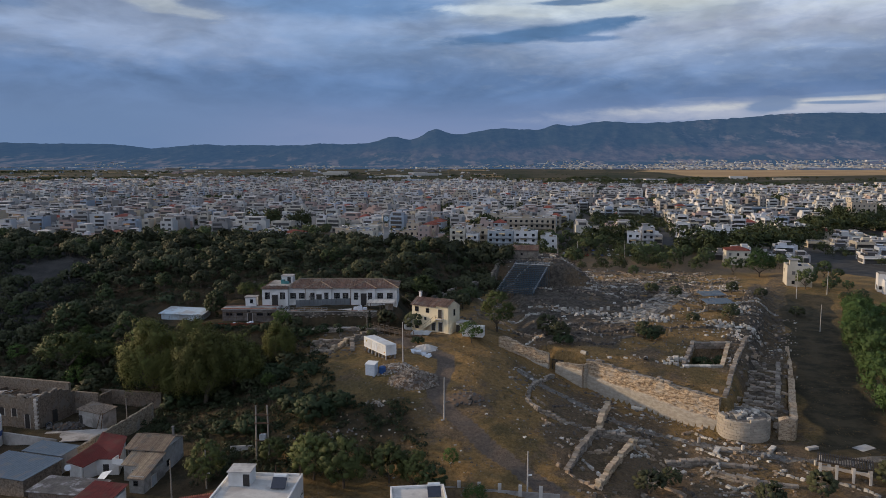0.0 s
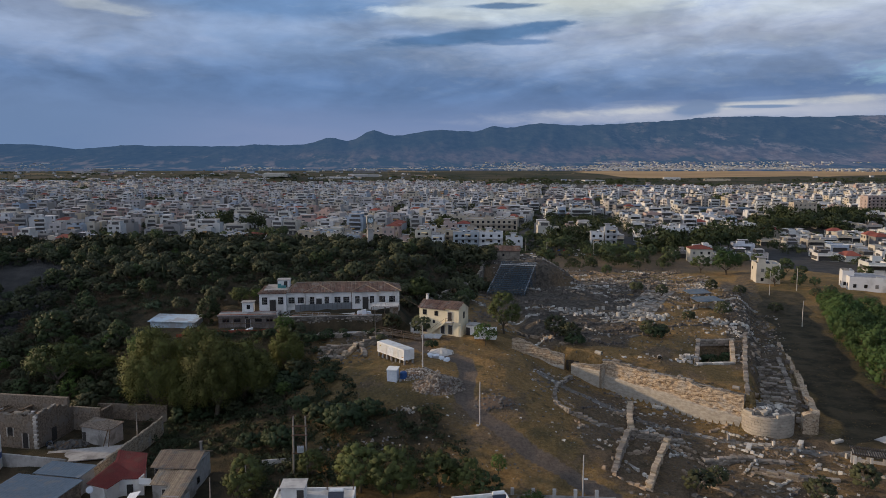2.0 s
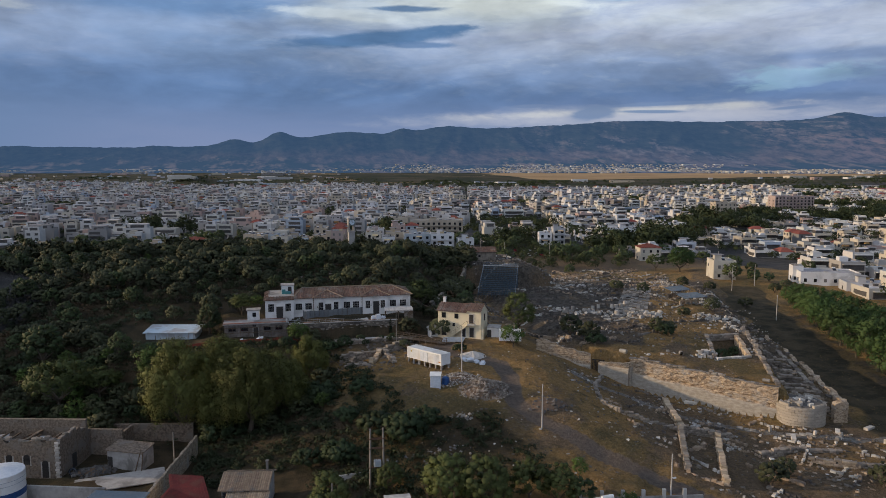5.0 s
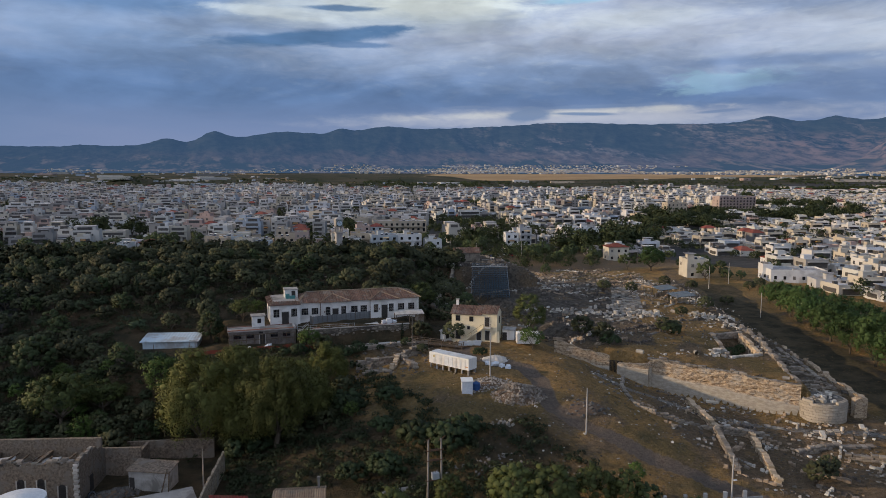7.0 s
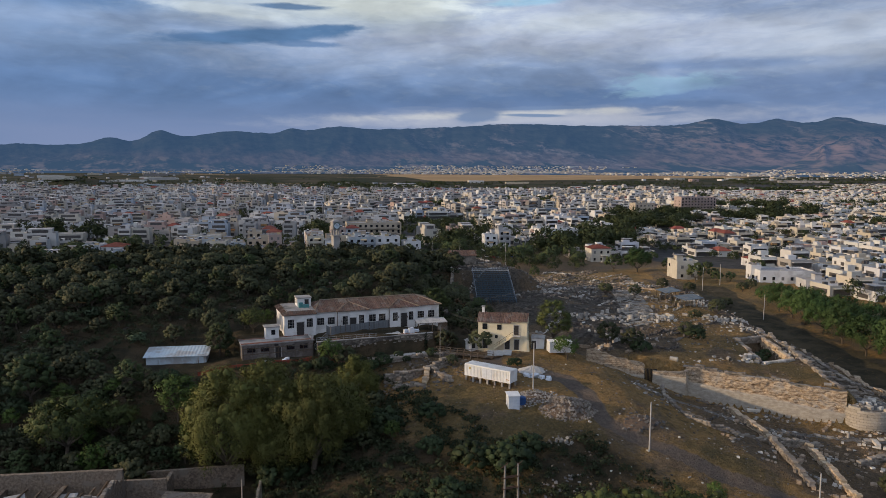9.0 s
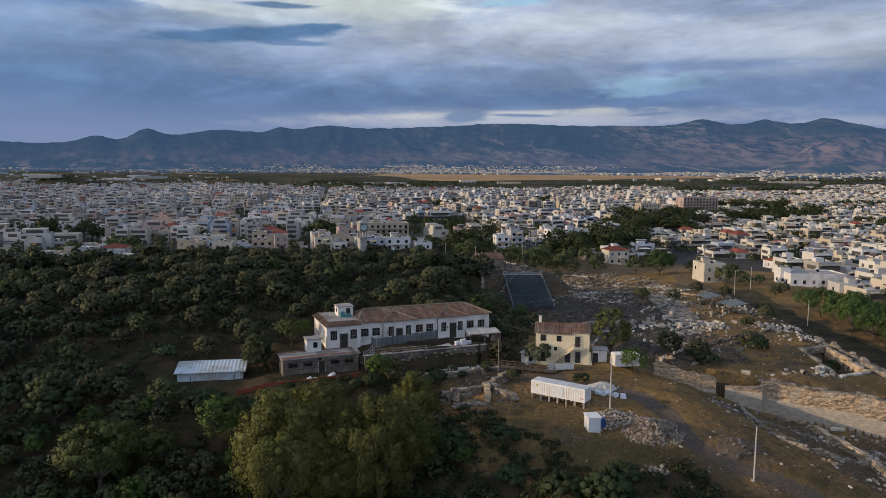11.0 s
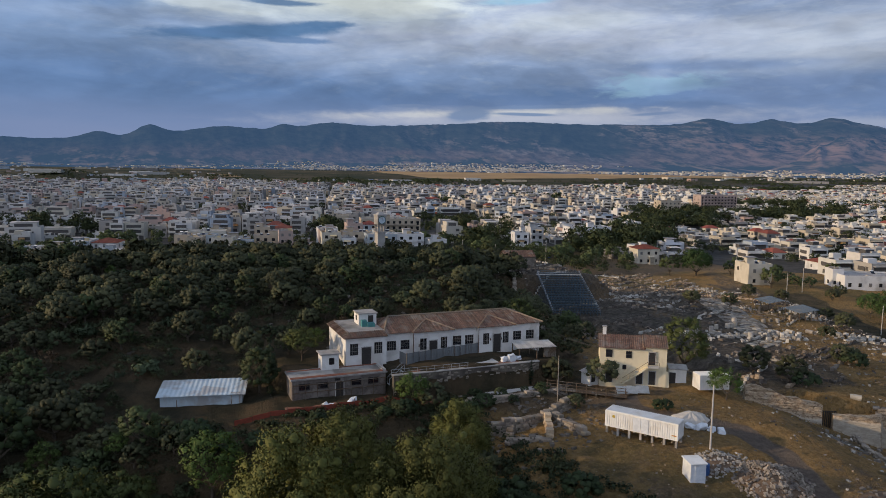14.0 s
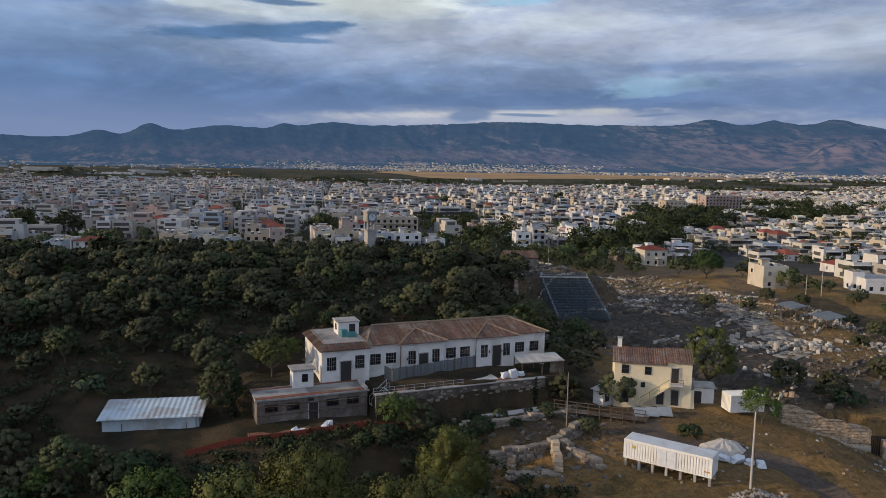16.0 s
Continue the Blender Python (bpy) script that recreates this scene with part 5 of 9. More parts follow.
# ---------------------------------------------------------------- ruins of the sanctuary
BLK_W = [stone_mesh("block", M_WARMSTONE, 1.0, 0.6, 0.46, 500 + s, 0.035) for s in range(7)]
BLK_P = [stone_mesh("block", M_PALESTONE, 1.0, 0.6, 0.46, 520 + s, 0.06) for s in range(6)]
BLK_A = [stone_mesh("block", M_ASHLAR, 1.0, 0.6, 0.46, 530 + s, 0.008) for s in range(5)]
BLK_G = [stone_mesh("block", M_STONE, 1.0, 0.6, 0.46, 540 + s, 0.08) for s in range(7)]


def masonry(name, pts, heights, label, meshes, length=1.05, course=0.46, seed=0, ragged=0.5, sink=0.4, thick=0.9, core=None, rel=False, rough=0.06, foot=None, most=300):
    """A wall of single blocks along a line; heights at its two ends, top uneven."""
    r = random.Random(seed)
    L_ = [math.dist(p, q) for p, q in zip(pts[:-1], pts[1:])]
    total = sum(L_)
    x0, y0 = pts[0]
    t = thing(name, pose(x0, y0, 0), label, "wall", kind="structure")
    n = 0
    s, base_s = 0.0, Shape()
    cs = 0.0
    for (p, q), l in zip(zip(pts[:-1], pts[1:]), L_):
        a = math.degrees(math.atan2(q[1] - p[1], q[0] - p[0]))
        ux, uy = (q[0] - p[0]) / l, (q[1] - p[1]) / l
        k = max(1, round(l / length))
        bl = l / k
        zb = min(gz(p[0] + uy * 0.8, p[1] - ux * 0.8), gz(q[0] + uy * 0.8, q[1] - ux * 0.8), gz(p[0] - uy * 0.8, p[1] + ux * 0.8), gz(q[0] - uy * 0.8, q[1] + ux * 0.8)) - sink
        if foot is not None:
            zb = foot[0] + (foot[1] - foot[0]) * (cs + l / 2) / total
        g0, g1 = (gz(*p), gz(*q)) if rel else (0.0, 0.0)
        hmid = (g0 + g1) / 2 + heights[0] + (heights[1] - heights[0]) * (cs + l / 2) / total
        lo_top = min(g0, g1) + min(heights[0] + (heights[1] - heights[0]) * cs / total, heights[0] + (heights[1] - heights[0]) * (cs + l) / total)
        if not rel:
            base_s.box((p[0] + q[0]) / 2 - x0, (p[1] + q[1]) / 2 - y0, zb, l, thick * 0.8, max(0.2, lo_top - ragged - zb), a)
        nc = max(1, int((hmid + ragged - zb) / course) + 1)
        for c_ in range(nc):
            for i in range(k + 1):
                f = (i + (0.5 if c_ % 2 else 0.0)) * bl
                if f > l:
                    continue
                hh = g0 + (g1 - g0) * f / l + heights[0] + (heights[1] - heights[0]) * (cs + f) / total + ragged * float(vnoise((cs + f) / 2.3, seed * 1.7, 9))
                z = zb + c_ * course
                if z + course * 0.6 > hh or n >= most or (meshes is BLK_W and c_ > 2 and r.random() < 0.07):
                    continue
                mesh = (core if core and c_ < nc * 0.5 else meshes)
                o = part("block", mesh[r.randrange(len(mesh))], None, t, m=pose(p[0] + ux * f - x0 + r.uniform(-1, 1) * rough, p[1] + uy * f - y0 + r.uniform(-1, 1) * rough, z, r.uniform(-20, 20) * rough, r.uniform(-20, 20) * rough, a + r.uniform(-40, 40) * rough))
                o.scale = (bl * 1.03 * (1 + r.uniform(-0.9, 0.9) * rough), thick / 0.6, course / 0.45 * (1 + r.uniform(-1.0, 0.8) * rough))
                n += 1
        cs += l
    if base_s.v:
        part("core", base_s, M_WARMSTONE if meshes is BLK_W else M_STONE, t)
    return t


M_ERODED = bpy.data.materials.new("weathered_ancient_masonry")
M_ERODED.use_nodes = True
nt = M_ERODED.node_tree
N = Net(nt)
sp = node(nt, "ShaderNodeSeparateXYZ")
nt.links.new(node(nt, "ShaderNodeTexCoord").outputs["Object"], sp.inputs[0])
flat_ = N.vec(sp.outputs[0], sp.outputs[1], N.m("MULTIPLY", sp.outputs[2], 1.9))
even = N.vec(sp.outputs[0], sp.outputs[1], sp.outputs[2])
lump = N.noise(flat_, 1.5, 7, 0.72)
c = N.mix(N.ramp(lump, 0.36, 0.60), (0.24, 0.17, 0.11), (0.50, 0.395, 0.275))
c = N.mix(N.m("MULTIPLY", N.ramp(N.noise(even, 0.35, 5, 0.6), 0.52, 0.66), 0.7), c, (0.40, 0.365, 0.31))
c = N.mix(N.m("MULTIPLY", N.ramp(N.noise(flat_, 2.6, 5, 0.7), 0.57, 0.64), 0.8), c, (0.09, 0.068, 0.05))
sm_ = node(nt, "ShaderNodeAttribute")
sm_.attribute_name = "dressed"
c = N.mix(sm_.outputs["Fac"], c, N.mix(N.ramp(N.noise(flat_, 1.1, 6, 0.65), 0.36, 0.66), (0.33, 0.295, 0.24), (0.45, 0.41, 0.34)))
nt.links.new(c, nt.nodes["Principled BSDF"].inputs["Base Color"])
nt.nodes["Principled BSDF"].inputs["Roughness"].default_value = 0.93
nt.nodes["Principled BSDF"].inputs["Specular IOR Level"].default_value = 0.15
bu = node(nt, "ShaderNodeBump")
bu.inputs["Strength"].default_value, bu.inputs["Distance"].default_value = 0.7, 0.12
nt.links.new(N.noise(flat_, 2.4, 6, 0.7), bu.inputs["Height"])
nt.links.new(bu.outputs[0], nt.nodes["Principled BSDF"].inputs["Normal"])


def eroded_wall(name, pts, foot, tops, split, label, seed, thick=1.4, wear=0.32, ragged=0.35, course=0.42, length=1.1):
    """A thick ancient wall: dressed courses below the split line, worn and hollowed courses above."""
    L_ = np.array([math.dist(p, q) for p, q in zip(pts[:-1], pts[1:])])
    at_s = np.concatenate([[0], np.cumsum(L_)])
    nu, nv = int(at_s[-1] / 0.22) + 1, 44
    sv = np.linspace(0, at_s[-1], nu)
    px_, py_ = np.interp(sv, at_s, [p[0] for p in pts]), np.interp(sv, at_s, [p[1] for p in pts])
    ux, uy = np.gradient(px_), np.gradient(py_)
    ln = np.hypot(ux, uy)
    nx_, ny_ = uy / ln, -ux / ln
    f = sv / at_s[-1]
    z0 = foot[0] + (foot[1] - foot[0]) * f
    z1 = tops[0] + (tops[1] - tops[0]) * f + ragged * (vnoise(sv / 2.3, sv * 0, seed) + 0.6 * vnoise(sv / 0.8, sv * 0, seed + 1))
    V_, D_ = [], []
    for j in range(nv + 1):
        z = z0 + (z1 - z0) * j / nv
        row = np.floor(z / course)
        cell = vnoise(np.floor(sv / length + 0.5 * (row % 2)) + 0.5, row + 0.5, seed + 2)
        joint = sm((0.07 - np.minimum(np.abs(z / course - row), np.abs(row + 1 - z / course)) * course) / 0.07)
        zs = split[0] + (split[1] - split[0]) * f + 0.25 * vnoise(sv / 1.7, sv * 0, seed + 5)
        rough_ = sm((z - zs) / 0.4)
        deep = rough_ * (wear * (0.6 * np.abs(cell) + 0.9 * np.clip(vnoise(sv / 1.3, z / 0.5, seed + 3), 0, 1) + 0.5 * np.clip(vnoise(sv / 0.5, z / 0.25, seed + 4), 0, 1)) + 0.07 * joint + 0.14) + (1 - rough_) * 0.025 * joint
        out_ = thick / 2 - deep
        V_.append(np.stack([px_ + nx_ * out_, py_ + ny_ * out_, z], -1))
        D_.append(1 - rough_)
    V_.append(np.stack([px_ - nx_ * thick / 2, py_ - ny_ * thick / 2, z1 - 0.1], -1))
    V_.append(np.stack([px_ - nx_ * thick / 2, py_ - ny_ * thick / 2, z0], -1))
    D_ += [np.zeros(nu), np.zeros(nu)]
    P_ = np.concatenate(V_)
    idx_ = np.arange(len(P_)).reshape(-1, nu)
    fs_ = np.stack([idx_[:-1, :-1], idx_[:-1, 1:], idx_[1:, 1:], idx_[1:, :-1]], -1).reshape(-1, 4).tolist()
    fs_ += [tuple(idx_[::-1, 0]), tuple(idx_[:, -1])]
    m_ = bpy.data.meshes.new(name)
    m_.from_pydata(P_.tolist(), [], fs_)
    a_ = m_.attributes.new("dressed", "FLOAT", "POINT")
    a_.data.foreach_set("value", np.concatenate(D_).astype(np.float32))
    m_.materials.append(M_ERODED)
    m_.update()
    return tagged(new(name, m_), label, "wall", kind="structure")


GREAT = [(30.5, 147.4), (34, 143.8), (38, 139.7), (42, 135.4), (46, 131.2), (50.6, 126.9)]
eroded_wall("wall_great", GREAT, (1.8, 0.2), (8.8, 7.2), (5.9, 3.1), "tall retaining wall, rough tan courses over a smooth pale base", 11, 1.4, ragged=0.2)
masonry("wall_crest", [(p_[0] + 0.5, p_[1] + 0.5) for p_ in GREAT], (9.1, 7.5), "broken blocks along the crest of the great wall", BLK_G, 0.8, 0.38, 42, 0.6, thick=0.8, rough=0.16, foot=(8.6, 7.0))
eroded_wall("wall_return", [(24.6, 150.4), (27.0, 148.4), (29.5, 146.2)], (2.2, 1.8), (7.7, 8.0), (6.9, 7.0), "pale ashlar wall end that stands out beside the great wall", 12, 1.6, 0.12, 0.2)
eroded_wall("wall_return_side", [(29.5, 146.2), (30.3, 147.0), (31.2, 147.9)], (1.8, 1.8), (8.0, 8.2), (7.0, 7.0), "short pale side of the projecting wall end", 13, 0.8, 0.12, 0.15)
eroded_wall("wall_pale", [(12.6, 156.4), (16, 154.4), (19.5, 152.8), (23.0, 151.2)], (6.5, 3.8), (12.0, 9.3), (8.6, 6.6), "weathered pale stone wall in the slope", 14, 1.3, 0.18, 0.3)
masonry("wall_curved", [(23.0, 145.5), (18.5, 139), (16.6, 134), (15.8, 129.5), (17.3, 125.6), (21.5, 123.8), (27.0, 122.6)], (0.75, 0.75), "low curved wall of grey stones", BLK_G, 0.75, 0.36, 4, 0.3, thick=0.6, rel=True, rough=0.14)
masonry("wall_low", [(32.5, 136.5), (29.8, 129.5), (27.6, 122.5)], (1.2, 1.5), "low ruined wall lit warm brown", BLK_W, 0.72, 0.34, 5, 0.4, thick=1.0, rel=True, rough=0.13)
masonry("wall_low", [(26.8, 121.5), (23.2, 114.5), (19.4, 107)], (1.6, 0.9), "low ruined wall beside the track", BLK_G, 0.72, 0.34, 6, 0.3, thick=0.9, rel=True, rough=0.13)
masonry("wall_low", [(33.5, 120.5), (29.5, 113.8), (26, 107.5), (23.2, 102.5)], (1.1, 0.9), "long low foundation wall of brown stones", BLK_W, 0.72, 0.34, 7, 0.35, thick=0.9, rel=True, rough=0.13)
masonry("wall_cross", [(27.5, 121.8), (31.5, 120.8), (36, 120.2)], (1.3, 1.0), "cross wall of grey stones", BLK_G, 0.72, 0.34, 8, 0.35, rel=True, rough=0.13)
masonry("wall_hill", [(-2.5, 196.5), (2, 206), (6.5, 216), (11, 226), (15.5, 237), (20, 247)], (2.2, 3.0), "long rubble retaining wall below the hill", BLK_G, 1.5, 0.62, 9, 0.7, rel=True, rough=0.13)
masonry("wall_lower", [(43, 108.5), (48, 104.5), (53, 103)], (0.8, 0.7), "low grey foundation wall in the grass", BLK_G, 1.0, 0.4, 10, 0.3, rel=True, rough=0.13)
masonry("wall_lower", [(37, 113), (44, 112.5), (50, 110.6)], (0.8, 0.7), "low grey foundation wall by the paved way", BLK_G, 1.0, 0.4, 11, 0.3, rel=True, rough=0.13)
masonry("wall_bank", [(-29.5, 159.0), (-25, 158.2), (-20.5, 158.6), (-17, 160.0)], (1.6, 1.6), "broken rubble wall in the bank below the museum", BLK_G, 1.0, 0.44, 12, 0.5, rel=True, rough=0.13)
masonry("wall_bank", [(-20.5, 158.0), (-20.0, 154.5), (-19.5, 151.5)], (1.3, 0.9), "short broken wall running down the bank", BLK_G, 0.95, 0.42, 13, 0.4, rel=True, rough=0.13)
masonry("wall_bank", [(-26.1, 160.0), (-27.4, 157.8), (-28.8, 155.4)], (1.3, 0.8), "side wall of the small dug-out room", BLK_G, 0.95, 0.42, 14, 0.4, rel=True, rough=0.12)
masonry("wall_bank", [(-21.6, 158.4), (-22.6, 155.8), (-24.0, 153.0)], (1.5, 1.0), "earth-topped side wall of the dug-out room", BLK_W, 0.95, 0.42, 33, 0.3, rel=True, rough=0.12)
masonry("wall_bank", [(-28.4, 155.0), (-26.0, 154.2), (-24.2, 152.8)], (0.6, 0.5), "low front wall of the dug-out room", BLK_G, 0.8, 0.4, 34, 0.3, rel=True, rough=0.12)
masonry("wall_bank", [(-30.5, 165.2), (-25.5, 164.6), (-20.5, 164.4), (-14.5, 165.2)], (0.7, 0.7), "line of loose rubble above the bank", BLK_G, 0.7, 0.36, 35, 0.4, rel=True, rough=0.16)
gate = thing("iron_gate", at(24.9, 151.6, -28), "dark iron gate between two ancient walls", "gate")
part("gate_frame", Shape().box(0, 0, -0.2, 2.6, 0.08, 0.12).box(0, 0, 2.5, 2.6, 0.08, 0.12).box(-1.3, 0, -0.2, 0.12, 0.08, 2.8).box(1.3, 0, -0.2, 0.12, 0.08, 2.8), M_DARKWOOD, gate)
for i in range(9):
    part("bar", Shape().box(-1.1 + i * 0.275, 0, -0.1, 0.16, 0.05, 2.6), M_DARKWOOD, gate)
# lining of the pit
def pit_at(a, b):
    return (50.8 + 0.475 * b + a, 147 + b)


masonry("wall_pit", [pit_at(-0.3, 16.2), pit_at(7.9, 16.2)], (9.0, 8.8), "back wall of the stone-lined pit", BLK_G, 1.1, 0.5, 15, 0.2)
masonry("wall_pit", [pit_at(-0.3, 0), pit_at(-0.3, 16)], (8.0, 9.0), "side wall of the stone-lined pit", BLK_G, 1.1, 0.5, 16, 0.2)
masonry("wall_pit", [pit_at(7.9, 0), pit_at(7.9, 16)], (8.0, 8.8), "side wall of the stone-lined pit in the sun", BLK_W, 1.1, 0.5, 17, 0.3)
masonry("wall_pit", [pit_at(-0.3, -0.3), pit_at(7.9, -0.3)], (8.0, 7.9), "front wall of the stone-lined pit", BLK_P, 1.1, 0.5, 18, 0.3)
masonry("wall_edge", [(52.6, 129.5), (56, 136.5), (59.5, 143.5), (62.8, 150)], (6.9, 8.4), "broken edge wall above the eastern slope", BLK_G, 1.1, 0.5, 19, 0.7)
def along(e_, b):
    """Point at b metres along the eastern edge and e_ metres out from it."""
    return (52.5 + 0.432 * b + 0.902 * e_, 127.0 + 0.902 * b - 0.432 * e_)


masonry("wall_edge", [(62.8, 150), (66.8, 157.6), (71.0, 165.5), (75.5, 174.0)], (8.4, 7.9), "rubble edge wall beside the lined pit", BLK_G, 1.0, 0.5, 23, 0.8, rough=0.12)
eroded_wall("wall_outer", [along(8.2, 0.2), along(10.3, 0.6), along(10.6, 3), along(10.4, 12), along(10.3, 22), along(10.2, 32)][::-1], (0.5, 0.3), (4.0, 4.7), (0.2, 0.2), "thick outer wall along the eastern path", 15, 1.5, 0.3, 0.45)
eroded_wall("wall_outer", [along(10.2, 31.6), along(10.1, 40), along(9.8, 52), along(9.4, 66)][::-1], (0.6, 0.6), (2.4, 4.0), (0.2, 0.2), "broken outer wall running down the eastern path", 16, 1.2, 0.3, 0.6)
masonry("wall_inner", [along(7.9, 2), along(7.9, 14), along(7.8, 27), along(7.6, 44)], (0.55, 0.35), "inner kerb of the outer wall", BLK_G, 1.1, 0.42, 27, 0.3, rel=True, rough=0.12)
for i_, b_ in enumerate((5, 9.5, 14, 18.5, 23, 28, 34)):
    masonry("wall_room", [along(2.2, b_), along(5.0, b_ + 0.2), along(7.6, b_)], (0.7, 0.5), "dark foundation wall between edge and outer wall", BLK_G, 1.0, 0.42, 60 + i_, 0.3, rel=True, rough=0.12)

# round bastion
bas = thing("round_bastion", pose(54.6, 126.0, 0.2), "round stone bastion of smooth curved courses", "bastion", kind="structure")
BR, nb, cs_ = 4.6, 26, 0.52
seg = []
for v in range(4):
    a1 = math.pi / nb * 0.985
    s = Shape()
    vs = []
    for z in (0, cs_ * 0.97):
        for r_ in (BR - 0.7, BR + 0.02 * v):
            for a in (-a1, 0, a1):
                vs.append((r_ * math.cos(a), r_ * math.sin(a), z))
    s.add(vs, [(3, 4, 10, 9), (4, 5, 11, 10), (0, 3, 9, 6), (5, 2, 8, 11), (6, 9, 10, 7), (7, 10, 11, 8), (1, 0, 6, 7), (2, 1, 7, 8)])
    seg.append(soften(s, "curved_block", M_ASHLAR, 0.03))
rb = random.Random(9)
for c_ in range(10):
    for i in range(nb):
        if c_ == 9 and rb.random() < 0.45:
            continue
        part("curved_block", seg[rb.randrange(4)], None, bas, m=pose(0, 0, -0.2 + c_ * cs_, 0, 0, 360 / nb * (i + 0.5 * (c_ % 2))))
part("core", Shape().tube((0, 0, -0.3), (0, 0, 4.55), BR - 0.6, n=26), M_ROCK, bas)
for i in range(26):
    a, q = rb.uniform(0, 6.28), rb.uniform(0, 3.6)
    o = part("loose_stone", BLK_P[i % 6] if i % 3 else BLK_G[i % 7], None, bas, m=pose(q * math.cos(a), q * math.sin(a), 4.5, rb.uniform(-15, 15), rb.uniform(-15, 15), rb.uniform(0, 360)))
    o.scale = [rb.uniform(0.6, 1.5)] * 3


def block_field(name, spots, mat, label, seed):
    """Loose blocks lying about, past counting."""
    g = np.random.RandomState(seed)
    P = np.array(spots, float)
    n = len(P)
    base = np.array([(-1, -1, 0), (1, -1, 0), (1, 1, 0), (-1, 1, 0), (-1, -1, 1), (1, -1, 1), (1, 1, 1), (-1, 1, 1)], float)
    V = np.repeat(base[None], n, 0)
    V[:, 4:, :2] *= g.uniform(0.72, 1.0, size=(n, 1, 2))
    V += g.uniform(-0.16, 0.16, size=V.shape)
    V *= np.stack([P[:, 2] * 0.5, P[:, 3] * 0.5, P[:, 4]], 1)[:, None]
    tip = g.uniform(-0.16, 0.16, size=(n, 2))
    V[:, :, 2] += V[:, :, 0] * tip[:, :1] + V[:, :, 1] * tip[:, 1:]
    a = np.radians(P[:, 5])[:, None]
    x = P[:, :1] + V[:, :, 0] * np.cos(a) - V[:, :, 1] * np.sin(a)
    y = P[:, 1:2] + V[:, :, 0] * np.sin(a) + V[:, :, 1] * np.cos(a)
    z = ground_z(P[:, 0], P[:, 1])[:, None] + V[:, :, 2] - 0.12 + P[:, 6:7]
    F = np.array([(4, 5, 6, 7), (0, 1, 5, 4), (1, 2, 6, 5), (2, 3, 7, 6), (3, 0, 4, 7)])
    fs_ = (np.arange(n)[:, None, None] * 8 + F[None]).reshape(-1, 4)
    m_ = bpy.data.meshes.new(name)
    m_.vertices.add(n * 8)
    m_.vertices.foreach_set("co", np.stack([x, y, z], -1).astype(np.float32).ravel())
    m_.loops.add(fs_.size)
    m_.loops.foreach_set("vertex_index", fs_.ravel().astype(np.int32))
    m_.polygons.add(len(fs_))
    m_.polygons.foreach_set("loop_start", np.arange(0, fs_.size, 4, dtype=np.int32))
    m_.polygons.foreach_set("use_smooth", np.zeros(len(fs_), bool))
    m_.update()
    m_.materials.append(mat)
    return tagged(new(name, m_), label, "stones", kind="stuff")


rg = random.Random(31)
AX = 23.0


def in_ruins(x, y):
    return 12 < x < 112 and 152 < y < 318 and float(east_edge(x, y)) < -1 and float(wall_front(x, y)) < -3 and not (14 < x < 40 and 212 < y < 250 and abs((x - 22) * 0.94 - (y - 218) * 0.35) < 8)


pale, grey, warm = [], [], []


def paved_court(x, y):
    """The long flagged court, its middle at (68, 216)."""
    a, b = (x - 68) * 0.866 - (y - 216) * 0.5, (x - 68) * 0.5 + (y - 216) * 0.866
    return abs(a) < 5.2 and abs(b) < 30


def hall_floor(x, y):
    """The bare floor of the great hall before the stand."""
    return ((x - 34) / 13) ** 2 + ((y - 207) / 15) ** 2 < 1




def row_of(x, y, ang, n, size, bag, miss=0.12, hgt=(0.45, 1.1), jit=0.12):
    for i in range(n):
        if rg.random() < miss:
            continue
        s = size * rg.uniform(0.7, 1.3)
        xx, yy = x + math.cos(radians(ang)) * i * size * 1.12 + rg.uniform(-jit, jit), y + math.sin(radians(ang)) * i * size * 1.12 + rg.uniform(-jit, jit)
        bag.append((xx, yy, s, s * rg.uniform(0.55, 0.85), rg.uniform(*hgt), ang + rg.uniform(-6, 6), 0.0))


k = 0
while k < 230:
    x, y = rg.uniform(12, 112), rg.uniform(155, 316)
    lawn_ = float(east_edge(x, y)) > -26 and y < 200
    if not in_ruins(x, y) or (lawn_ and rg.random() < 0.95) or paved_court(x, y) or (hall_floor(x, y) and rg.random() < 0.75):
        continue
    k += 1
    row_of(x, y, AX + rg.choice((0, 0, 90)) + rg.uniform(-3, 3), rg.randint(5, 16), rg.uniform(0.45, 0.95), rg.choice((pale, grey, grey, grey, grey, warm)), 0.2, (0.25, 0.75))
k = 0
while k < 380:
    x, y = rg.uniform(12, 105), rg.uniform(155, 290)
    lawn_ = float(east_edge(x, y)) > -26 and y < 200
    if not in_ruins(x, y) or float(vnoise(x / 11, y / 11, 51)) < -0.1 or (lawn_ and rg.random() < 0.95) or paved_court(x, y) or (hall_floor(x, y) and rg.random() < 0.6):
        continue
    k += 1
    s = rg.uniform(0.3, 1.0) * (1.6 if rg.random() < 0.08 else 1)
    rg.choice((pale, grey, grey, grey)).append((x, y, s, s * rg.uniform(0.5, 0.9), s * rg.uniform(0.3, 0.7), rg.uniform(0, 360), 0))
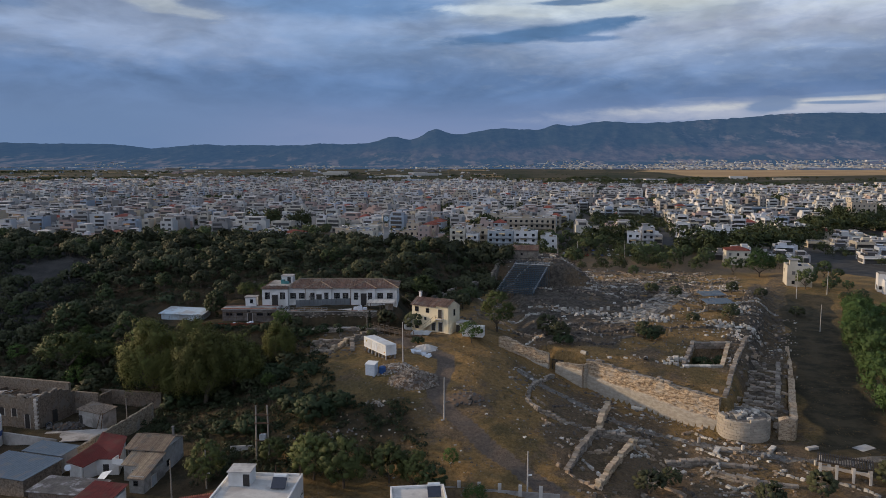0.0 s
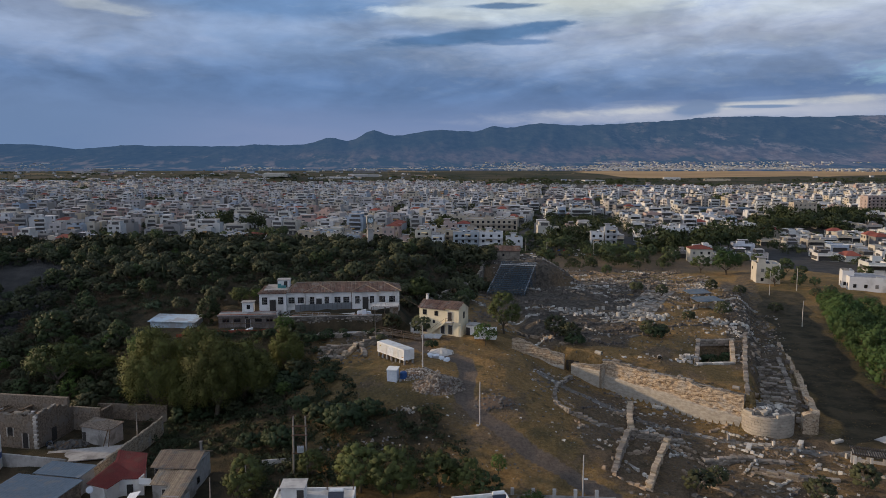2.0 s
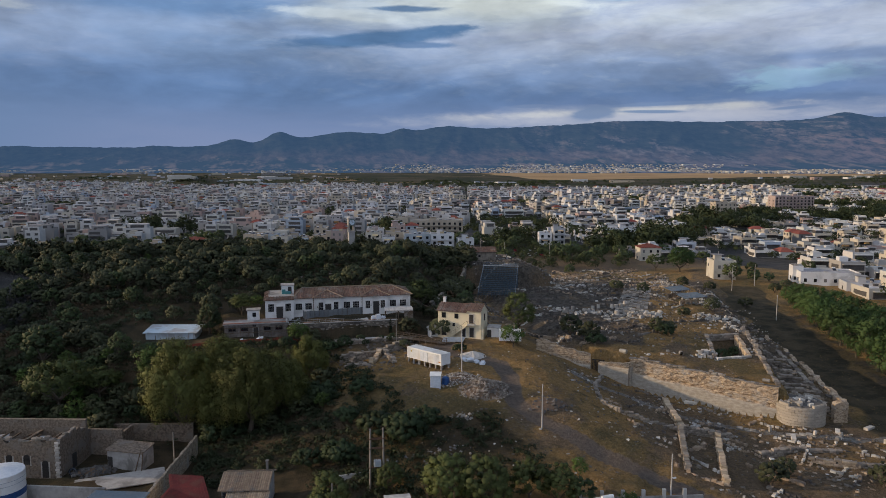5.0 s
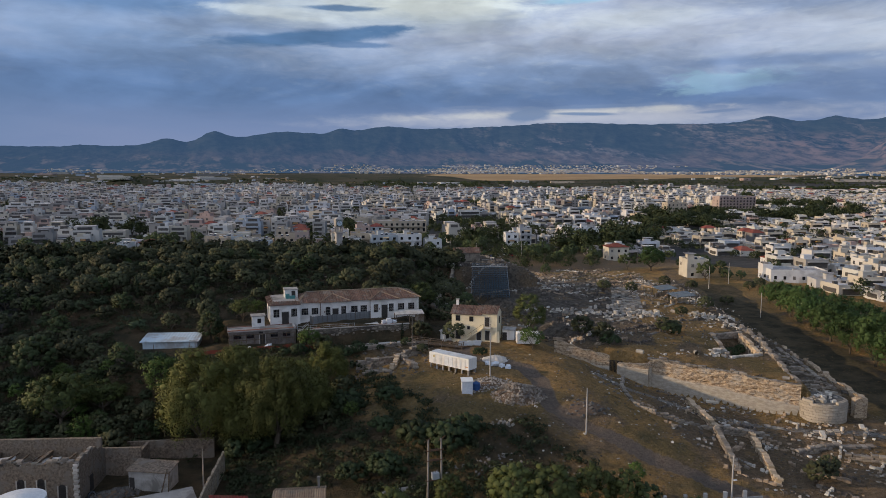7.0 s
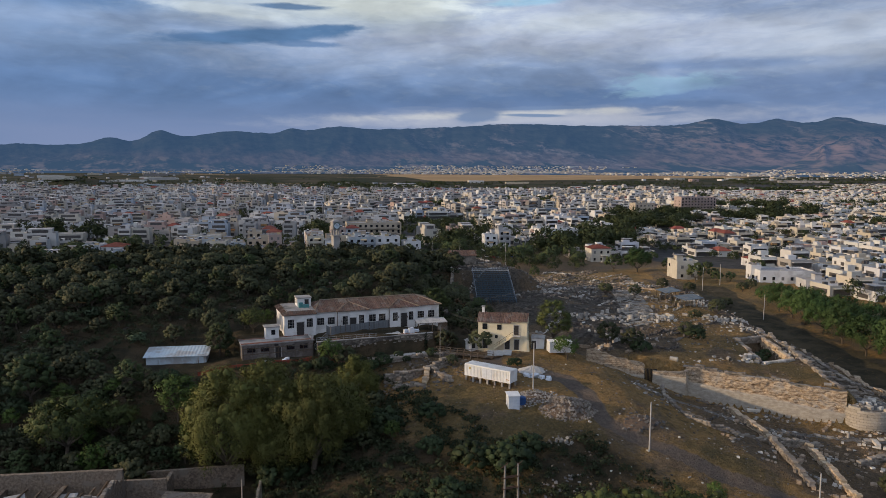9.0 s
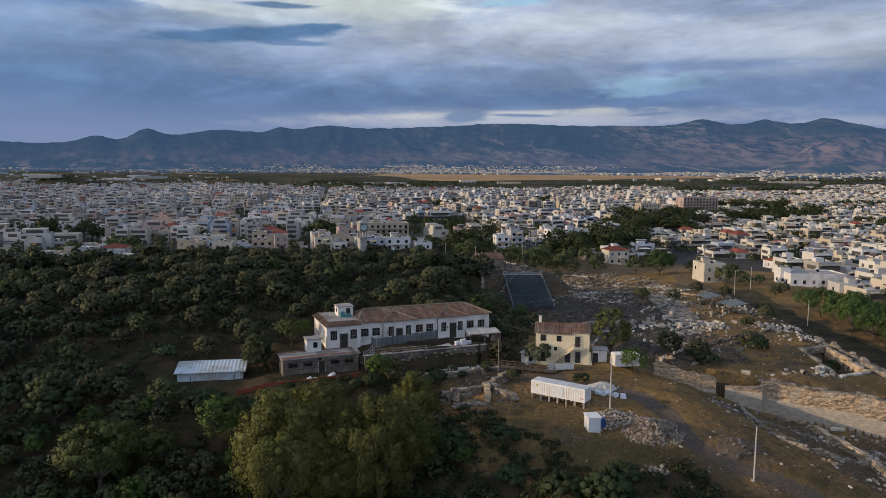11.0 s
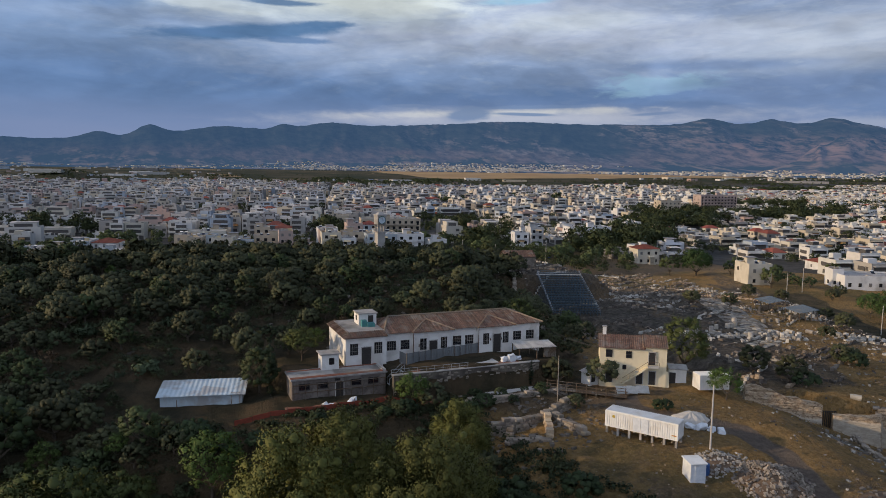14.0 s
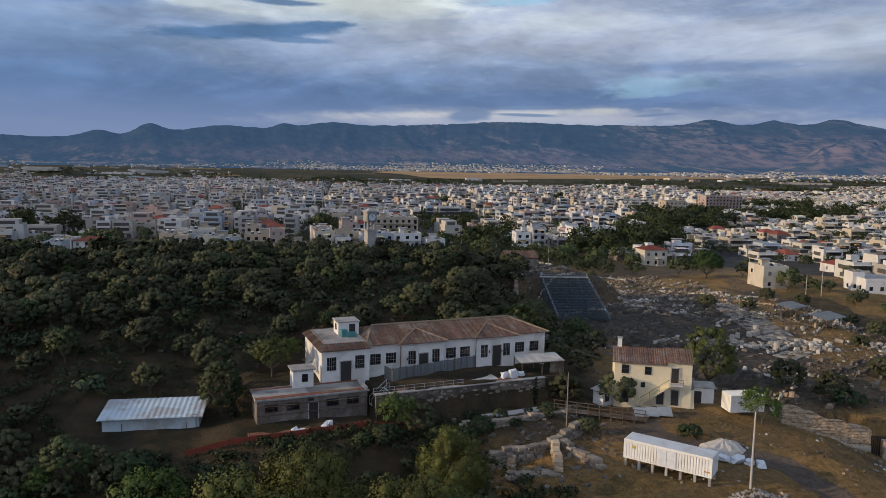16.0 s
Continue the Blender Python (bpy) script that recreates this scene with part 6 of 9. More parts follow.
for cx, cy, rx_, ry_, n, bag, sc in ((56.5, 189, 5, 6, 150, pale, 1.1), (74, 187, 5, 5, 90, pale, 1.0), (79, 183, 9, 4, 150, pale, 1.0), (74, 173, 3, 5, 70, pale, 0.9), (51, 151, 3, 1.6, 46, pale, 1.0), (41, 191, 6, 3, 70, pale, 1.1), (62, 250, 8, 4, 80, pale, 1.1), (88, 212, 7, 3, 70, pale, 0.9), (44, 192, 8, 4, 70, pale, 1.0), (33, 196, 7, 4, 60, pale, 1.1), (86, 205, 6, 4, 60, pale, 0.9), (68, 176, 4, 8, 40, pale, 0.8), (62, 152, 5, 2, 30, pale, 0.9), (48, 148, 3, 1.5, 26, pale, 0.9), (38, 150, 8, 1.5, 40, pale, 0.7), (45, 175, 12, 5, 110, grey, 0.8), (30, 172, 9, 6, 120, grey, 0.8), (60, 222, 16, 10, 150, grey, 0.8), (100, 300, 20, 12, 150, warm, 0.9), (85, 285, 18, 14, 140, grey, 0.9), (108, 275, 10, 10, 60, pale, 0.8), (85, 250, 14, 12, 170, warm, 0.9), (70, 262, 16, 12, 170, grey, 0.9), (18, 205, 6, 12, 150, grey, 0.9), (5, 208, 2.2, 9, 130, pale, 0.8), (11, 190, 4, 8, 90, grey, 0.8), (50, 245, 8, 10, 150, grey, 1.2), (4.5, 178, 5, 6, 60, grey, 0.7)):
    for _ in range(int(n * 0.38)):
        x, y = cx + rg.gauss(0, rx_ / 2), cy + rg.gauss(0, ry_ / 2)
        s = rg.uniform(0.35, 1.15) * sc
        bag.append((x, y, s, s * rg.uniform(0.5, 0.9), s * rg.uniform(0.35, 0.8), rg.uniform(0, 360), 0))
# long foundation lines of the old buildings
k = 0
while k < 90:
    x, y = rg.uniform(14, 100), rg.uniform(158, 305)
    if not in_ruins(x, y) or (float(east_edge(x, y)) > -24 and y < 200) or paved_court(x, y) or (hall_floor(x, y) and rg.random() < 0.8):
        continue
    k += 1
    row_of(x, y, AX + rg.choice((0, 0, 0, 90)) + rg.uniform(-2, 2), rg.randint(14, 34), rg.uniform(0.5, 0.8), rg.choice((grey, grey, grey, pale, warm)), 0.08, (0.35, 0.8), 0.05)
# outworks before the great wall
k = 0
while k < 46:
    x, y = rg.uniform(17, 62), rg.uniform(96, 144)
    if float(wall_front(x, y)) < 1.5 or float(line_dist(x, y, TRACK)) < 5 or float(line_dist(x, y, PAVED)) < 2:
        continue
    k += 1
    row_of(x, y, -58 + rg.choice((0, 90)) + rg.uniform(-8, 8), rg.randint(3, 9), rg.uniform(0.5, 0.9), rg.choice((grey, grey, warm, pale)), hgt=(0.25, 0.6))
k = 0
while k < 700:
    x, y = rg.uniform(13, 66), rg.uniform(94, 146)
    if float(wall_front(x, y)) < 0.8 or float(line_dist(x, y, TRACK)) < 3 or float(vnoise(x / 7, y / 7, 52)) < -0.15:
        continue
    k += 1
    s = rg.uniform(0.2, 0.75)
    rg.choice((grey, grey, warm, pale)).append((x, y, s, s * rg.uniform(0.5, 0.9), s * rg.uniform(0.3, 0.6), rg.uniform(0, 360), 0))
for _ in range(170):
    b = rg.uniform(0, 95)
    e_ = rg.uniform(0.5, 9.5)
    x, y = 53 + 0.432 * b + e_ * 0.9, 128 + 0.9 * b - e_ * 0.432
    s = rg.uniform(0.4, 1.5)
    rg.choice((grey, grey, warm)).append((x, y, s, s * rg.uniform(0.5, 0.9), s * rg.uniform(0.25, 0.5), 68 + rg.uniform(-25, 25), 0))
for _ in range(75):
    x, y = rg.uniform(38, 122), rg.uniform(256, 324)
    if x < 40 + (y - 256) * 1.3 + 60:
        row_of(x, y, AX + rg.choice((0, 0, 90)) + rg.uniform(-5, 5), rg.randint(4, 15), rg.uniform(0.5, 0.95), rg.choice((grey, warm, warm, pale)), 0.15, (0.3, 0.9))
for _ in range(300):
    x, y = rg.uniform(-33, -12), rg.uniform(149, 168.5)
    s = rg.uniform(0.25, 0.8)
    rg.choice((grey,)).append((x, y, s, s * rg.uniform(0.5, 0.9), s * rg.uniform(0.3, 0.6), rg.uniform(0, 360), 0))
for _ in range(240):
    x, y = rg.uniform(-10, 20), rg.uniform(100, 152)
    if float(line_dist(x, y, TRACK)) > 2.6:
        s = rg.uniform(0.15, 0.5)
        rg.choice((grey, pale)).append((x, y, s, s * 0.8, s * 0.5, rg.uniform(0, 360), 0))
for _ in range(200):
    x, y = rg.uniform(-95, -20), rg.uniform(188, 240)
    s = rg.uniform(0.3, 0.8)
    grey.append((x, y, s, s * 0.8, s * 0.5, rg.uniform(0, 360), 0))
for _ in range(1300):
    x, y = rg.uniform(-26, 68), rg.uniform(97, 165)
    if float(line_dist(x, y, TRACK)) > 2.8 and float(vnoise(x / 6, y / 6, 53)) > -0.2:
        s = rg.uniform(0.08, 0.32)
        rg.choice((grey, grey, warm)).append((x, y, s, s * 0.8, s * 0.55 + 0.1, rg.uniform(0, 360), 0))
for _ in range(900):
    b, e_ = rg.uniform(20, 110), rg.uniform(-30, 12)
    x, y = 53 + 0.432 * b + e_ * 0.9, 128 + 0.9 * b - e_ * 0.432
    s = rg.uniform(0.1, 0.5)
    rg.choice((grey, grey, warm, pale)).append((x, y, s, s * 0.8, s * 0.55 + 0.1, rg.uniform(0, 360), 0))
block_field("ancient_blocks", pale, M_MARBLE, "pale marble blocks strewn over the sanctuary", 1)
block_field("foundation_stones", grey, M_STONE, "grey foundation stones strewn over the sanctuary", 2)
block_field("poros_stones", warm, M_WARMSTONE, "brown poros stones strewn over the sanctuary", 3)
for x, y, w, d, rz in ((68, 216, 9.4, 58, -30), (47, 186, 9, 5, 22), (50.5, 119.5, 5, 1.8, -35), (43, 124, 4, 1.6, -38)):
    fl = Shape()
    r_ = random.Random(int(x))
    for i in range(int(w / 1.1)):
        for j in range(int(d / 1.1)):
            if r_.random() < 0.85:
                dx, dy = -w / 2 + i * 1.1, -d / 2 + j * 1.1
                c1, s1 = math.cos(radians(rz)), math.sin(radians(rz))
                zz = gz(x + c1 * dx - s1 * dy, y + s1 * dx + c1 * dy) - gz(x, y)
                fl.box(dx, dy, zz - 0.1 + r_.uniform(0, 0.06), 1.02, 1.02, 0.2, r_.uniform(-2, 2))
    tagged(place(new("ancient_pavement", fl.mesh("ancient_pavement", M_PALESTONE)), at(x, y, rz)), "worn pale flagstone floor", "paving", kind="structure")


def drum(x, y, h, r_, fallen=False):
    s = Shape()
    n = 14
    rings = [(r_, 0), (r_ * 1.01, h * 0.5), (r_ * 0.97, h)]
    vs = [(q * (1 - 0.05 * (i % 2)) * math.cos(6.283 * i / n), q * (1 - 0.05 * (i % 2)) * math.sin(6.283 * i / n), z) for q, z in rings for i in range(n)]
    fs_ = [(a * n + i, a * n + (i + 1) % n, (a + 1) * n + (i + 1) % n, (a + 1) * n + i) for a in range(2) for i in range(n)] + [tuple(range(2 * n, 3 * n))]
    s.add(vs, fs_)
    m = at(x, y, rg.uniform(0, 360), r_ * 0.9 if fallen else -0.1) @ (pose(0, 0, 0, 90, 0, 0) if fallen else Matrix())
    return single("column_drum", s, M_PALESTONE, m, "pale marble column drum lying on the ground" if fallen else "pale marble column drum standing upright", "column drum", "column drums")


for x, y in ((44.5, 198), (46.5, 198.6), (51.6, 200.5), (53.2, 201), (55, 201.6), (65.5, 203.2), (37, 194.5), (35, 193.6), (71, 204), (58, 205), (60, 188), (48, 190)):
    drum(x, y, rg.uniform(1.0, 1.7), rg.uniform(0.45, 0.6))
for x, y in ((58, 192), (63, 194), (68, 191), (76, 184), (81, 183), (73, 187), (31, 150.6), (43, 148.5), (52, 131.4)):
    drum(x, y, rg.uniform(1.0, 2.0), rg.uniform(0.35, 0.5), True)
for x, y, rz in ((56.5, 118.2, 50), (38.5, 137.2, -40), (63.5, 118.5, 20), (46.8, 117.6, 55)):
    single("marble_slab", stone_mesh("marble_slab", M_PALESTONE, 2.4, 0.8, 0.5, int(x * 10), 0.05), None, at(x, y, rz), "long pale marble slab lying by the paved way", "slab", "marble slabs")
for x, y, h in ((45.2, 121.8, 1.0), (51.2, 117.6, 0.8), (55.6, 116.4, 0.7), (60.8, 112.0, 0.9)):
    single("marker_stone", stone_mesh("marker_stone", M_PALESTONE, 0.45, 0.4, h, int(x * 7), 0.06), None, at(x, y, 12), "small white marker stone by the way", "stone", "marker stones")


def shelter(x, y, rz, w, d, h):
    t = thing("ruin_shelter", at(x, y, rz), "open shelter with grey corrugated roof over ruins", "shelter", "shelters over the ruins")
    r_ = Shape().slab([(-w / 2, -d / 2, h), (w / 2, -d / 2, h), (w / 2, d / 2, h + 0.7), (-w / 2, d / 2, h + 0.7)], 0.07)
    for i in range(int(w / 0.45)):
        xx = -w / 2 + 0.2 + i * 0.45
        r_.bar((xx, -d / 2, h + 0.03), (xx, d / 2, h + 0.73), 0.12, 0.06)
    part("roof", r_, M_BLUEROOF, t)
    for i in range(4):
        for dy, hh in ((-d / 2 + 0.3, h), (d / 2 - 0.3, h + 0.6)):
            part("post", Shape().box(-w / 2 + 0.3 + i * (w - 0.6) / 3, dy, -0.4, 0.12, 0.12, hh + 0.35), M_BROWNWOOD, t)
    part("wall_remnant", Shape().box(0, d / 4, -0.3, w * 0.8, 0.5, 1.5), M_WARMSTONE, t, soft=0.1)
    return t


shelter(82.5, 217.5, 14, 8.0, 4.2, 2.6)
shelter(79.5, 204.5, 10, 8.5, 4.4, 2.5)
# stone pergola by the entrance
per = thing("stone_pergola", at(63.0, 107.6, -28), "white-pillared pergola with dark timber roof", "pergola")
for x in (-3.4, -1.1, 1.2, 3.5):
    for y in (-1.6, 1.6):
        part("pillar", Shape().box(x, y, -0.3, 0.42, 0.42, 2.6), M_PALECONC, per, soft=0.03)
for y in (-1.6, 1.6):
    part("beam", Shape().box(0, y, 2.3, 7.8, 0.2, 0.25), M_BROWNWOOD, per)
for i in range(22):
    part("slat", Shape().box(-3.8 + i * 0.36, 0, 2.55, 0.16, 4.0, 0.1), M_DARKWOOD, per)
part("low_wall", Shape().box(0.2, 1.6, -0.3, 6.6, 0.35, 0.9), M_PALECONC, per)
single("path_slab", Shape().box(0, 0, -0.1, 3.4, 2.0, 0.22), M_PALECONC, at(72.5, 118.5, 25), "pale concrete slab beside the eastern path", "slab")

# ---------------------------------------------------------------- houses below the slope
M_OLDWALL = material("stained_old_plaster", (0.42, 0.40, 0.37), (0.31, 0.295, 0.27), 0.9, 0.92, 0.2, 5.0, (0.20, 0.19, 0.17), 0.4)
M_PATCHED = material("flaking_white_roof", (0.16, 0.15, 0.14), (0.10, 0.095, 0.09), 0.9, 0.9, 0.2, 4.0, (0.48, 0.48, 0.50), 0.35)
M_REDSHEET = material("red_sheet_roof", (0.15, 0.026, 0.022), (0.105, 0.02, 0.018), 1.2, 0.7, 0.15, c3=(0.12, 0.04, 0.03), s3=0.4)
ruin = thing("roofless_factory", pose(-75.9, 129.6, 0.3, 0, 0, -14), "roofless stone factory shell with broken walls", "ruin")


def broken_wall(p, q, thick, base, tops):
    """One upright wall from p to q whose broken top follows the heights tops."""
    d = (Vector(q) - Vector(p)).normalized()
    o = Vector((-d.y, d.x)) * thick / 2
    vs, fs, n = [], [], len(tops)
    for i, t in enumerate(tops):
        c_ = Vector(p).lerp(Vector(q), i / (n - 1))
        vs += [(c_.x - o.x, c_.y - o.y, base), (c_.x - o.x, c_.y - o.y, t), (c_.x + o.x, c_.y + o.y, t), (c_.x + o.x, c_.y + o.y, base)]
    for i in range(n - 1):
        fs += [(4 * i + j, 4 * i + 4 + j, 4 * i + 4 + (j + 1) % 4, 4 * i + (j + 1) % 4) for j in range(4)]
    return Shape().add(vs, fs + [(0, 1, 2, 3), (4 * n - 1, 4 * n - 2, 4 * n - 3, 4 * n - 4)])


part("front_wall", broken_wall((-24, 0.3), (0, 0.3), 0.6, -0.5, [6.1 + 0.3 * math.sin(i * 1.7) + 0.15 * math.sin(i * 4.1) for i in range(33)]), M_OLDBRICK, ruin)
part("side_wall", broken_wall((-0.3, 0.62), (-0.3, 9.6), 0.6, -0.5, [6.2 + 0.25 * math.sin(i * 2.1) - 0.25 * max(0, i - 9) for i in range(17)]), M_OLDBRICK, ruin)
part("back_wall", Shape().box(-12, 8.4, -0.5, 24, 0.6, 7.2), M_OLDBRICK, ruin)
part("annex_wall", Shape().box(2.4, 9.8, -0.5, 6.0, 0.5, 5.0).box(5.2, 11.5, -0.5, 0.5, 4.0, 4.4), M_OLDBRICK, ruin)
for x in (-7.5, -15.0):
    part("cross_wall", Shape().box(x, 4.3, -0.5, 0.5, 7.4, 5.4), M_OLDBRICK, ruin)
for i in range(9):
    part("beam", Shape().bar((-1.5 - i * 1.3, 0.4, 5.4), (-1.9 - i * 1.3, 8.0 - (i * 5) % 4, 5.2 - 0.3 * (i % 3)), 0.22), M_BROWNWOOD, ruin)
part("inner_floor", Shape().box(-11.5, 4.3, 0.3, 22, 7.2, 0.25), M_CONCRETE, ruin)
for i in range(6):
    part("roof_slab", Shape().box(-3 - i * 3.2, 3.4 + (i % 2) * 1.6, 4.6 - 0.2 * (i % 3), 2.4, 2.6, 0.15, 8 * i), M_PALECONC, ruin)
for x in (-2.3, -5.2, -8.0, -12.0):
    dw = x == -2.3
    part("doorway" if dw else "arched_window", Shape().box(x, -0.02, 0.2 if dw else 2.3, 1.0, 0.08, 2.3 if dw else 1.1).tube((x, 0.02, 2.5 if dw else 3.4), (x, -0.06, 2.5 if dw else 3.4), 0.5, n=14), M_DARKWOOD, ruin)
    part("window_trim", Shape().box(x - 0.62, -0.03, 0.2 if dw else 2.1, 0.18, 0.1, 2.6 if dw else 1.6).box(x + 0.62, -0.03, 0.2 if dw else 2.1, 0.18, 0.1, 2.6 if dw else 1.6), M_PALESTONE, ruin)
part("side_opening", Shape().box(0.02, 4.2, 0.2, 0.08, 1.2, 2.4), M_DARKWOOD, ruin)
gs = [stone_mesh("quoin", M_PALESTONE, 0.7, 0.35, 0.38, 900 + i) for i in range(3)]
for i in range(15):
    part("quoin", gs[i % 3], None, ruin, m=pose(-0.3 - 0.12 * (i % 2), 0.1, 0.05 + i * 0.4))
for i in range(34):
    o = part("broken_stone", BLK_G[i % 7], None, ruin, m=pose(-0.4 - i * 0.7, 0.3, 5.95 + 0.3 * math.sin(i * 0.6), 0, 0, (i * 37) % 20 - 10) if i < 24 else pose(-0.3, 0.8 + (i - 24) * 0.8, 6.0 - 0.35 * max(0, i - 29), 0, 0, 90))
    o.scale = (0.9, 0.9, 0.5 + 0.8 * ((i * 7) % 3) / 2)
heap("rubble_heap", -71.5, 131.0, 3.4, 2.2, 0.7, 120, 0.5, [M_BROWNSOIL, M_ROCK], "dark heap of fallen timber and rubble in the yard", "heap", 15)
hut2 = thing("whitewashed_hut", pose(-69.6, 132.4, 0.4, 0, 0, -24), "small whitewashed hut, half ruined", "hut")
part("wall", Shape().box(3.1, 1.6, -0.4, 6.2, 3.2, 3.4), M_OLDWALL, hut2)
part("roof", Shape().slab([(-0.3, -0.3, 3.1), (6.5, -0.3, 3.0), (6.4, 3.4, 3.4), (-0.2, 3.4, 3.5)], 0.15), M_OLDBRICK, hut2)
part("leaning_timber", Shape().bar((5.6, -1.0, 0.0), (6.2, -0.1, 3.6), 0.14).bar((6.6, -0.8, 0.0), (6.5, -0.1, 3.2), 0.12), M_BROWNWOOD, hut2)
part("doorway", Shape().box(0.5, -0.02, 0, 0.8, 0.06, 1.9), M_DARKWOOD, hut2)
single("concrete_yard", Shape().box(0, 0, 0, 13, 5.5, 0.14), M_CONCRETE, pose(-66.5, 126.2, 0.55, 0, 0, 10), "cracked pale concrete yard", "paving", kind="structure")
eroded_wall("wall_yard", [(-62.6, 107.0), (-61.0, 112.5), (-59.6, 118), (-58.2, 124.5), (-56.0, 133.6)][::-1], (0.2, 0.2), (4.2, 3.2), (0.0, 0.0), "tall brown stone boundary wall of the yard", 17, 0.5, 0.12, 0.12)
single("wall_back", Shape().box(0, 0, -0.5, 14.0, 0.5, 3.6), M_OLDBRICK, at(-64.2, 142.7, -10), "grey boundary wall behind the yard", "wall", kind="structure")
utility_pole("utility_pole", -39.9, 100.4, 6.0, "weathered timber pole beside the tiled house", M_POLE)
utility_pole("lamp_pole", -35.4, 102.4, 6.0, "timber pole with a small street light", M_POLE, lamp=True)
utility_pole("utility_pole", -58.9, 129.0, 6.2, "weathered timber pole by the boundary wall", M_POLE)
tyre = thing("old_tyre", pose(-74.4, 130.6, 0.9, 62, 0, 20), "old black tyre leaning on the ruin", "tyre")
rim_ = Shape()
for i in range(16):
    a, b = 6.283 * i / 16, 6.283 * (i + 1) / 16
    rim_.tube((0.5 * math.cos(a), 0.5 * math.sin(a), 0), (0.5 * math.cos(b), 0.5 * math.sin(b), 0), 0.18, n=7, caps=False)
part("tread", rim_, M_GLASS, tyre)


def sheet_roof(name, m, w, d, h, rise, mat, wall, label):
    t = thing(name, m, label, "shed")
    part("wall", Shape().box(0, 0, -0.5, w, d, h + 0.5), wall, t)
    r_ = Shape().slab([(-w / 2 - 0.3, -d / 2 - 0.3, h + 0.05), (w / 2 + 0.3, -d / 2 - 0.3, h + 0.05), (w / 2 + 0.3, d / 2 + 0.3, h + rise), (-w / 2 - 0.3, d / 2 + 0.3, h + rise)], 0.08)
    sheet = part("roof", r_, mat, t)
    for i in range(int(w / 0.55)):
        xx = -w / 2 + 0.1 + i * 0.55
        part("roof_rib", Shape().bar((xx, -d / 2 - 0.3, h + 0.06), (xx, d / 2 + 0.3, h + rise + 0.01), 0.06, 0.05), mat, sheet)
    part("back_wall", Shape().box(0, d / 2 - 0.1, h, w - 0.02, 0.2, max(0.05, rise - 0.15)), wall, t)
    return t


sheet_roof("blue_roof_shed", pose(-66.4, 106.6, 0.3, 0, 0, -16.5), 10.5, 7.2, 3.0, 0.4, M_BLUEROOF, M_OLDBRICK, "shed with blue-grey sheet roof")
sheet_roof("blue_roof_shed", pose(-64.3, 112.9, 0.3, 0, 0, -16.5), 7.4, 3.4, 3.2, 0.35, M_BLUEROOF, M_CONCRETE, "low shed with faded blue-grey roof")
sheet_roof("patched_roof_shed", pose(-54.9, 100.4, 0.3, 0, 0, -9), 9.6, 4.8, 2.7, 0.12, M_PATCHED, M_OLDBRICK, "flat patched roof with flaking white paint")
sheet_roof("red_roof_house", pose(-48.6, 96.2, 0.3, 0, 0, -12), 5.0, 5.4, 3.0, 0.9, M_REDSHEET, M_PLASTER, "small white house with dark red roof")
single("wall_yard_front", Shape().box(0, 0, -0.5, 14.0, 0.35, 2.2), M_CONCRETE, at(-73.8, 121.8, -17), "low grey yard wall before the ruin", "wall", kind="structure")
rh = thing("red_roof_dwelling", pose(-55.2, 111.6, 0.5, 0, 0, 0), "low white house with dark red sheet roof in two wings", "house")
for q_, th_ in ((([(-1.2, -2.6, 3.0), (3.9, -2.7, 3.0), (2.2, 4.2, 4.1), (-2.8, 6.0, 4.1)], 0.1), ([(-4.3, -3.2, 2.75), (-0.7, -5.0, 2.65), (1.6, -0.9, 3.3), (-2.2, 2.2, 3.7)], 0.1))):
    sheet = part("roof", Shape().slab(q_, th_), M_REDSHEET, rh)
    p0, p1, p2, p3 = (Vector(v) for v in q_)
    for i in range(1, 12):
        part("roof_rib", Shape().bar(p0.lerp(p1, i / 12) + Vector((0, 0, 0.03)), p3.lerp(p2, i / 12) + Vector((0, 0, 0.03)), 0.07, 0.05), M_REDSHEET, sheet)
part("wall", Shape().add([(-0.9, -2.3, -0.5), (3.6, -2.4, -0.5), (2.0, 3.9, -0.5), (-2.6, 5.6, -0.5), (-0.9, -2.3, 2.9), (3.6, -2.4, 2.9), (2.0, 3.9, 3.9), (-2.6, 5.6, 3.9)], [(0, 1, 5, 4), (1, 2, 6, 5), (2, 3, 7, 6), (3, 0, 4, 7)]), M_PLASTER, rh)
part("wing_wall", Shape().add([(-3.9, -3.0, -0.5), (-1.4, -4.2, -0.5), (1.0, -1.0, -0.5), (-2.2, 1.8, -0.5), (-3.9, -3.0, 2.6), (-1.4, -4.2, 2.5), (1.0, -1.0, 3.1), (-2.2, 1.8, 3.5)], [(0, 1, 5, 4), (1, 2, 6, 5), (2, 3, 7, 6), (3, 0, 4, 7)]), M_PLASTER, rh)
part("doorway", Shape().box(1.6, -2.42, 0, 0.9, 0.08, 2.0), M_DARKWOOD, rh)
part("porch_post", Shape().box(-0.9, -4.7, -0.4, 0.12, 0.12, 3.0), M_PALECONC, rh)
part("dish", Shape().tube((-3.4, -4.4, 2.3), (-3.3, -4.6, 2.4), 0.1, 0.5, 14), M_WHITEPLASTIC, rh, "round white dish")
th = thing("tiled_house", pose(-47.2, 108.4, 0.8, 0, 0, -10), "old white house with bleached tile roofs in steps", "house")
part("wall", Shape().box(0.2, 3.2, -0.5, 6.0, 6.0, 5.0), M_OLDWALL, th)
part("front_wall", Shape().box(-0.3, -1.1, -0.5, 3.2, 2.6, 3.6), M_OLDWALL, th)
part("wing_wall", Shape().box(2.3, -2.7, -0.5, 2.4, 5.8, 3.2), M_OLDWALL, th)
tr = Shape()
